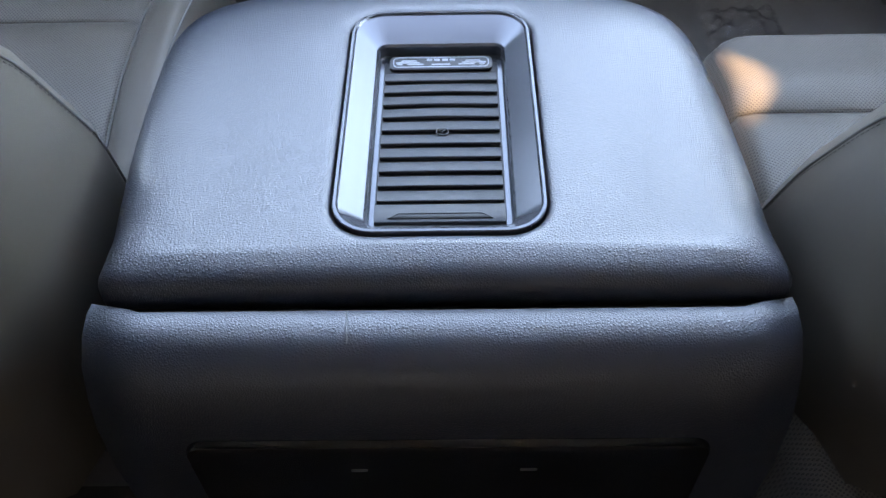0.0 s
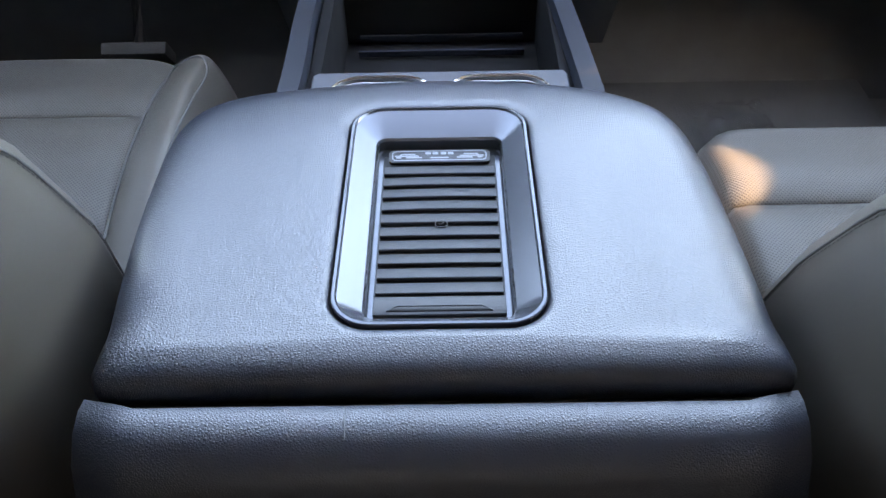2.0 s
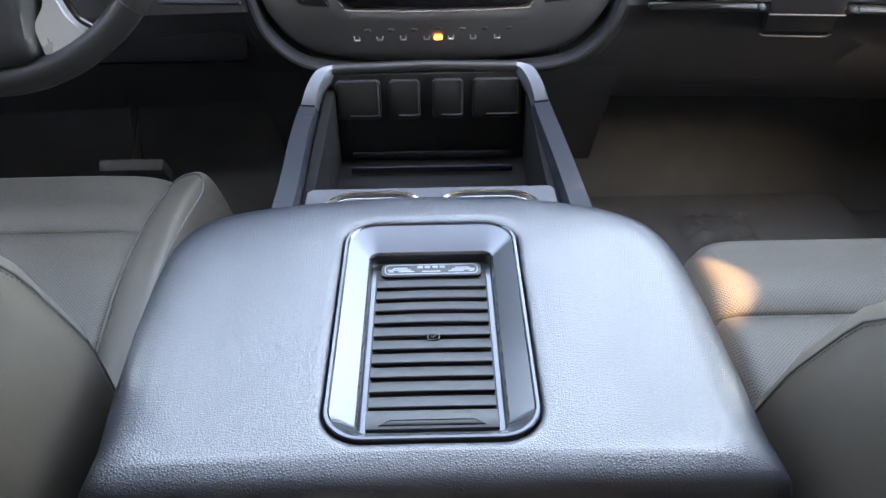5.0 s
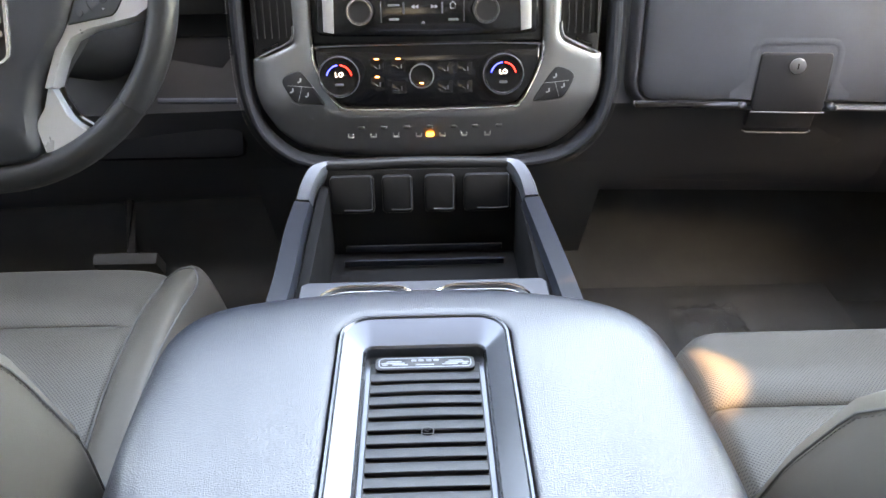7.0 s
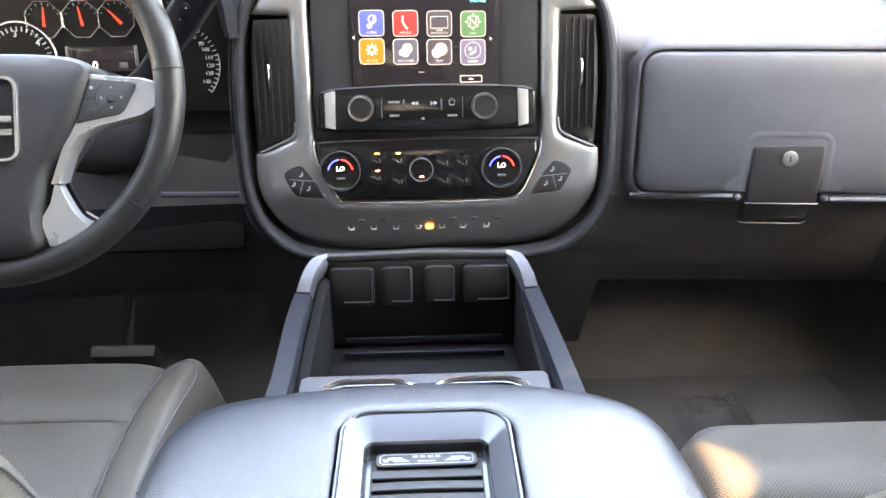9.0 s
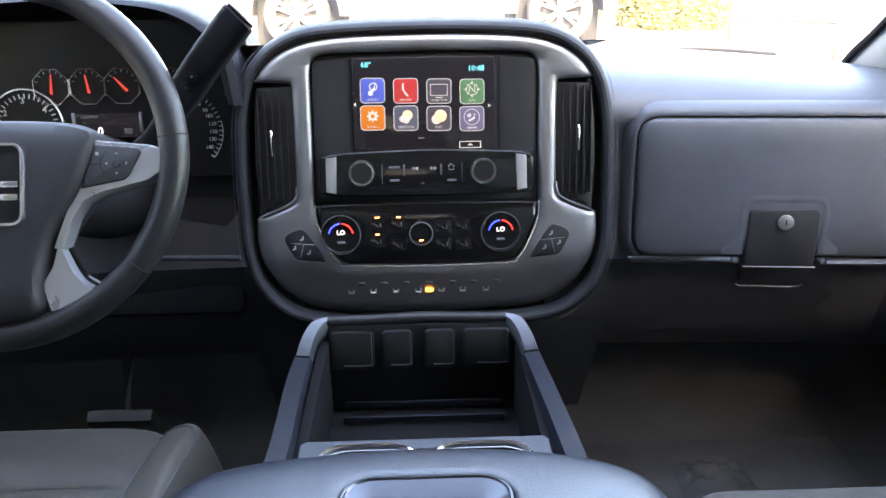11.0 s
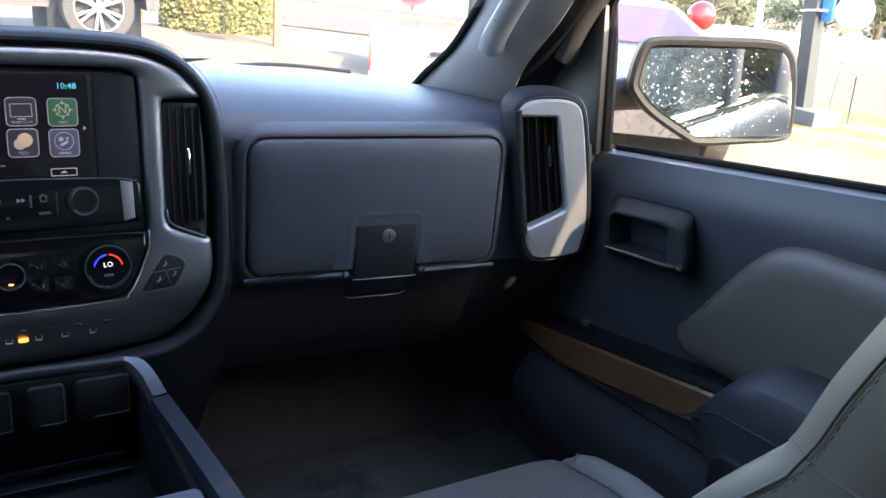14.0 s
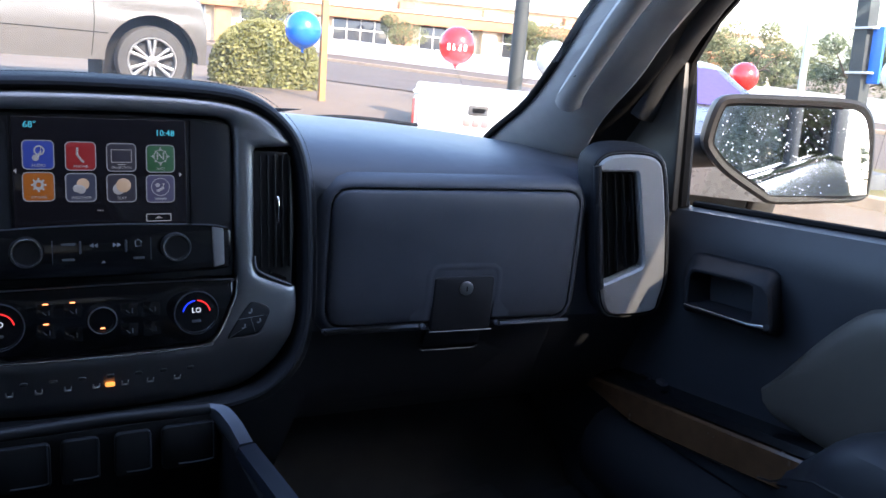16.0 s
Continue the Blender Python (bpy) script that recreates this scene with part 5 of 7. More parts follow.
rr.append([q + tip * 0.002 + (mid - q) * 0.10 for q in rr[-1]])
part("selector_lever", rings(bmesh.new(), rr), HOODVINYL, col, "thick black selector lever")
part("lever_cap", rings(bmesh.new(), [[q + tip * 0.0022 + (mid - q) * 0.14 for q in rr[-2]], [q + tip * 0.0050 + (mid - q) * 0.10 for q in rr[-2]], [q + tip * 0.0062 + (mid - q) * 0.25 for q in rr[-2]]]), HOODVINYL, col)
for i, (a, b) in enumerate((((-0.2250, 0.8515, 1.3860), "+"), ((-0.2330, 0.8535, 1.3755), "-"))):
    part("lever_key", B(a, (0.009, 0.005, 0.008), 0.001, RM("Y", 40)), HOODVINYL, col)
    letters("lever_sign", b, 0.006, Matrix.Translation(a) @ Matrix(((1, 0, 0, 0), (0, 0, -1, -0.0028), (0, 1, 0, 0), (0, 0, 0, 1))), MID_INK, col)
WX, WZ = -0.407, 1.3195
wheel = thing("steering_wheel", "black leather steering wheel with silver spokes", "steering wheel", (-0.415, 0.794, 1.316))
AW = radians(22)
MW = Matrix(((1, 0, 0, WX), (0, math.sin(AW), -math.cos(AW), 0.794), (0, math.cos(AW), math.sin(AW), WZ), (0, 0, 0, 1)))
part("rim", tube(bmesh.new(), [MW @ Vector((0.171 * math.cos(a), 0.171 * math.sin(a), 0)) for a in np.linspace(0, 2 * math.pi, 96, endpoint=False)], 0.0145, 16, closed=True, up=tuple(MW.to_3x3() @ Vector((0, 0, 1)))), mat("rim_leather", (0.022, 0.022, 0.024), 0.36, grain=0.3, grain_scale=1200, grain_kind="pebble"), wheel, "black leather rim")
for a in (6, -38, 174, 218):
    part("rim_joint", tube(bmesh.new(), [MW @ Matrix.Rotation(radians(a), 4, "Z") @ Vector((0.171 + 0.0148 * math.cos(b), 0, 0.0148 * math.sin(b))) for b in np.linspace(0, 2 * math.pi, 24, endpoint=False)], 0.0006, 5, closed=True), DEEP, wheel)
hubo = smooth_loop([(0, 0.035), (0.06, 0.033), (0.092, 0.027), (0.100, 0.017), (0.096, -0.006), (0.082, -0.040), (0.060, -0.075), (0.050, -0.118), (0.046, -0.152), (0, -0.160), (-0.046, -0.152), (-0.050, -0.118), (-0.060, -0.075), (-0.082, -0.040), (-0.096, -0.006), (-0.100, 0.017), (-0.092, 0.027), (-0.06, 0.033)], 96)
bm = rings(bmesh.new(), [lay(MW, hubo, -0.045), lay(MW, hubo, 0.006), lay(MW, inset(hubo, 0.004), 0.014), lay(MW, shrink(hubo, 0.014), 0.019), lay(MW, shrink(hubo, 0.03), 0.021)], True, True)
hub = part("airbag_cover", bm, DARKVINYL, wheel, "black grained wheel centre")
em = resample(rrect(0.0, -0.028, 0.076, 0.080, 0.012, 8), 72)
part("badge_frame", rings(bmesh.new(), [lay(MW, em, 0.019), lay(MW, inset(em, 0.001), 0.0245), lay(MW, inset(em, 0.0035), 0.0245), lay(MW, inset(em, 0.0042), 0.0212)], False, False), POLISH, hub, "chrome rectangular badge frame")
part("badge_face", plate(bmesh.new(), MW, inset(em, 0.004), 0.019, 0.0214, 0.0003), DEEP, hub)
for x, y, w, h in ((-0.022, -0.028, 0.018, 0.026), (0.0, -0.028, 0.020, 0.026), (0.0235, -0.028, 0.016, 0.006), (0.0235, -0.040, 0.016, 0.006)):
    part("badge_bar", plate(bmesh.new(), MW, rrect(x, y, w, h, 0.001), 0.021, 0.0232, 0.0005), POLISH, hub)
for sx in (-1, 1):
    sp = [(0.085, 0.018), (0.104, 0.014), (0.148, 0.010), (0.160, 0.006), (0.163, -0.004), (0.160, -0.018), (0.148, -0.026), (0.104, -0.036), (0.088, -0.044), (0.078, -0.060), (0.068, -0.088), (0.058, -0.088), (0.075, -0.04)]
    pts = [(sx * x, y) for x, y in sp]
    part("spoke", rings(bmesh.new(), [lay(MW, pts, -0.012), lay(MW, pts, 0.006), lay(MW, inset(pts, 0.0015), 0.009)]), SPOKE, wheel, "satin silver spoke")
    pd = resample([(sx * x, y) for x, y in ((0.099, 0.010), (0.141, 0.006), (0.143, 0.002), (0.131, -0.020), (0.127, -0.024), (0.085, -0.032))], 40)
    p = part("spoke_keys", plate(bmesh.new(), MW, pd, 0.004, 0.0115, 0.002), PLASTIC, wheel, "dark grey cruise key pad")
    bm = bmesh.new()
    cxk, cyk = 0.1195, -0.0085
    for a in (0, 90, 180, 270):
        q = MW @ Matrix.Translation((sx * cxk, cyk, 0.0113)) @ RM("Z", a)
        plate(bm, q, [(-0.0016, 0.0086), (0.0016, 0.0086), (0, 0.0108)], 0, 0.0006, 0.0002)
    plate(bm, MW, rrect(sx * 0.1012, 0.0010, 0.0030, 0.0030, 0.0008), 0.0113, 0.0119, 0.0002)
    part("key_signs", bm, MID_INK, p)
    q = MW @ Matrix.Translation((sx * cxk, cyk, 0.0110))
    part("select_key", lathe(bmesh.new(), q, [(0.0044, 0), (0.0042, 0.0014), (0.0034, 0.0019), (0.001, 0.0017)], 24), PLASTIC, p)
    part("mute_key", lathe(bmesh.new(), MW @ Matrix.Translation((sx * 0.0980, -0.0215, 0.0110)), [(0.0032, 0), (0.0030, 0.0012), (0.001, 0.0014)], 20), RUBBER, p)
    arc = [MW @ Vector((sx * (cxk + 0.0150 * math.cos(radians(a))), cyk + 0.0150 * math.sin(radians(a)), 0.0116)) for a in np.linspace(128, 232, 14)]
    part("key_gap", tube(bmesh.new(), arc, 0.0004, 5), DEEP, p)
    part("key_gap", tube(bmesh.new(), [MW @ Vector((sx * 0.0935, -0.0095, 0.0116)), MW @ Vector((sx * 0.1045, -0.0085, 0.0116))], 0.0004, 5), DEEP, p)
    lw = [(sx * x, y) for x, y in ((0.061, -0.086), (0.068, -0.090), (0.078, -0.112), (0.090, -0.124), (0.103, -0.130), (0.098, -0.139), (0.080, -0.148), (0.054, -0.148), (0.046, -0.122), (0.056, -0.106))]
    part("lower_spoke", rings(bmesh.new(), [lay(MW, lw, -0.012), lay(MW, lw, 0.004), lay(MW, inset(lw, 0.0015), 0.007)]), SPOKE, wheel, "satin silver lower spoke")
    part("spoke_slot", tube(bmesh.new(), [MW @ Vector((sx * x, y, 0.006)) for x, y in smooth_line([(0.074, -0.088), (0.082, -0.104), (0.090, -0.116), (0.102, -0.124)], 4)], 0.003, 8), GLOSS, wheel)

# pedals
pedal = thing("brake_pedal", "worn grey rubber brake pedal under the dashboard", "pedal", (-0.44, 1.08, 0.84))
part("pad", B((-0.44, 1.085, 0.853), (0.095, 0.02, 0.05), 0.006, RM("X", 38)), mat("worn_pedal_rubber", (0.045, 0.045, 0.044), 0.7, vary=0.3, grain=0.4, grain_scale=300), pedal)
part("arm", tube(bmesh.new(), [(-0.44, 1.10, 0.86), (-0.44, 1.14, 0.94), (-0.44, 1.16, 1.06)], 0.009, 8), DEEP, pedal)

# crumpled clear wrapper on the passenger floor
def crump(x, y):
    a = noise.noise(Vector((x * 16, y * 16, 0.3))) * 0.030 + noise.noise(Vector((x * 45, y * 45, 3.1))) * 0.012
    e = max(abs(x - 0.42) / 0.055, abs(y - 1.0) / 0.055)
    return 0.765 + (abs(a) * 1.6 + 0.012) * (1 - 0.8 * step(0.7, 1.0, e))
bm = field(bmesh.new(), np.linspace(0.365, 0.475, 28), np.linspace(0.945, 1.055, 28), crump)
for f in bm.faces:
    f.smooth = False
w = alone("plastic_wrapper", bm, glass("wrinkled_film", (0.95, 0.95, 0.95), 0.05, 0.015), "crumpled clear plastic wrapper on the floor mat", "wrapper", sharp=18)
bm = B((0.42, 0.98, 0.744), (0.46, 0.50, 0.022), 0.008)
alone("floor_mat", bm, CARPET, "charcoal passenger floor mat on the carpet", "floor mat")

# ---- front seats ----
def cushion_fn(cx, yf, yb, x0, x1, y0, y1, z, crown, lip):
    """Height of one upholstery panel: puffed between its seams, rolled at the front."""
    def fn(x, y):
        u, v = (x - x0) / (x1 - x0), (y - y0) / (y1 - y0)
        e = min(u, 1 - u) * (x1 - x0)
        g = min(v, 1 - v) * (y1 - y0)
        h = crown * (1 - math.exp(-e / 0.018)) * (1 - math.exp(-g / 0.018))
        # depth inside the rounded plan of the cushion
        r = 0.075 if cx > 0 else 0.055
        qx, qy = abs(x - cx) - (0.190 - r), y - (yf + 0.012 - r)
        d = r - math.hypot(max(qx, 0), max(qy, 0)) - min(max(qx, qy), 0)
        edge = -0.105 * step(0.048, -0.004, d) ** 1.5
        front = -0.014 * step(yf - 0.13, yf - 0.03, y)
        back = -0.06 * step(yb + 0.32, yb, y)
        return z + h + front + edge + back
    return fn


def seat(cx, cc, yf, back, group):
    th = thing("front_seat", "grey leather bucket seat with stitched bolsters beside the console", "seat", (cx, yf - 0.25, 0.74), group)
    yb = yf - 0.50
    inner, outer = (-0.111, 0.125) if cx > 0 else (-0.125, 0.111)
    z = 1.014 if cx > 0 else 1.020
    if cx > 0:      # the passenger's insert reaches to the console
        inner = -0.190
    panels = [("cushion_front", cc + inner, cc + outer, yf - 0.145, yf + 0.012, PERF), ("cushion_insert", cc + inner, cc + outer, yb, yf - 0.145, PERF),
              ("cushion_bolster", cc + outer, cc + 0.190, yb, yf + 0.012, LEATHER)]
    if cx < 0:
        panels.append(("cushion_bolster", cc - 0.190, cc + inner, yb, yf + 0.012, LEATHER))
    for name, x0, x1, y0, y1, mm in panels:
        fn = cushion_fn(cc, yf, yb, x0, x1, y0, y1, z, 0.020 if name == "cushion_bolster" else 0.012, True)
        part(name, field(bmesh.new(), np.linspace(x0, x1, 26), np.linspace(y0, y1, 40), fn, 0.90), mm, th, sharp=70)
    part("seat_base", B((cc, yf - 0.29, 0.845), (0.34, 0.44, 0.15), 0.03), PLASTIC, th)
    part("seat_riser", B((cx, yf - 0.27, 0.755), (0.36, 0.36, 0.06), 0.01), DEEP, th)
    for dx in (inner, outer) if cx < 0 else (outer,):
        ln = [(cc + dx, y, cushion_fn(cc, yf, yb, cx - 0.5, cx + 0.5, yb - 0.5, yf + 0.5, z, 0.0, True)(cc + dx, y) + 0.0015) for y in np.linspace(yb + 0.05, yf - 0.01, 14)]
        part("seam", tube(bmesh.new(), ln, 0.0016, 6), PIPE, th)
    # patch stitched on the bolster's front
    ln = smooth_line([(cc + outer + 0.001, yf - 0.045), (cc + outer + 0.022, yf - 0.036), (cc + outer + 0.040, yf - 0.050), (cc + outer + 0.046, yf - 0.085), (cc + outer + 0.044, yf - 0.16), (cc + outer + 0.040, yf - 0.26)], 5)
    part("patch_seam", tube(bmesh.new(), [(x, y, cushion_fn(cc, yf, yb, cc + outer, cc + 0.190, yb, yf + 0.012, z, 0.020, True)(x, y) + 0.0004) for x, y in ln], 0.0013, 6), STITCH, th)
    # backrest: rings up the height; F is the bolster's front
    zs = [p[0] for p in back]
    fy = [p[1] for p in back]
    rr = []
    levels = np.linspace(zs[0], zs[-1], 56)
    for i, zz in enumerate(levels):
        f = float(np.interp(zz, zs, fy))
        k = i / (len(levels) - 1)
        half = 0.202 + 0.010 * math.sin(k * 3.1) - 0.03 * step(0.75, 1, k)
        rec = 0.060 * (1 - step(0.9, 1, k))
        deep = 1 + 0.75 * (1 - step(0.05, 0.5, k))
        prof = [(-1.0, -0.095 * deep), (-1.015, -0.05), (-1.0, -0.022), (-0.955, -0.004), (-0.90, 0.0), (-0.80, -0.008), (-0.66, -0.045), (-0.60, -0.8 * rec - 0.004), (-0.35, -rec), (0, -rec)]
        prof = prof + [(-a, b) for a, b in prof[-2::-1]]
        backl = [(a, b * deep) for a, b in ((0.9, -0.13), (0.5, -0.15), (0, -0.155), (-0.5, -0.15), (-0.9, -0.13))]
        sh = step(0.93, 1, k) * 0.03
        rr.append([(cx + a * (half - sh), f + b - (sh if b > -0.06 else -sh), zz) for a, b in prof + backl])
    part("backrest", rings(bmesh.new(), rr), LEATHER, th, "grey leather backrest with deep bolsters", sharp=50)
    kz = 1.347 if cx > 0 else 1.36
    kf = float(np.interp(kz, zs, fy))
    dk = 1 + 0.75 * (1 - step(0.05, 0.5, (kz - zs[0]) / (zs[-1] - zs[0])))
    part("back_seam", tube(bmesh.new(), [(cx + a * 0.212, kf + b + 0.0006, kz) for a, b in ((-0.902, -0.13 * dk), (-1.0, -0.095 * dk), (-1.012, -0.05), (-1.0, -0.022), (-0.955, -0.004), (-0.90, 0.0), (-0.80, -0.008), (-0.66, -0.045), (-0.60, -0.052), (-0.35, -0.060), (0.35, -0.060), (0.60, -0.052), (0.66, -0.045), (0.80, -0.008))], 0.0009, 6), STITCH, th)
    for sx in (-1, 1):
        ln = []
        for zz in np.linspace(zs[1] - 0.02, zs[-1] - 0.04, 30):
            k = (zz - zs[0]) / (zs[-1] - zs[0])
            half = 0.202 + 0.010 * math.sin(k * 3.1) - 0.03 * step(0.75, 1, k)
            ln.append((cx + sx * half * 0.999, float(np.interp(zz, zs, fy)) - 0.018, zz))
        part("piping", tube(bmesh.new(), ln, 0.0009, 8), STITCH, th)
        bm = bmesh.new()
        for a, b in zip(ln, ln[1:]):
            for k in (0.0, 0.25, 0.5, 0.75):
                p, q = [Vector(a).lerp(Vector(b), k + e) + Vector((sx * 0.0022, -0.0042, 0)) for e in (0.05, 0.17)]
                tube(bm, [p, q], 0.0004, 5)
        part("stitching", bm, PIPE, th)
    return th


seat(0.445, 0.402, 0.69, [(0.92, 0.475), (1.01, 0.450), (1.10, 0.408), (1.19, 0.354), (1.254, 0.290), (1.305, 0.254), (1.344, 0.223), (1.352, 0.2215), (1.383, 0.212), (1.43, 0.192), (1.52, 0.152), (1.62, 0.11)], "front seats")
seat(-0.445, -0.398, 0.828, [(0.92, 0.48), (1.03, 0.466), (1.10, 0.449), (1.20, 0.396), (1.28, 0.335), (1.36, 0.28), (1.45, 0.235), (1.54, 0.195), (1.62, 0.16)], "front seats")
for sx, y in ((1, 0.44), (-1, 0.5)):
    th = alone("seat_belt_buckle", B((sx * 0.222, y, 0.985), (0.020, 0.035, 0.07), 0.005, RM("X", -20)), PLASTIC, "black seat belt buckle beside the console", "buckle", "buckles")

# ---- passenger door trim ----
door = thing("door_trim", "dark passenger door trim with grey padding and wood strip", "door panel", (0.84, 0.6, 0.8))


def belt(y):
    return 1.271 + (0.995 - max(y, -1.1)) * 0.112


def skin_x(y, z):
    b = belt(y)
    x = 0.815 + 0.020 * step(b - 0.035, b + 0.002, z) + 0.004 * math.sin((z - 0.8) * 9)
    return x - 0.012 * step(0.98, 0.88, z)


bm = bmesh.new()
vv = [[bm.verts.new((skin_x(y, 0.74 + (belt(y) - 0.74) * s), y, 0.74 + (belt(y) - 0.74) * s)) for s in np.linspace(0, 1, 30)] for y in np.linspace(-0.15, 1.30, 40)]
for a, b in zip(vv, vv[1:]):
    for i in range(29):
        bm.faces.new((a[i], a[i + 1], b[i + 1], b[i]))
for a, b in zip(vv, vv[1:]):
    p, q = a[-1].co, b[-1].co
    bm.faces.new((a[-1], bm.verts.new((0.862, p.y, p.z + 0.004)), bm.verts.new((0.862, q.y, q.z + 0.004)), b[-1]))
part("door_skin", bm, DOORVINYL, door, "dark soft-grained door panel")
part("belt_seal", tube(bmesh.new(), [(0.862, y, belt(y) + 0.006) for y in np.linspace(-0.15, 1.0, 12)], 0.006, 8), SEAL, door)
MDR = Matrix(((0, 0, -1, 0.815), (-1, 0, 0, 0), (0, 1, 0, 0), (0, 0, 0, 1)))   # x towards the rear, y up, z into the cab
def D(pts):
    return [(-y, z) for y, z in pts]
# pull handle pod
po, pf, pi = [resample(D(q), 64) for q in (
    [(0.947, 1.157), (0.95, 1.18), (0.948, 1.201), (0.937, 1.22), (0.919, 1.226), (0.797, 1.239), (0.784, 1.236), (0.775, 1.208), (0.766, 1.152), (0.939, 1.13)],
    [(0.903, 1.17), (0.906, 1.193), (0.903, 1.205), (0.895, 1.211), (0.801, 1.223), (0.777, 1.222), (0.765, 1.214), (0.755, 1.182), (0.755, 1.168), (0.898, 1.151)],
    [(0.899, 1.174), (0.901, 1.193), (0.9, 1.201), (0.892, 1.207), (0.802, 1.218), (0.792, 1.217), (0.788, 1.211), (0.786, 1.193), (0.783, 1.171), (0.895, 1.158)])]
part("handle_pod", rings(bmesh.new(), [lay(MDR, po, -0.006), lay(MDR, po, 0.002), lay(MDR, inset(pf, -0.003), 0.038), lay(MDR, inset(pf, -0.001), 0.042), lay(MDR, pf, 0.043), lay(MDR, inset(pi, -0.002), 0.043), lay(MDR, pi, 0.041), lay(MDR, inset(pi, 0.003), -0.004)], False, True), MATTEVINYL, door, "black moulded door handle pod")
part("door_lever", tube(bmesh.new(), [(0.766, 0.894, 1.158), (0.766, 0.781, 1.17), (0.766, 0.752, 1.176)], [0.0028, 0.0038, 0.0062], 10, flat=0.8), CHROME, door, "chrome inner door lever")
# leather pad
pa = resample(smooth_loop(D([(0.775, 1.078), (0.755, 1.102), (0.715, 1.160), (0.68, 1.205), (0.645, 1.237), (0.60, 1.249), (0.53, 1.252), (0.40, 1.262), (0.20, 1.275), (0.0, 1.28), (-0.05, 1.18), (-0.05, 1.06), (0.2, 1.05), (0.45, 1.045), (0.65, 1.042), (0.735, 1.045), (0.765, 1.055)]), 96), 96)
part("door_pad", rings(bmesh.new(), [lay(MDR, pa, -0.004), lay(MDR, inset(pa, 0.002), 0.006), lay(MDR, inset(pa, 0.008), 0.013), lay(MDR, shrink(pa, 0.03), 0.018), lay(MDR, shrink(pa, 0.06), 0.019)], False, True), LEATHER, door, "grey leather door pad")
# armrest with grab cup
rr = []
for y in np.linspace(0.715, -0.05, 24):
    k = step(0.715, 0.58, y)
    up = 1.000 + 0.100 * k + 0.010 * math.exp(-((y - 0.52) / 0.10) ** 2) + 0.006 * step(0.62, 0.3, y)
    out = 0.030 + 0.075 * k
    low = 0.955 - 0.02 * k
    rr.append([(0.82, y, low - 0.01), (0.82 - out * 0.8, y, low), (0.82 - out, y, low + 0.03), (0.82 - out, y, up - 0.03), (0.82 - out * 0.93, y, up - 0.010), (0.82 - out * 0.75, y, up), (0.82 - out * 0.3, y, up + 0.004), (0.82, y, up + 0.006)])
part("armrest", rings(bmesh.new(), rr), DARKVINYL, door, "black padded door armrest")
part("armrest_seam", tube(bmesh.new(), [(0.7135 + 0.06 * step(0.62, 0.74, y), y, 1.048 + 0.018 * step(0.62, 0.3, y) - 0.07 * step(0.60, 0.73, y)) for y in np.linspace(0.72, 0.0, 20)], 0.0014, 6), DEEP, door)
# raised black plate in place of the cup's hollow, its shade put into colour
part("cup_shade_plate", plate(bmesh.new(), MDR @ Matrix.Translation((0, 0, 0.095)), rrect(-0.50, 0.975, 0.20, 0.07, 0.025), 0, 0.018, 0.006), DEEP, door)
# ledge and wood strip in front of the armrest
rr = []
for y in np.linspace(1.16, 0.66, 20):
    zt = 0.973 + (1.062 - y) * 0.155
    rr.append([(0.835, y, zt - 0.012), (0.795, y, zt - 0.012), (0.785, y, zt - 0.004), (0.791, y, zt + 0.006), (0.81, y, zt + 0.010), (0.835, y, zt + 0.014)])
part("switch_ledge", rings(bmesh.new(), rr), GLOSS, door, "gloss black switch ledge")
rr = []
for y in np.linspace(1.12, 0.665, 20):
    zt = 0.965 + (1.062 - y) * 0.155
    bot = zt - 0.020 - 0.034 * step(1.13, 0.95, y)
    rr.append([(0.820, y, zt), (0.788, y, zt), (0.784, y, zt - 0.004), (0.786, y, bot + 0.004), (0.790, y, bot), (0.820, y, bot)])
part("wood_strip", rings(bmesh.new(), rr), WOOD, door, "dark glossy burl wood strip")
part("map_pocket", tube(bmesh.new(), [(0.80, y, 0.86 + 0.01 * math.sin(y * 5)) for y in np.linspace(1.05, 0.1, 10)], [0.05] * 10, 12, flat=1.4), MATTEVINYL, door)
for y, z in ((0.98, 0.9995), (0.945, 1.004)):
    part("switch_key", B((0.802, y, z + 0.006), (0.012, 0.016, 0.007), 0.002), CHROME if y > 0.97 else BEZEL, door)
# mirror sail panel and window guide
bm = plate(bmesh.new(), MDR @ Matrix.Translation((0, 0, -0.012)), D([(1.25, 1.265), (1.005, 1.266), (1.028, 1.485), (1.040, 1.500), (1.060, 1.492)]), -0.014, 0.006, 0.004)
part("mirror_sail", bm, DEEP, door, "black triangular mirror sail panel")
part("window_guide", tube(bmesh.new(), [(0.842, 1.008, 1.272), (0.840, 1.026, 1.43), (0.835, 1.034, 1.49), (0.822, 0.985, 1.555), (0.80, 0.86, 1.665), (0.785, 0.70, 1.755)], 0.011, 8), SEAL, door, "black window channel")
part("door_frame", tube(bmesh.new(), smooth_line([(0.825, 1.10, 1.40), (0.818, 1.05, 1.50), (0.80, 0.98, 1.575), (0.785, 0.85, 1.685), (0.775, 0.72, 1.76)], 4), 0.028, 10, flat=0.9), PLASTIC, door, "dark upper door frame")

# ---- outside mirror ----
mir = thing("side_mirror", "grey door mirror with rain drops on its glass", "mirror", (0.97, 1.06, 1.3))
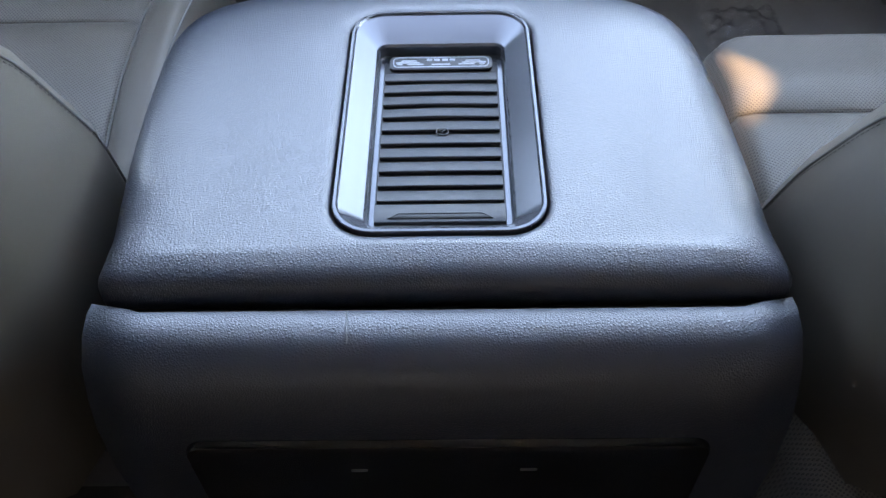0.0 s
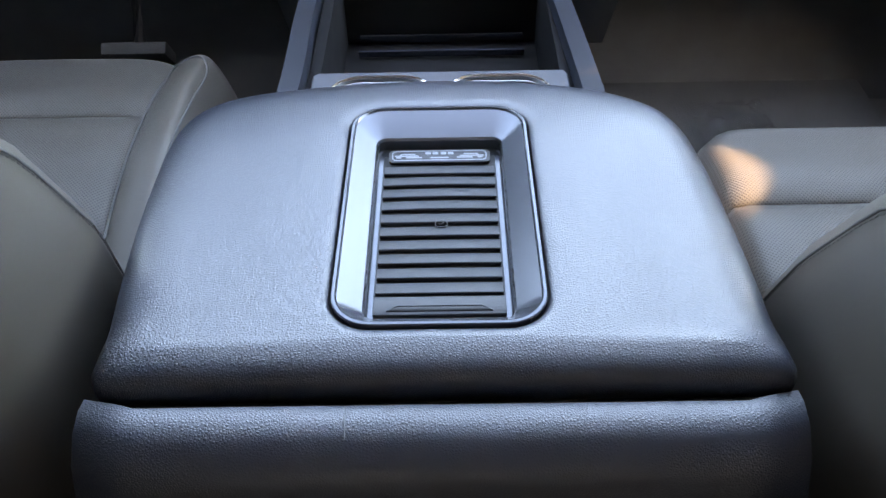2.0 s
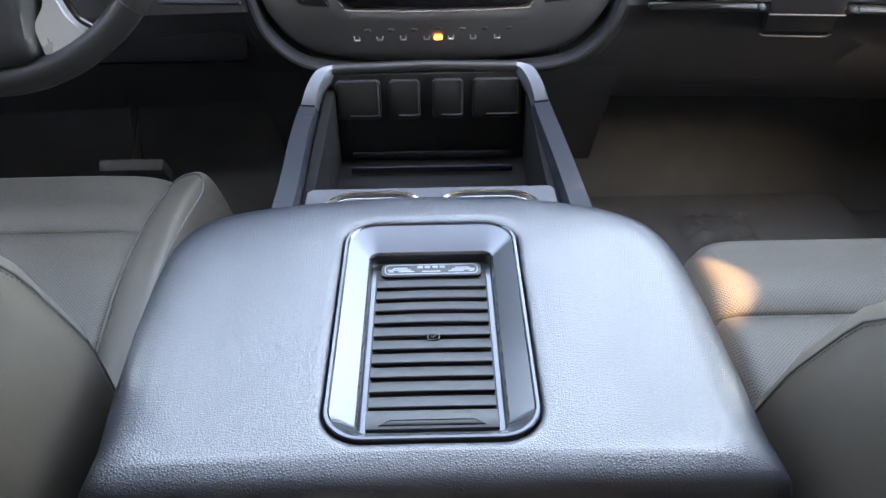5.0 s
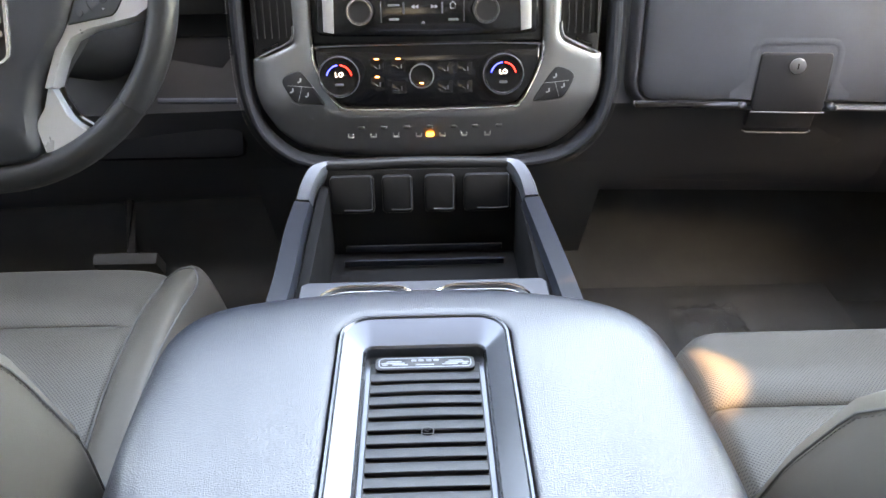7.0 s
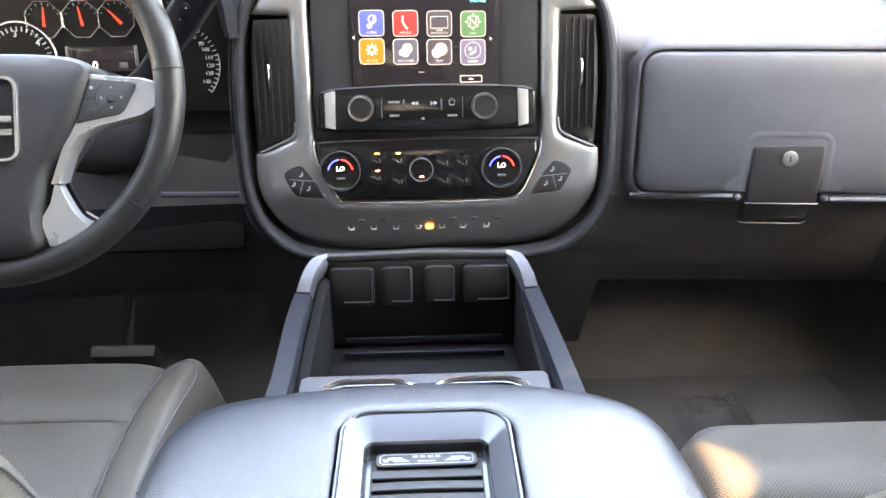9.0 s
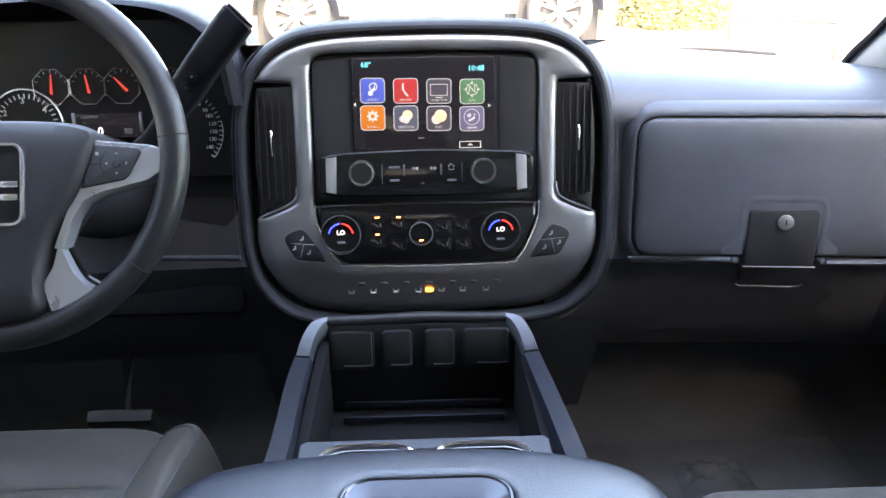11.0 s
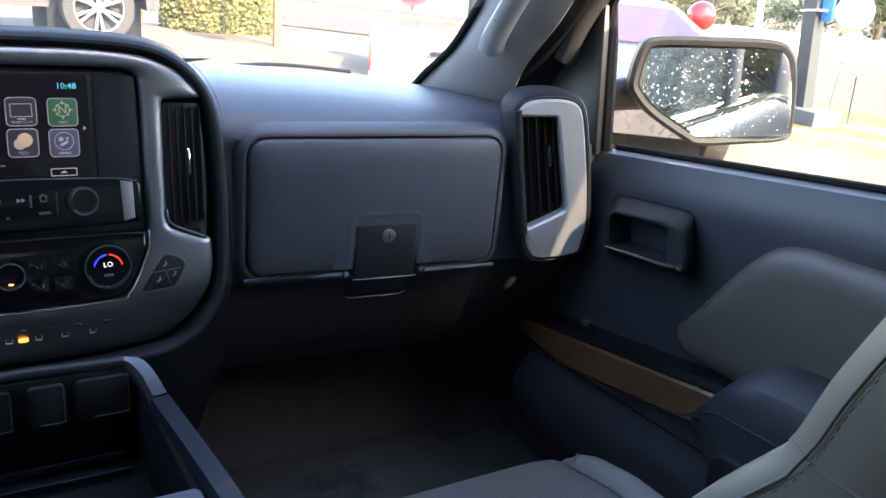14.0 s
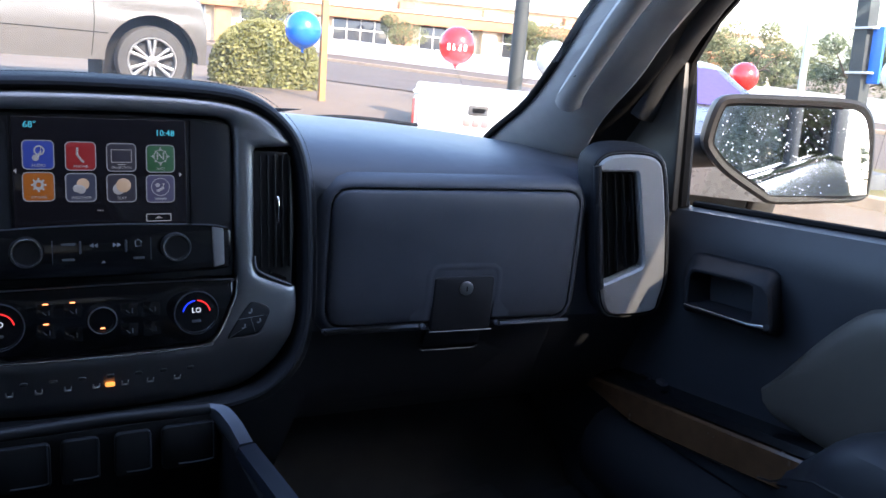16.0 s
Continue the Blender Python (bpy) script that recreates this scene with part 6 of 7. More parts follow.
P = [Vector(p) for p in ((0.996, 1.091, 1.437), (1.092, 1.050, 1.444), (1.184, 1.011, 1.447), (1.217, 0.996, 1.434), (1.235, 0.989, 1.393), (1.246, 0.984, 1.307), (1.237, 0.988, 1.283), (1.165, 1.019, 1.272), (1.095, 1.049, 1.265), (1.071, 1.059, 1.272), (1.005, 1.087, 1.311), (0.973, 1.101, 1.343), (0.965, 1.104, 1.364), (0.974, 1.100, 1.420))]
c0 = sum(P, Vector()) / len(P)
nx = Vector((0.920, -0.392, 0.0)).normalized()
nz = nx.cross(Vector((0, 0, 1)))
if nz.y > 0:
    nz = -nz
ny = nz.cross(nx)
MM = Matrix(((nx.x, ny.x, nz.x, c0.x), (nx.y, ny.y, nz.y, c0.y), (nx.z, ny.z, nz.z, c0.z), (0, 0, 0, 1)))
loc = [MM.inverted() @ p for p in P]
mo = smooth_loop([(p.x, p.y) for p in loc], 72)
SHELL = mat("grey_mirror_shell", (0.016, 0.015, 0.0145), 0.5, vary=0.1, spec=0.3)
part("mirror_housing", rings(bmesh.new(), [lay(MM, inset(mo, 0.07), -0.105), lay(MM, inset(mo, 0.035), -0.085), lay(MM, inset(mo, 0.010), -0.045), lay(MM, inset(mo, -0.002), -0.012), lay(MM, inset(mo, -0.003), 0.004), lay(MM, inset(mo, 0.003), 0.010), lay(MM, inset(mo, 0.011), 0.008), lay(MM, inset(mo, 0.0125), -0.004)], True, False), SHELL, mir, "grey mirror housing")
part("mirror_gasket", rings(bmesh.new(), [lay(MM, inset(mo, 0.0115), -0.006), lay(MM, inset(mo, 0.0120), 0.003), lay(MM, inset(mo, 0.0160), 0.003), lay(MM, inset(mo, 0.0170), -0.005)], False, False), SEAL, mir)
mg = part("mirror_glass", plate(bmesh.new(), MM @ RM("Y", -7) @ RM("X", -5.0), inset(mo, 0.0125), -0.006, 0.0, 0.0005), MIRROR, mir, "mirror glass speckled with drops")
mg.data.polygons.foreach_set("use_smooth", [False] * len(mg.data.polygons))
part("mirror_arm", tube(bmesh.new(), [(0.90, 1.18, 1.315), (0.95, 1.17, 1.325), (1.02, 1.13, 1.34)], [0.03, 0.026, 0.03], 12), SHELL, mir)
rnd = random.Random(5)
MQ = MM @ RM("Y", -7) @ RM("X", -5.0)
DROP = mat("rain_drop", (0.80, 0.82, 0.85), 0.05, spec=0.8, vary=0.05)
bm = bmesh.new()
inn = [(p.x, p.y) for p in loc]
made = 0
while made < 320:
    x, y = rnd.uniform(-0.15, 0.15), rnd.uniform(-0.08, 0.08)
    if rnd.random() < step(-0.02, 0.14, x) * 0.9:
        continue
    ok = all((b[0] - a[0]) * (y - a[1]) - (b[1] - a[1]) * (x - a[0]) > 0.012 * math.hypot(b[0] - a[0], b[1] - a[1]) for a, b in zip(inn, inn[1:] + inn[:1])) or \
         all((b[0] - a[0]) * (y - a[1]) - (b[1] - a[1]) * (x - a[0]) < -0.012 * math.hypot(b[0] - a[0], b[1] - a[1]) for a, b in zip(inn, inn[1:] + inn[:1]))
    if not ok:
        continue
    r = rnd.choice((0.0004, 0.0005, 0.0006, 0.0008, 0.0010, 0.0014))
    rings(bm, [lay(MQ, [(x + r * math.cos(a), y + r * math.sin(a)) for a in np.linspace(0, 2 * math.pi, 8, endpoint=False)], 0.0002), lay(MQ, [(x + r * 0.6 * math.cos(a), y + r * 0.6 * math.sin(a)) for a in np.linspace(0, 2 * math.pi, 8, endpoint=False)], 0.0002 + r * 0.45)], False, True)
    made += 1
d = part("rain_drops", bm, DROP, mir, "clear rain drops")
d["kind"] = "stuff"

# ---- outside: ground ----
def gz(x, y):
    """Height of the lot, bent to fit the camera's view: up under the parked car ahead, falling away to the street."""
    return 0.25 * step(4, 9.5, y) * (1 - step(2.8, 4.6, x)) * (1 - step(13, 18, y)) - 0.033 * max(0, x - 8) * (1 - 0.5 * step(60, 200, x)) - 0.030 * max(0, y - 15) * (1 - 0.5 * step(60, 200, y)) * step(-30, 0, x)



LOT = mat("sunlit_concrete_lot", (0.155, 0.110, 0.072), 0.85, vary=0.16, scale=9, second_scale=0.6, grain=0.5, grain_scale=120)
ASPHALT = mat("worn_street_asphalt", (0.102, 0.072, 0.051), 0.85, vary=0.15, scale=14, second_scale=0.4, grain=0.5, grain_scale=90)
CURB = mat("pale_concrete_kerb", (0.31, 0.23, 0.16), 0.8, vary=0.15, scale=6, grain=0.4, grain_scale=150)
GRASS = mat("dry_lawn", (0.092, 0.090, 0.024), 0.9, second=(0.155, 0.112, 0.042), scale=6, second_scale=0.9, grain=1.0, grain_scale=45)
xs = sorted({*np.linspace(-400, -40, 8), *np.linspace(-40, 60, 51), *np.linspace(60, 900, 12)})
ys = sorted({*np.linspace(-400, -30, 8), *np.linspace(-30, 60, 46), *np.linspace(60, 900, 12)})
bm = field(bmesh.new(), xs, ys, gz)
tagged(new("ground", mesh_of("ground", bm, LOT)), "sunlit pale concrete lot sloping to the street", "ground", kind="structure")


def sheet(name, quad, lift, n, material, label, category):
    """A strip laid on the ground between two lines a-b and c-d."""
    a, b, c, d = [np.array(q, float) for q in quad]
    bm = bmesh.new()
    def fn(u, v):
        p = (a * (1 - u) + b * u) * (1 - v) + (c * (1 - u) + d * u) * v
        return (p[0], p[1], gz(p[0], p[1]) + lift)
    field(bm, np.linspace(0, 1, n), np.linspace(0, 1, 8), fn)
    return tagged(new(name, mesh_of(name, bm, material)), label, category, kind="structure")


# street beside the lot, running ahead and to the left; kerb, lawn strip
SD = np.array((-0.42, 0.91))           # along the street
SN = np.array((0.91, 0.42))            # away from the lot
P0 = np.array((8.6, 4.6))              # on the kerb
def st_(along, out):
    return P0 + SD * along + SN * out
def strip(name, o0, o1, lift, material, label, category, a0=-60, a1=60):
    return sheet(name, (st_(a0, o0), st_(a1, o0), st_(a0, o1), st_(a1, o1)), lift, 80, material, label, category)
strip("lawn", 0.15, 3.9, 0.11, GRASS, "dry patchy lawn strip along the street", "lawn", -60, 6.0)
strip("road", 3.92, 16.5, 0.02, ASPHALT, "worn grey street asphalt beyond the lawn", "road")
strip("pavement", 16.7, 17.7, 0.12, CURB, "pale median strip between the street lanes", "pavement")
strip("parking_far", 33.4, 75, 0.02, ASPHALT, "dark far car park behind the white wall", "car park")
strip("road_far", 17.8, 32.8, 0.02, ASPHALT, "worn grey far lanes of the street", "road")
def kerb(name, o, w, h, a1=60):
    bm = bmesh.new()
    rr = []
    for a in np.linspace(-60, a1, 81):
        q = []
        for d, z in ((0, -0.05), (0.01, h - 0.02), (0.03, h), (w - 0.03, h), (w, h - 0.03), (w, -0.05)):
            p = st_(a, o + d)
            q.append((p[0], p[1], gz(*p) + z))
        rr.append(q)
    rings(bm, rr)
    tagged(new(name, mesh_of(name, bm, CURB)), "pale concrete kerb along the lawn", "kerb", kind="structure")
kerb("kerb_lot", 0.0, 0.18, 0.14, 6.0)
kerb("kerb_far", 16.5, 0.3, 0.14)

# grass tufts on the strip
GT = mat("grass_blades", (0.11, 0.098, 0.028), 0.8, second=(0.17, 0.122, 0.048), scale=3, second_scale=1)
rnd = random.Random(11)
verts, faces = [], []
for i in range(9000):
    p = st_(rnd.uniform(-8, 5.9), rnd.uniform(0.2, 3.85))
    z = gz(*p) + 0.10
    h, a = rnd.uniform(0.006, 0.020), rnd.uniform(0, 6.28)
    k = len(verts)
    verts += [(p[0] - 0.012 * math.cos(a), p[1] - 0.012 * math.sin(a), z), (p[0] + 0.012 * math.cos(a), p[1] + 0.012 * math.sin(a), z), (p[0] + rnd.uniform(-0.03, 0.03), p[1] + rnd.uniform(-0.03, 0.03), z + h)]
    faces.append((k, k + 1, k + 2))
me = bpy.data.meshes.new("grass")
me.from_pydata(verts, [], faces)
me.materials.append(GT)
tagged(new("grass", me), "short dry grass blades on the lawn strip", "grass", kind="stuff")

# ---- outside: vehicles ----
TYRE = mat("grey_tyre_rubber", (0.05, 0.047, 0.045), 0.8, vary=0.2, grain=0.3, grain_scale=120)
ALLOY = mat("bright_alloy", (0.36, 0.36, 0.365), 0.3, metal=0.8, vary=0.05)
DARKGLASS = mat("tinted_car_glass", (0.02, 0.022, 0.026), 0.06, spec=0.6)
ARCH = mat("black_wheel_arch", (0.010, 0.010, 0.010), 0.9)
TAIL = mat("red_lamp_lens", (0.30, 0.04, 0.035), 0.2, coat=0.5)


def wheel_at(parent, x, y, z, r, face, spokes=6):
    """A wheel whose axle is along the car's y; face: -1 or 1, the side that its rim shows."""
    m = Matrix(((1, 0, 0, x), (0, 0, face, y), (0, 1, 0, z), (0, 0, 0, 1)))
    w = part("wheel", lathe(bmesh.new(), m, [(r * 0.70, -0.12), (r * 0.93, -0.12), (r, -0.09), (r, 0.07), (r * 0.95, 0.10), (r * 0.72, 0.105), (r * 0.68, 0.09), (r * 0.66, 0.0)], 48), TYRE, parent, "black tyre on a bright alloy wheel")
    bm = bmesh.new()
    lathe(bm, m, [(r * 0.705, 0.06), (r * 0.70, 0.108), (r * 0.655, 0.108), (r * 0.63, 0.085), (r * 0.63, 0.03)], 40, False)
    part("rim", bm, ALLOY, w)
    bm = bmesh.new()
    for k in range(spokes):
        for o in (-9, 9):
            q = m @ RM("Z", 360 * k / spokes + o)
            plate(bm, q, [(-r * 0.035, r * 0.12), (r * 0.035, r * 0.12), (r * 0.055, r * 0.66), (-r * 0.055, r * 0.66)], 0.05, 0.09, 0.008)
    lathe(bm, m, [(r * 0.17, 0.05), (r * 0.16, 0.09), (r * 0.10, 0.10), (r * 0.02, 0.10)], 20)
    part("spokes", bm, ALLOY, w)
    return w


def vehicle(name, label, paint, m, L, W, side, roof_in, wheels, r, glass_polys, lines, lamps=(), group="parked cars", belt_z=1.0, glassmat=None, screens=()):
    """side: outline (x, z) of the body from the rear bottom over the roof to the front bottom; wheels: their x. Built at the origin, front to +x, then set at m."""
    th = thing(name, label, "car", (0, 0, 0), group)
    lowest = min(z for _, z in side)
    i0, i1 = min(range(len(side)), key=lambda i: side[i][0]), max(range(len(side)), key=lambda i: side[i][0])
    crest = side[i0:i1 + 1]
    cx_, cz_ = [p[0] for p in crest], [p[1] for p in crest]
    peak = max(cz_)

    def over(x):
        return float(np.interp(x, cx_, cz_))

    def under(x):
        z = lowest
        for wx in wheels:
            if abs(x - wx) < r + 0.13:
                z = max(z, r + math.sqrt((r + 0.13) ** 2 - (x - wx) ** 2))
        return z

    def width(x, z):
        t = step(belt_z, peak, z)
        e = 1 - 0.16 * step(L / 2 - 0.75, L / 2 + 0.05, abs(x)) ** 2
        return (W / 2 - roof_in * t - 0.03 * step(0.75, 0.35, z) - 0.02 * step(0.85, belt_z, z)) * e

    stations = set(np.linspace(cx_[0], cx_[-1], 60)) | set(cx_)
    for wx in wheels:
        stations |= set(wx + (r + 0.13) * np.cos(np.linspace(0, math.pi, 19)))
    rr = []
    for x in sorted(stations):
        a, b = under(x), over(x)
        lv = a + (b - 0.045 - a) * np.linspace(0, 1, 11)
        half_ = [(width(x, z), z) for z in lv]
        w = half_[-1][0]
        half_ += [(w - 0.012, b - 0.022), (w - 0.04, b - 0.006), (w - 0.12, b), (w * 0.4, b + 0.008)]
        rr.append([(x, y, z) for y, z in half_] + [(x, -y, z) for y, z in half_[::-1]])
    part("body", rings(bmesh.new(), rr), paint, th, sharp=32)
    for xa, xb, gname in screens:
        def sf(u, v):
            x = xa + (xb - xa) * v
            w = width(x, over(x)) - 0.10
            return (x, u * w, over(x) + 0.012 + 0.006 * (1 - u * u))
        part(gname, field(bmesh.new(), np.linspace(-1, 1, 12), np.linspace(0, 1, 8), sf), glassmat or DARKGLASS, th, "dark sloping " + gname.replace("_", " "))
    gm = glassmat or DARKGLASS
    for gp in glass_polys:
        for sg in (-1, 1):
            rr = []
            pin = inset(gp, 0.012)
            rr = [[(x, sg * (width(x, z) - 0.02), z) for x, z in gp], [(x, sg * (width(x, z) + 0.004), z) for x, z in gp], [(x, sg * (width(x, z) + 0.007), z) for x, z in pin]]
            part("window", rings(bmesh.new(), rr), gm, th, "dark tinted side window")
    for ln in lines:
        for sg in (-1, 1):
            part("panel_gap", tube(bmesh.new(), [(x, sg * (width(x, z) + 0.001), z) for x, z in smooth_line(ln, 4)], 0.0045, 6), SEAL, th)
    for x, z, w, h, mm in lamps:
        for sg in (-1, 1):
            part("lamp", B((x, sg * (width(x, z) - 0.062), z), (w, 0.14, h), 0.02), mm, th, "red lamp" if mm is TAIL else "")
    for wx in wheels:
        for sg in (-1, 1):
            wheel_at(th, wx, sg * (W / 2 - 0.14), r, r, sg)
        part("wheel_housing", B((wx, 0, r + 0.08), (2 * r + 0.26, W - 0.62, 2 * r + 0.12), 0.05), ARCH, th)
    th.matrix_basis = m
    return th


BEIGE = mat("champagne_car_paint", (0.118, 0.110, 0.103), 0.3, metal=0.3, vary=0.04, coat=0.6)
suv_side = [(-2.85, 0.50), (-2.88, 0.75), (-2.84, 1.10), (-2.72, 1.55), (-2.52, 1.84), (-2.2, 1.90), (-1.0, 1.93), (0.2, 1.90), (0.55, 1.82), (1.15, 1.42), (1.5, 1.35), (2.05, 1.28), (2.26, 1.16), (2.34, 0.88), (2.34, 0.52), (2.28, 0.40), (-2.7, 0.40)]
m = Matrix.Translation((0.13, 11.85, gz(0.1, 11) - 0.0)) @ RM("Z", 0)
vehicle("suv", "champagne full-size sport utility parked on the lot", BEIGE, m, 5.4, 2.0, suv_side, 0.16, (-1.58, 1.70), 0.41,
        [[(-2.45, 1.42), (-1.45, 1.42), (-1.40, 1.80), (-2.32, 1.80)], [(-1.35, 1.42), (-0.35, 1.42), (-0.35, 1.82), (-1.30, 1.81)], [(-0.25, 1.42), (0.90, 1.42), (0.45, 1.77), (-0.25, 1.82)]],
        [[(-1.0, 0.50), (-1.05, 0.9), (-1.30, 1.30)], [(-0.30, 0.45), (-0.30, 0.9), (-0.30, 1.34)], [(1.02, 0.45), (1.05, 0.9), (1.02, 1.30)], [(-0.9, 0.74), (0.2, 0.73), (1.2, 0.71)]],
        [(-2.72, 1.15, 0.20, 0.40, TAIL)])
SILVERCAR = mat("silver_car_paint", (0.105, 0.10, 0.10), 0.28, metal=0.5, vary=0.04, coat=0.6)
cx_side = [(-2.25, 0.45), (-2.30, 0.80), (-2.22, 0.95), (-1.95, 1.08), (-1.55, 1.20), (-0.6, 1.32), (0.0, 1.31), (0.25, 1.27), (1.05, 0.95), (1.65, 0.88), (2.10, 0.76), (2.28, 0.58), (2.22, 0.35), (-2.15, 0.35)]
VIOLET = mat("violet_film_glass", (0.07, 0.045, 0.16), 0.08, spec=0.6)
m = Matrix.Translation((6.14, 6.82, 0.0)) @ RM("Z", 235)
vehicle("crossover", "silver crossover with a violet tinted windshield facing the truck", SILVERCAR, m, 4.6, 1.85, cx_side, 0.34, (-1.35, 1.38), 0.35,
        [[(-1.75, 0.94), (-1.0, 0.94), (-1.0, 1.18), (-1.45, 1.14)], [(-0.92, 0.94), (-0.05, 0.93), (-0.05, 1.25), (-0.92, 1.22)], [(0.03, 0.93), (0.85, 0.92), (0.30, 1.20), (0.03, 1.25)]],
        [[(-0.03, 0.42), (-0.03, 0.7), (-0.02, 0.92)], [(0.98, 0.42), (1.0, 0.7), (0.95, 0.90)], [(-0.9, 0.65), (0.9, 0.66)]], [(1.98, 0.68, 0.34, 0.11, DARKGLASS)], glassmat=VIOLET, screens=((1.02, 0.27, "windshield"),), belt_z=0.88)


# white pickup bed with its tailgate towards the lot
WHITEPAINT = mat("white_car_paint", (0.72, 0.72, 0.70), 0.3, vary=0.03, coat=0.6)
bed = thing("pickup_bed", "white pickup bed with closed tailgate parked ahead", "pickup", (6.1, 10.5, gz(6.1, 10.5)), "parked cars")
MBD = Matrix.Translation((5.70, 9.65, -0.375)) @ RM("Z", -28)
part("bed_body", B(tuple(MBD @ Vector((0, 1.0, 0.62))), (1.72, 1.9, 0.60), 0.05, RM("Z", -28)), WHITEPAINT, bed)
MTG = MBD @ Matrix(((1, 0, 0, 0), (0, 0, -1, 0.03), (0, 1, 0, 0), (0, 0, 0, 1)))
tg = part("tailgate", plate(bmesh.new(), MTG, rrect(0, 0.66, 1.56, 0.56, 0.05), 0, 0.035, 0.012), WHITEPAINT, bed, "white pickup tailgate")
part("tailgate_cap", plate(bmesh.new(), MTG, rrect(0, 0.935, 1.74, 0.035, 0.012), -0.02, 0.05, 0.006), WHITEPAINT, bed)
part("tailgate_handle", plate(bmesh.new(), MTG, rrect(0.0, 0.755, 0.26, 0.13, 0.02), 0.03, 0.045, 0.004), mat("grey_handle_plastic", (0.11, 0.105, 0.10), 0.5), tg, "grey tailgate handle")
part("handle_slot", plate(bmesh.new(), MTG, rrect(0.01, 0.755, 0.17, 0.06, 0.01), 0.044, 0.050, 0.002), SEAL, tg)
BADGE = mat("pale_red_badge", (0.42, 0.20, 0.18), 0.4)
for x in (-0.12, 0.0, 0.12):
    part("badge_bar", plate(bmesh.new(), MTG, rrect(x - 0.02, 0.59, 0.09, 0.10, 0.015), 0.034, 0.046, 0.004), BADGE, tg)
for sx in (-1, 1):
    part("tail_lamp", plate(bmesh.new(), MTG, rrect(sx * 0.845, 0.66, 0.035, 0.36, 0.012), -0.01, 0.03, 0.006), TAIL, bed, "red tail lamp")
part("bumper", plate(bmesh.new(), MTG, rrect(0, 0.30, 1.72, 0.14, 0.03), -0.02, 0.12, 0.02), ALLOY, bed)
for sx in (-1, 1):
    mw = MBD @ Matrix(((0, 0, sx, sx * 0.72), (1, 0, 0, 1.0), (0, 1, 0, 0.36), (0, 0, 0, 1)))
    part("wheel", lathe(bmesh.new(), mw, [(0.2, -0.1), (0.34, -0.1), (0.36, -0.07), (0.36, 0.07), (0.33, 0.1), (0.2, 0.1)], 28), TYRE, bed)

# ---- outside: balloons, posts, poles ----
LAT = {"blue": mat("blue_balloon", (0.02, 0.14, 0.60), 0.18, vary=0.05, coat=0.4), "red": mat("red_balloon", (0.60, 0.03, 0.03), 0.18, vary=0.05, coat=0.4), "white": mat("white_balloon", (0.75, 0.75, 0.74), 0.2, vary=0.03, coat=0.4)}
PRINT = mat("violet_grey_print", (0.25, 0.24, 0.32), 0.5)
STRING = mat("dark_string", (0.03, 0.03, 0.03), 0.8)


def balloon(colour, p, r, base, word=""):
    base = (base[0], base[1], gz(base[0], base[1]) - 0.04)
    th = thing("balloon", "round %s balloon tied to a thin string" % colour, "balloon", p, "sale balloons")
    m = Matrix.Translation(p)
    b = part("envelope", lathe(bmesh.new(), m, [(r * 0.04, -r * 1.16)] + [(r * math.cos(a), r * 1.02 * math.sin(a)) for a in np.linspace(-1.35, 1.5, 22)], 32), LAT[colour], th, sharp=80)
    part("knot", lathe(bmesh.new(), m, [(r * 0.10, -r * 1.24), (r * 0.05, -r * 1.17), (r * 0.03, -r * 1.1)], 10), LAT[colour], th)
    part("string", tube(bmesh.new(), [Vector(p) - Vector((0, 0, r * 1.2)), Vector(base)], 0.0025, 5), STRING, th)
    if word:
        way = Vector((0, 0, 1.5)) - Vector(p)
        q = Matrix.Translation(p) @ way.to_track_quat("Z", "Y").to_matrix().to_4x4()
        if colour == "white":
            letters("printed_word", word, r * 0.42, q @ Matrix.Translation((0, -0.30 * r, r * 0.945)), PRINT, b, r * 0.05)
            return th
        for i, x in enumerate(np.linspace(-0.45, 0.45, 4)):
            part("word_bar", plate(bmesh.new(), q, rrect(x * r, -0.1 * r, 0.17 * r, 0.34 * r, 0.03 * r), r * 0.86, r * 0.985, 0.004), LAT["white"], b)
    return th


PALE_WOOD = mat("pale_orange_post", (0.34, 0.18, 0.07), 0.7, vary=0.15, scale=12)
GREYPOLE = mat("grey_green_pole", (0.040, 0.044, 0.044), 0.6, vary=0.1)
WHITEPOLE = mat("white_pole", (0.6, 0.6, 0.58), 0.5, vary=0.1)


def post(name, label, x, y, w, h, material, lean=(0.0, 0.035), round_=False):
    z = gz(x, y)
    bm = bmesh.new()
    if round_:
        tube(bm, [(x, y, z - 0.1), (x + lean[0] * h, y + lean[1] * h, z + h)], [w / 2, w / 2 * 0.9], 14)
    else:
        c = [(-w / 2, -w / 2), (w / 2, -w / 2), (w / 2, w / 2), (-w / 2, w / 2)]
        rings(bm, [[(x + a + lean[0] * k * h, y + b + lean[1] * k * h, z - 0.1 + (h + 0.1) * k) for a, b in c] for k in (0, 0.5, 0.98)] + [[(x + a * 0.8 + lean[0] * h, y + b * 0.8 + lean[1] * h, z + h) for a, b in c]])
    return alone(name, bm, material, label, "post")


post("sign_post", "pale wooden post on the lot with a balloon", 4.80, 13.0, 0.10, 2.2, PALE_WOOD)
post("light_pole", "tall grey steel light pole by the street", 9.5, 14.6, 0.30, 9.0, GREYPOLE, round_=True)
balloon("blue", (4.30, 12.6, 1.13), 0.27, (4.78, 12.93, 0.4), "")
balloon("red", (6.05, 11.0, 1.14), 0.26, (6.2, 10.2, 0.3), "x")
balloon("white", (8.5, 12.0, 1.0), 0.30, (8.7, 12.2, -0.1))
balloon("red", (9.0, 8.35, 1.13), 0.19, (9.1, 8.3, 0.0))
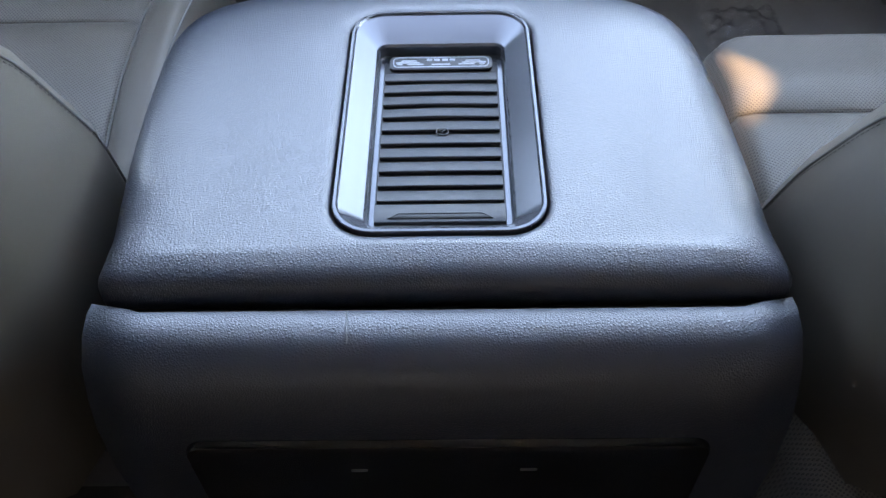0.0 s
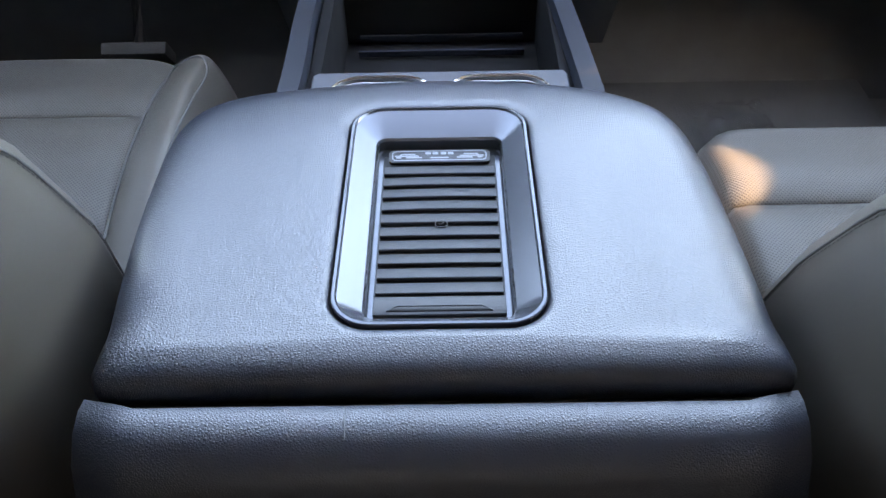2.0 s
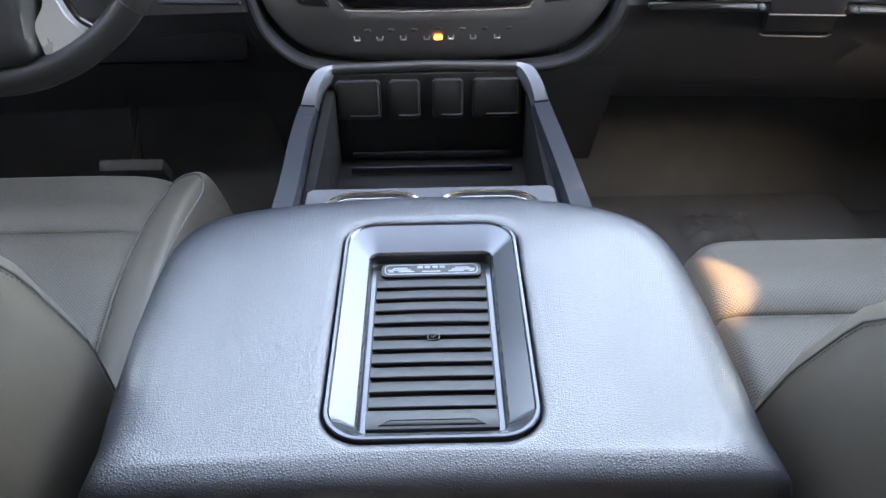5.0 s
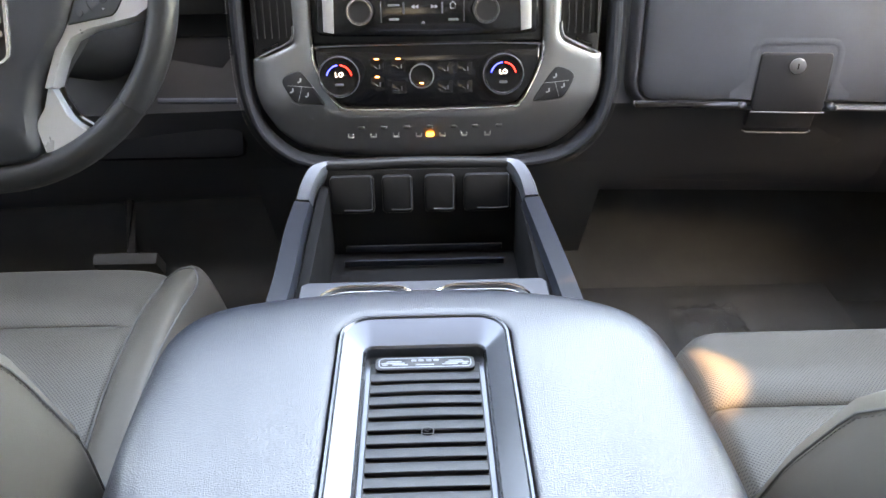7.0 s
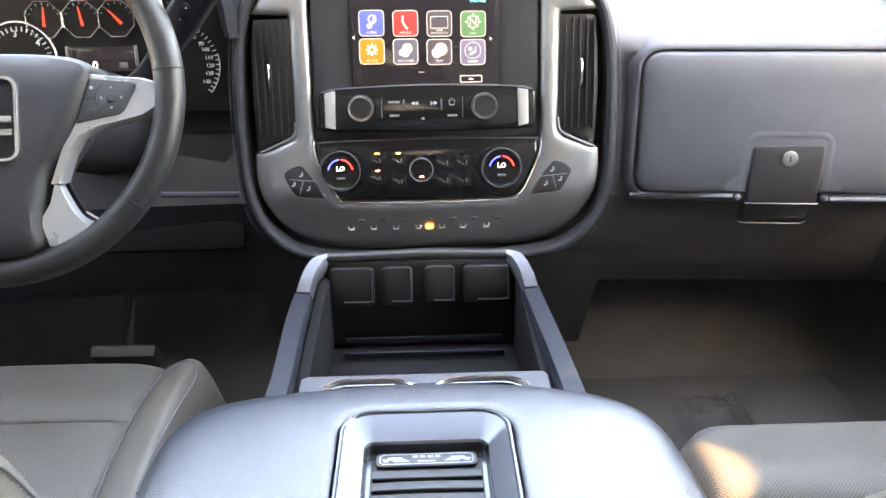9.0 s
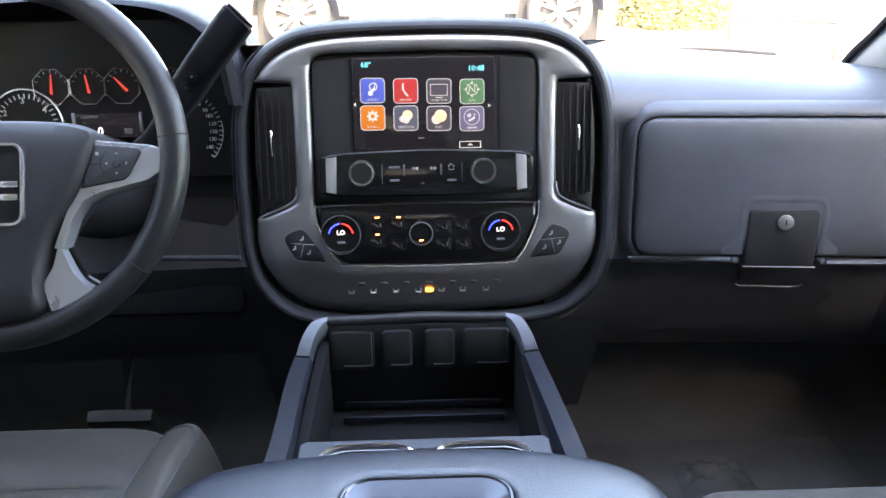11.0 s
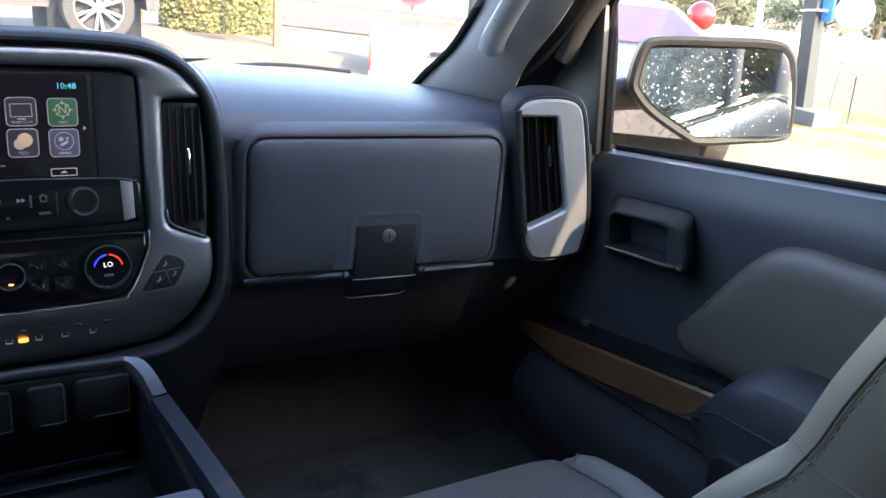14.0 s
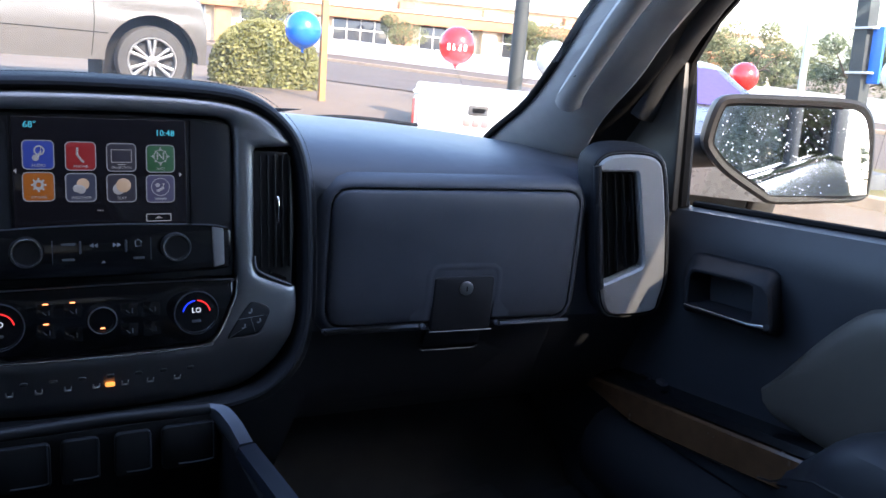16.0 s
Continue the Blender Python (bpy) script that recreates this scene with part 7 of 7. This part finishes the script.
balloon("white", (10.0, 6.80, 1.37), 0.225, (10.05, 6.9, 0.1), "SALE")
balloon("blue", (10.0, 5.26, 1.43), 0.20, (10.1, 5.2, 0.1))
pole = thing("sign_pole", "grey square sign pole with a blue panel strapped to it", "sign pole", (8.95, 6.43, 0.25))
def up_pole(z):
    return Vector((8.95, 6.50 + 0.10 * (z - 0.25), z))
rr = []
for z in (0.20, 1.5, 3.0, 6.2):
    c = up_pole(z)
    rr.append([c + Vector(d) * 0.085 for d in ((-1, -1, 0), (1, -1, 0), (1, 1, 0), (-1, 1, 0))])
part("pole", rings(bmesh.new(), rr), GREYPOLE, pole)
part("sign_panel", B(tuple(up_pole(1.57) + Vector((0.02, -0.17, 0))), (0.05, 0.15, 0.64), 0.02, RM("X", -5)), mat("blue_sign_panel", (0.03, 0.17, 0.62), 0.4, vary=0.05), pole, "blue sign panel")
for z in (1.36, 1.86):
    part("strap", B(tuple(up_pole(z) + Vector((-0.01, -0.03, 0))), (0.20, 0.30, 0.025), 0.005, RM("X", -5)), WHITEPOLE, pole)
bm = B((8.95, 6.37, 0.05), (0.52, 0.50, 0.42), 0.03)
alone("pole_footing", bm, mat("grey_footing_concrete", (0.10, 0.104, 0.11), 0.8, vary=0.15, scale=10), "square grey concrete footing of the sign pole", "footing")
post("flag_pole", "thin white pole beside the street", 10.2, 8.3, 0.10, 6.0, WHITEPOLE, lean=(-0.01, 0.06), round_=True)
# parking stop between two thin stakes on the lawn
a, b = Vector((9.5, 6.22, 0)), Vector((9.5, 4.90, 0))
za = 0.15 + gz(9.5, 5.5)
alone("fallen_pipe", tube(bmesh.new(), [(a.x, a.y, za - 0.10), ((a.x + b.x) / 2, (a.y + b.y) / 2, za - 0.02), (b.x, b.y, za + 0.03)], 0.075, 16), mat("weathered_white_pipe", (0.55, 0.52, 0.47), 0.7, vary=0.2, scale=8), "weathered white pipe lying on the dry lawn", "pipe")
for p, h in ((a, 0.55), (b, 0.58)):
    alone("stake", tube(bmesh.new(), [(p.x, p.y, za - 0.15), (p.x, p.y + 0.03, za + h)], 0.006, 6), SEAL, "thin dark stake in the lawn", "stake", "lawn stakes")

# construction drums on the street
ORANGE = mat("orange_drum_plastic", (0.48, 0.10, 0.03), 0.5, vary=0.06)
WHITEBAND = mat("white_reflective_band", (0.42, 0.40, 0.38), 0.4, vary=0.03)
def drum(m):
    th = thing("traffic_drum", "orange traffic drum with white bands on the street", "drum", (0, 0, 0), "street drums")
    part("base", lathe(bmesh.new(), I4, [(0.34, 0), (0.34, 0.06), (0.28, 0.08), (0.1, 0.08)], 20), STRING, th)
    part("shell", lathe(bmesh.new(), I4, [(0.28, 0.06), (0.275, 0.35), (0.255, 0.37), (0.25, 0.62), (0.235, 0.64), (0.23, 0.90), (0.19, 0.97), (0.03, 0.98)], 24), ORANGE, th)
    for z0, z1, r in ((0.20, 0.33, 0.281), (0.45, 0.59, 0.258), (0.70, 0.84, 0.238)):
        part("band", lathe(bmesh.new(), I4, [(r - 0.01, z0), (r, z0 + 0.005), (r, z1 - 0.005), (r - 0.01, z1)], 24, False), WHITEBAND, th)
    part("handle", tube(bmesh.new(), [(-0.06, 0, 0.97), (0, 0, 1.03), (0.06, 0, 0.97)], 0.015, 6), ORANGE, th)
    th.matrix_basis = m
    return th
def drum_at(x, y):
    return Matrix.Translation((x, y, gz(x, y) + 0.02)) @ Matrix.Diagonal((0.78, 0.78, 0.82, 1))
dr = drum(drum_at(24.6, 13.25))
for x, y in ((24.8, 13.05), (25.0, 12.82), (25.2, 12.58)):
    copy_thing(dr, drum_at(x, y))

# ---- outside: wall, building, trees ----
WALLW = mat("white_block_wall", (0.70, 0.68, 0.64), 0.8, vary=0.05, scale=4)
def far_wall(a, b, h, name, material, label):
    """A long low wall of panels between piers, on the ground."""
    th = thing(name, label, "wall", (*a, gz(*a)))
    n = max(2, int(math.hypot(b[0] - a[0], b[1] - a[1]) / 4))
    t = math.degrees(math.atan2(b[1] - a[1], b[0] - a[0]))
    for i in range(n):
        k = (i + 0.5) / n
        x, y = a[0] + (b[0] - a[0]) * k, a[1] + (b[1] - a[1]) * k
        ln = math.hypot(b[0] - a[0], b[1] - a[1]) / n
        part("panel", B((x, y, gz(x, y) + h / 2 - 0.2), (ln - 0.02, 0.2, h + 0.4), 0.01, RM("Z", t)), material, th)
    return th
p, q = st_(60, 33.0), st_(-60, 33.0)
far_wall(tuple(p), tuple(q), 1.05, "boundary_wall", WALLW, "long low white wall across the street")

STUCCO = mat("cream_stucco", (0.62, 0.52, 0.38), 0.85, vary=0.08, scale=3, grain=0.3, grain_scale=60)
TERRA = mat("terracotta_stucco", (0.45, 0.22, 0.12), 0.85, vary=0.1, scale=3)
TRIM = mat("white_shop_trim", (0.68, 0.66, 0.62), 0.6, vary=0.05)
SHOPGLASS = mat("dark_shop_glass", (0.06, 0.065, 0.075), 0.1, spec=0.6)
def shops(cx, cy, turn, L, h, name, label):
    th = thing(name, label, "building", (cx, cy, gz(cx, cy)))
    m = Matrix.Translation((cx, cy, gz(cx, cy) - 0.3)) @ RM("Z", turn)
    bx = lambda c, s, bv=0.03: B(tuple(m @ Vector(c)), s, bv, RM("Z", turn))
    part("wall", bx((0, 5, h / 2), (L, 10, h)), STUCCO, th, "cream stucco shop front")
    part("parapet", bx((0, 4.9, h + 0.25), (L + 0.6, 10.6, 0.5)), TRIM, th)
    part("roof", bx((0, 5, h + 0.55), (L - 0.5, 9.6, 0.15)), TRIM, th)
    k = int(L / 6)
    for i in range(k):
        x = -L / 2 + (i + 0.5) * L / k
        w = part("window", bx((x, -0.02, 1.65), (3.9, 0.10, 2.5), 0.02), SHOPGLASS, th, "dark shop window")
        for j in range(5):
            part("mullion", bx((x - 1.95 + j * 0.975, -0.09, 1.65), (0.09, 0.08, 2.5), 0.01), TRIM, w)
        part("transom", bx((x, -0.09, 2.2), (3.9, 0.07, 0.09), 0.01), TRIM, w)
        part("pier", bx((x - L / k / 2, -0.25, h / 2 - 0.1), (1.1, 0.6, h - 0.2)), TERRA if i % 2 else STUCCO, th)
    part("fascia", bx((0, -0.45, 3.35), (L + 0.2, 0.9, 0.75)), TERRA, th, "terracotta fascia over the shop windows")
    part("canopy_edge", bx((0, -0.95, 3.78), (L + 0.4, 0.15, 0.16)), TRIM, th)
    return th
shops(27.0, 56.0, -14, 62, 4.6, "shop_row", "low cream shop row with dark windows across the street")

LEAF = [mat("leaf_olive", (0.115, 0.125, 0.050), 0.7, second=(0.19, 0.19, 0.085), vary=0.3, scale=3), mat("leaf_green", (0.080, 0.100, 0.045), 0.7, second=(0.13, 0.15, 0.075), vary=0.3, scale=3)]
BARK = mat("tree_bark", (0.12, 0.09, 0.07), 0.9, vary=0.25, scale=8, grain=0.6, grain_scale=30)


def leaves(rnd, centres, n, size):
    """Many small leaf faces strewn over clumps."""
    verts, faces = [], []
    for i in range(n):
        c, r = centres[rnd.randrange(len(centres))]
        d = Vector((rnd.gauss(0, 1), rnd.gauss(0, 1), rnd.gauss(0, 1))).normalized() * r * rnd.uniform(0.72, 1.08)
        p = Vector(c) + Vector((d.x, d.y, d.z * 0.85))
        u = Vector((rnd.gauss(0, 1), rnd.gauss(0, 1), rnd.gauss(0, 1))).normalized()
        v = u.orthogonal().normalized()
        s = size * rnd.uniform(0.6, 1.4)
        k = len(verts)
        verts += [p - u * s, p + v * s * 0.45, p + u * s, p - v * s * 0.45]
        faces.append((k, k + 1, k + 2, k + 3))
    me = bpy.data.meshes.new("leaves")
    me.from_pydata([tuple(q) for q in verts], [], faces)
    return me


def tree(x, y, h, seed, leaf, label="broad green street tree beyond the white wall", spread=0.45, skirt=0.42):
    rnd = random.Random(seed)
    z = gz(x, y)
    th = thing("tree", label, "tree", (x, y, z), "street trees")
    bm = bmesh.new()
    part("trunk", tube(bm, [(x, y, z - 0.2), (x + 0.1, y, z + h * 0.25), (x + 0.15, y + 0.1, z + h * 0.5)], [h * 0.035, h * 0.028, h * 0.018], 10), BARK, th)
    cs = []
    for i in range(9):
        a, rr = rnd.uniform(0, 6.28), rnd.uniform(0.1, 1) * h * spread * 0.75
        c = (x + rr * math.cos(a), y + rr * math.sin(a), z + h * rnd.uniform(skirt, 0.85))
        cs.append((c, h * rnd.uniform(0.12, 0.22)))
        part("limb", tube(bmesh.new(), [(x + 0.1, y, z + h * 0.32), ((x + c[0]) / 2, (y + c[1]) / 2, z + h * 0.45), c], [h * 0.014, h * 0.010, h * 0.004], 6), BARK, th)
    me = leaves(rnd, cs, 5200, h * 0.018)
    me.materials.append(leaf)
    ob = new("crown", me)
    ob.parent, ob.matrix_parent_inverse = th, Matrix.Translation((-x, -y, -z))
    return th


rnd = random.Random(3)
for i, along in enumerate(np.linspace(26, -58, 26)):
    p = st_(along * 1.15 + rnd.uniform(-1.5, 1.5), 38 + rnd.uniform(-3, 9))
    low = math.degrees(math.atan2(p[0], p[1])) < 55
    tree(p[0], p[1], rnd.uniform(3.9, 5.0) if low else rnd.uniform(5.2, 7.4), 100 + i, LEAF[i % 2], spread=0.75, skirt=0.24)
for i, along in enumerate(np.linspace(20, -60, 24)):
    p = st_(along * 1.15 + rnd.uniform(-1.5, 1.5), 50 + rnd.uniform(-2, 5))
    if math.degrees(math.atan2(p[0], p[1])) > 46:
        tree(p[0], p[1], rnd.uniform(5.8, 7.8), 200 + i, LEAF[(i + 1) % 2], spread=0.8, skirt=0.16)
for i, (x, y, h) in enumerate(((15.8, 52, 3.6), (24.5, 51, 3.4), (33, 50, 4.0))):
    tree(x, y, h, 300 + i, LEAF[0], "small olive tree before the shop row")
# trees behind and beside the truck, met in the mirror
for i, (x, y, h) in enumerate(((16, -14, 8), (22, -24, 9), (9.5, -24, 9), (28, -10, 8), (4.6, -27, 8.5), (7.0, -19, 8), (12, -17, 8), (5.0, -14.5, 6), (2.9, -19, 7), (2.3, -29, 8), (3.6, -23, 7.5), (3.4, -36, 9), (8.5, -11.5, 5.0), (11.5, -12.5, 5.5), (14.0, -10.0, 5.0), (6.6, -12.5, 4.6), (9.6, -15.0, 6.0))):
    tree(x, y, h, 400 + i, LEAF[i % 2], "broad green tree behind the lot", 0.65, 0.14)


def hedge(cx, cy, w, h, seed, label):
    rnd = random.Random(seed)
    z = gz(cx, cy)
    th = thing("hedge", label, "hedge", (cx, cy, z), "lot hedges")
    bm = bmesh.new()
    rr = []
    for k in np.linspace(0, 1, 10):
        s = (1 - k ** 3.2) ** 0.5 if k < 1 else 0.02
        rr.append([(cx + w / 2 * 0.9 * max(s, 0.03) * math.copysign(abs(math.cos(a)) ** 0.8, math.cos(a)), cy + w * 0.28 * max(s, 0.03) * math.sin(a), z + h * 0.92 * k) for a in np.linspace(0, 2 * math.pi, 28, endpoint=False)])
    part("core", rings(bm, rr), mat("hedge_shade", (0.14, 0.14, 0.04), 0.9), th)
    verts, faces = [], []
    for i in range(9000):
        a, k = rnd.uniform(0, 6.283), rnd.random() ** 0.8
        s = max((1 - k ** 3.2) ** 0.5, 0.05) * rnd.uniform(0.88, 1.04)
        p = Vector((cx + w / 2 * s * math.copysign(abs(math.cos(a)) ** 0.8, math.cos(a)), cy + w * 0.32 * s * math.sin(a), z + h * k * rnd.uniform(0.94, 1.03)))
        u = Vector((rnd.gauss(0, 1), rnd.gauss(0, 1), rnd.gauss(0, 1))).normalized()
        v = u.orthogonal().normalized()
        t = rnd.uniform(0.025, 0.055)
        n0 = len(verts)
        verts += [tuple(p - u * t), tuple(p + v * t * 0.6), tuple(p + u * t), tuple(p - v * t * 0.6)]
        faces.append((n0, n0 + 1, n0 + 2, n0 + 3))
    me = bpy.data.meshes.new("foliage")
    me.from_pydata(verts, [], faces)
    me.materials.append(mat("hedge_leaf", (0.15, 0.15, 0.04), 0.6, second=(0.21, 0.195, 0.065), vary=0.3, scale=4, second_scale=1.5))
    ob = new("foliage", me)
    ob.parent, ob.matrix_parent_inverse = th, Matrix.Translation((-cx, -cy, -z))
hedge(4.55, 15.2, 1.95, 1.15, 21, "rounded yellow-green hedge at the lot edge")
hedge(2.95, 15.6, 0.75, 1.10, 22, "narrow yellow-green hedge beside the parked car")

# colourful banner far left ahead
bn = thing("banner", "yellow and white sale banner beyond the parked car", "banner", (-6.2, 14.5, 0.3))
MBN = Matrix(((1, 0, 0, -6.1), (0, 0, -1, 14.5), (0, 1, 0, 0), (0, 0, 0, 1)))
part("panel", plate(bmesh.new(), MBN, rrect(0, 1.35, 2.6, 1.5, 0.05), 0, 0.03, 0.005), mat("yellow_banner", (0.75, 0.55, 0.05), 0.6, vary=0.05), bn)
part("stripe", plate(bmesh.new(), MBN, [(-1.3, 1.75), (1.3, 2.05), (1.3, 1.85), (-1.3, 1.5)], 0.03, 0.036, 0.002), mat("orange_banner_stripe", (0.70, 0.22, 0.05), 0.6), bn)
for x in (-0.9, -0.2, 0.5):
    part("word_bar", plate(bmesh.new(), MBN, rrect(x, 1.25, 0.5, 0.6, 0.05), 0.03, 0.038, 0.003), WHITEBAND, bn)
for x in (-1.2, 1.2):
    part("leg", tube(bmesh.new(), [(-6.1 + x, 14.52, 0), (-6.1 + x, 14.52, 0.7)], 0.04, 8), GREYPOLE, bn)

# the truck's own outside: doors and bed, met in its mirror
TRUCK = mat("pale_blue_truck_paint", (0.22, 0.25, 0.30), 0.2, metal=0.6, vary=0.03, coat=0.8)
tk = thing("truck_body", "pale metallic truck body side", "truck", (0.95, -0.5, 0.5))
for sx in (1, -1):
    rr = []
    for y in (1.55, 1.0, 0.3, -0.4, -1.1, -1.6):
        b = belt(min(y, 1.05))
        rr.append([(sx * x, y, z) for x, z in ((0.885, b - 0.01), (0.915, b - 0.03), (0.955, b - 0.12), (0.975, b - 0.22), (0.955, b - 0.28), (0.985, 0.80), (0.96, 0.55), (0.92, 0.42))])
    part("door_side", rings(bmesh.new(), rr, False, False, closed=False), TRUCK, tk)
    rr = [[(sx * x, y, z) for x, z in ((0.70, 1.36), (0.93, 1.365), (0.975, 1.33), (0.985, 1.15), (0.985, 0.60), (0.95, 0.45))] for y in (-1.66, -2.4, -3.4)]
    part("bed_side", rings(bmesh.new(), rr, False, False, closed=False), TRUCK, tk)
    part("belt_strip", tube(bmesh.new(), [(sx * 0.922, y, belt(y) - 0.022) for y in (1.02, 0.4, -0.2, -1.0, -1.5)], 0.010, 8), CHROME, tk)
    part("door_handle", B((sx * 0.99, -0.02, 1.17), (0.03, 0.19, 0.035), 0.01), CHROME, tk)
part("hood_panel", field(bmesh.new(), np.linspace(-0.9, 0.9, 8), np.linspace(1.72, 2.9, 8), lambda x, y: 1.06 - 0.06 * (y - 1.7) - 0.06 * (x / 0.9) ** 4), TRUCK, tk)
part("roof_panel", field(bmesh.new(), np.linspace(-0.80, 0.80, 8), np.linspace(-1.62, 0.66, 8), lambda x, y: 1.955 - 0.05 * (x / 0.8) ** 2 - 0.05 * step(0.2, 0.66, y)), TRUCK, tk)
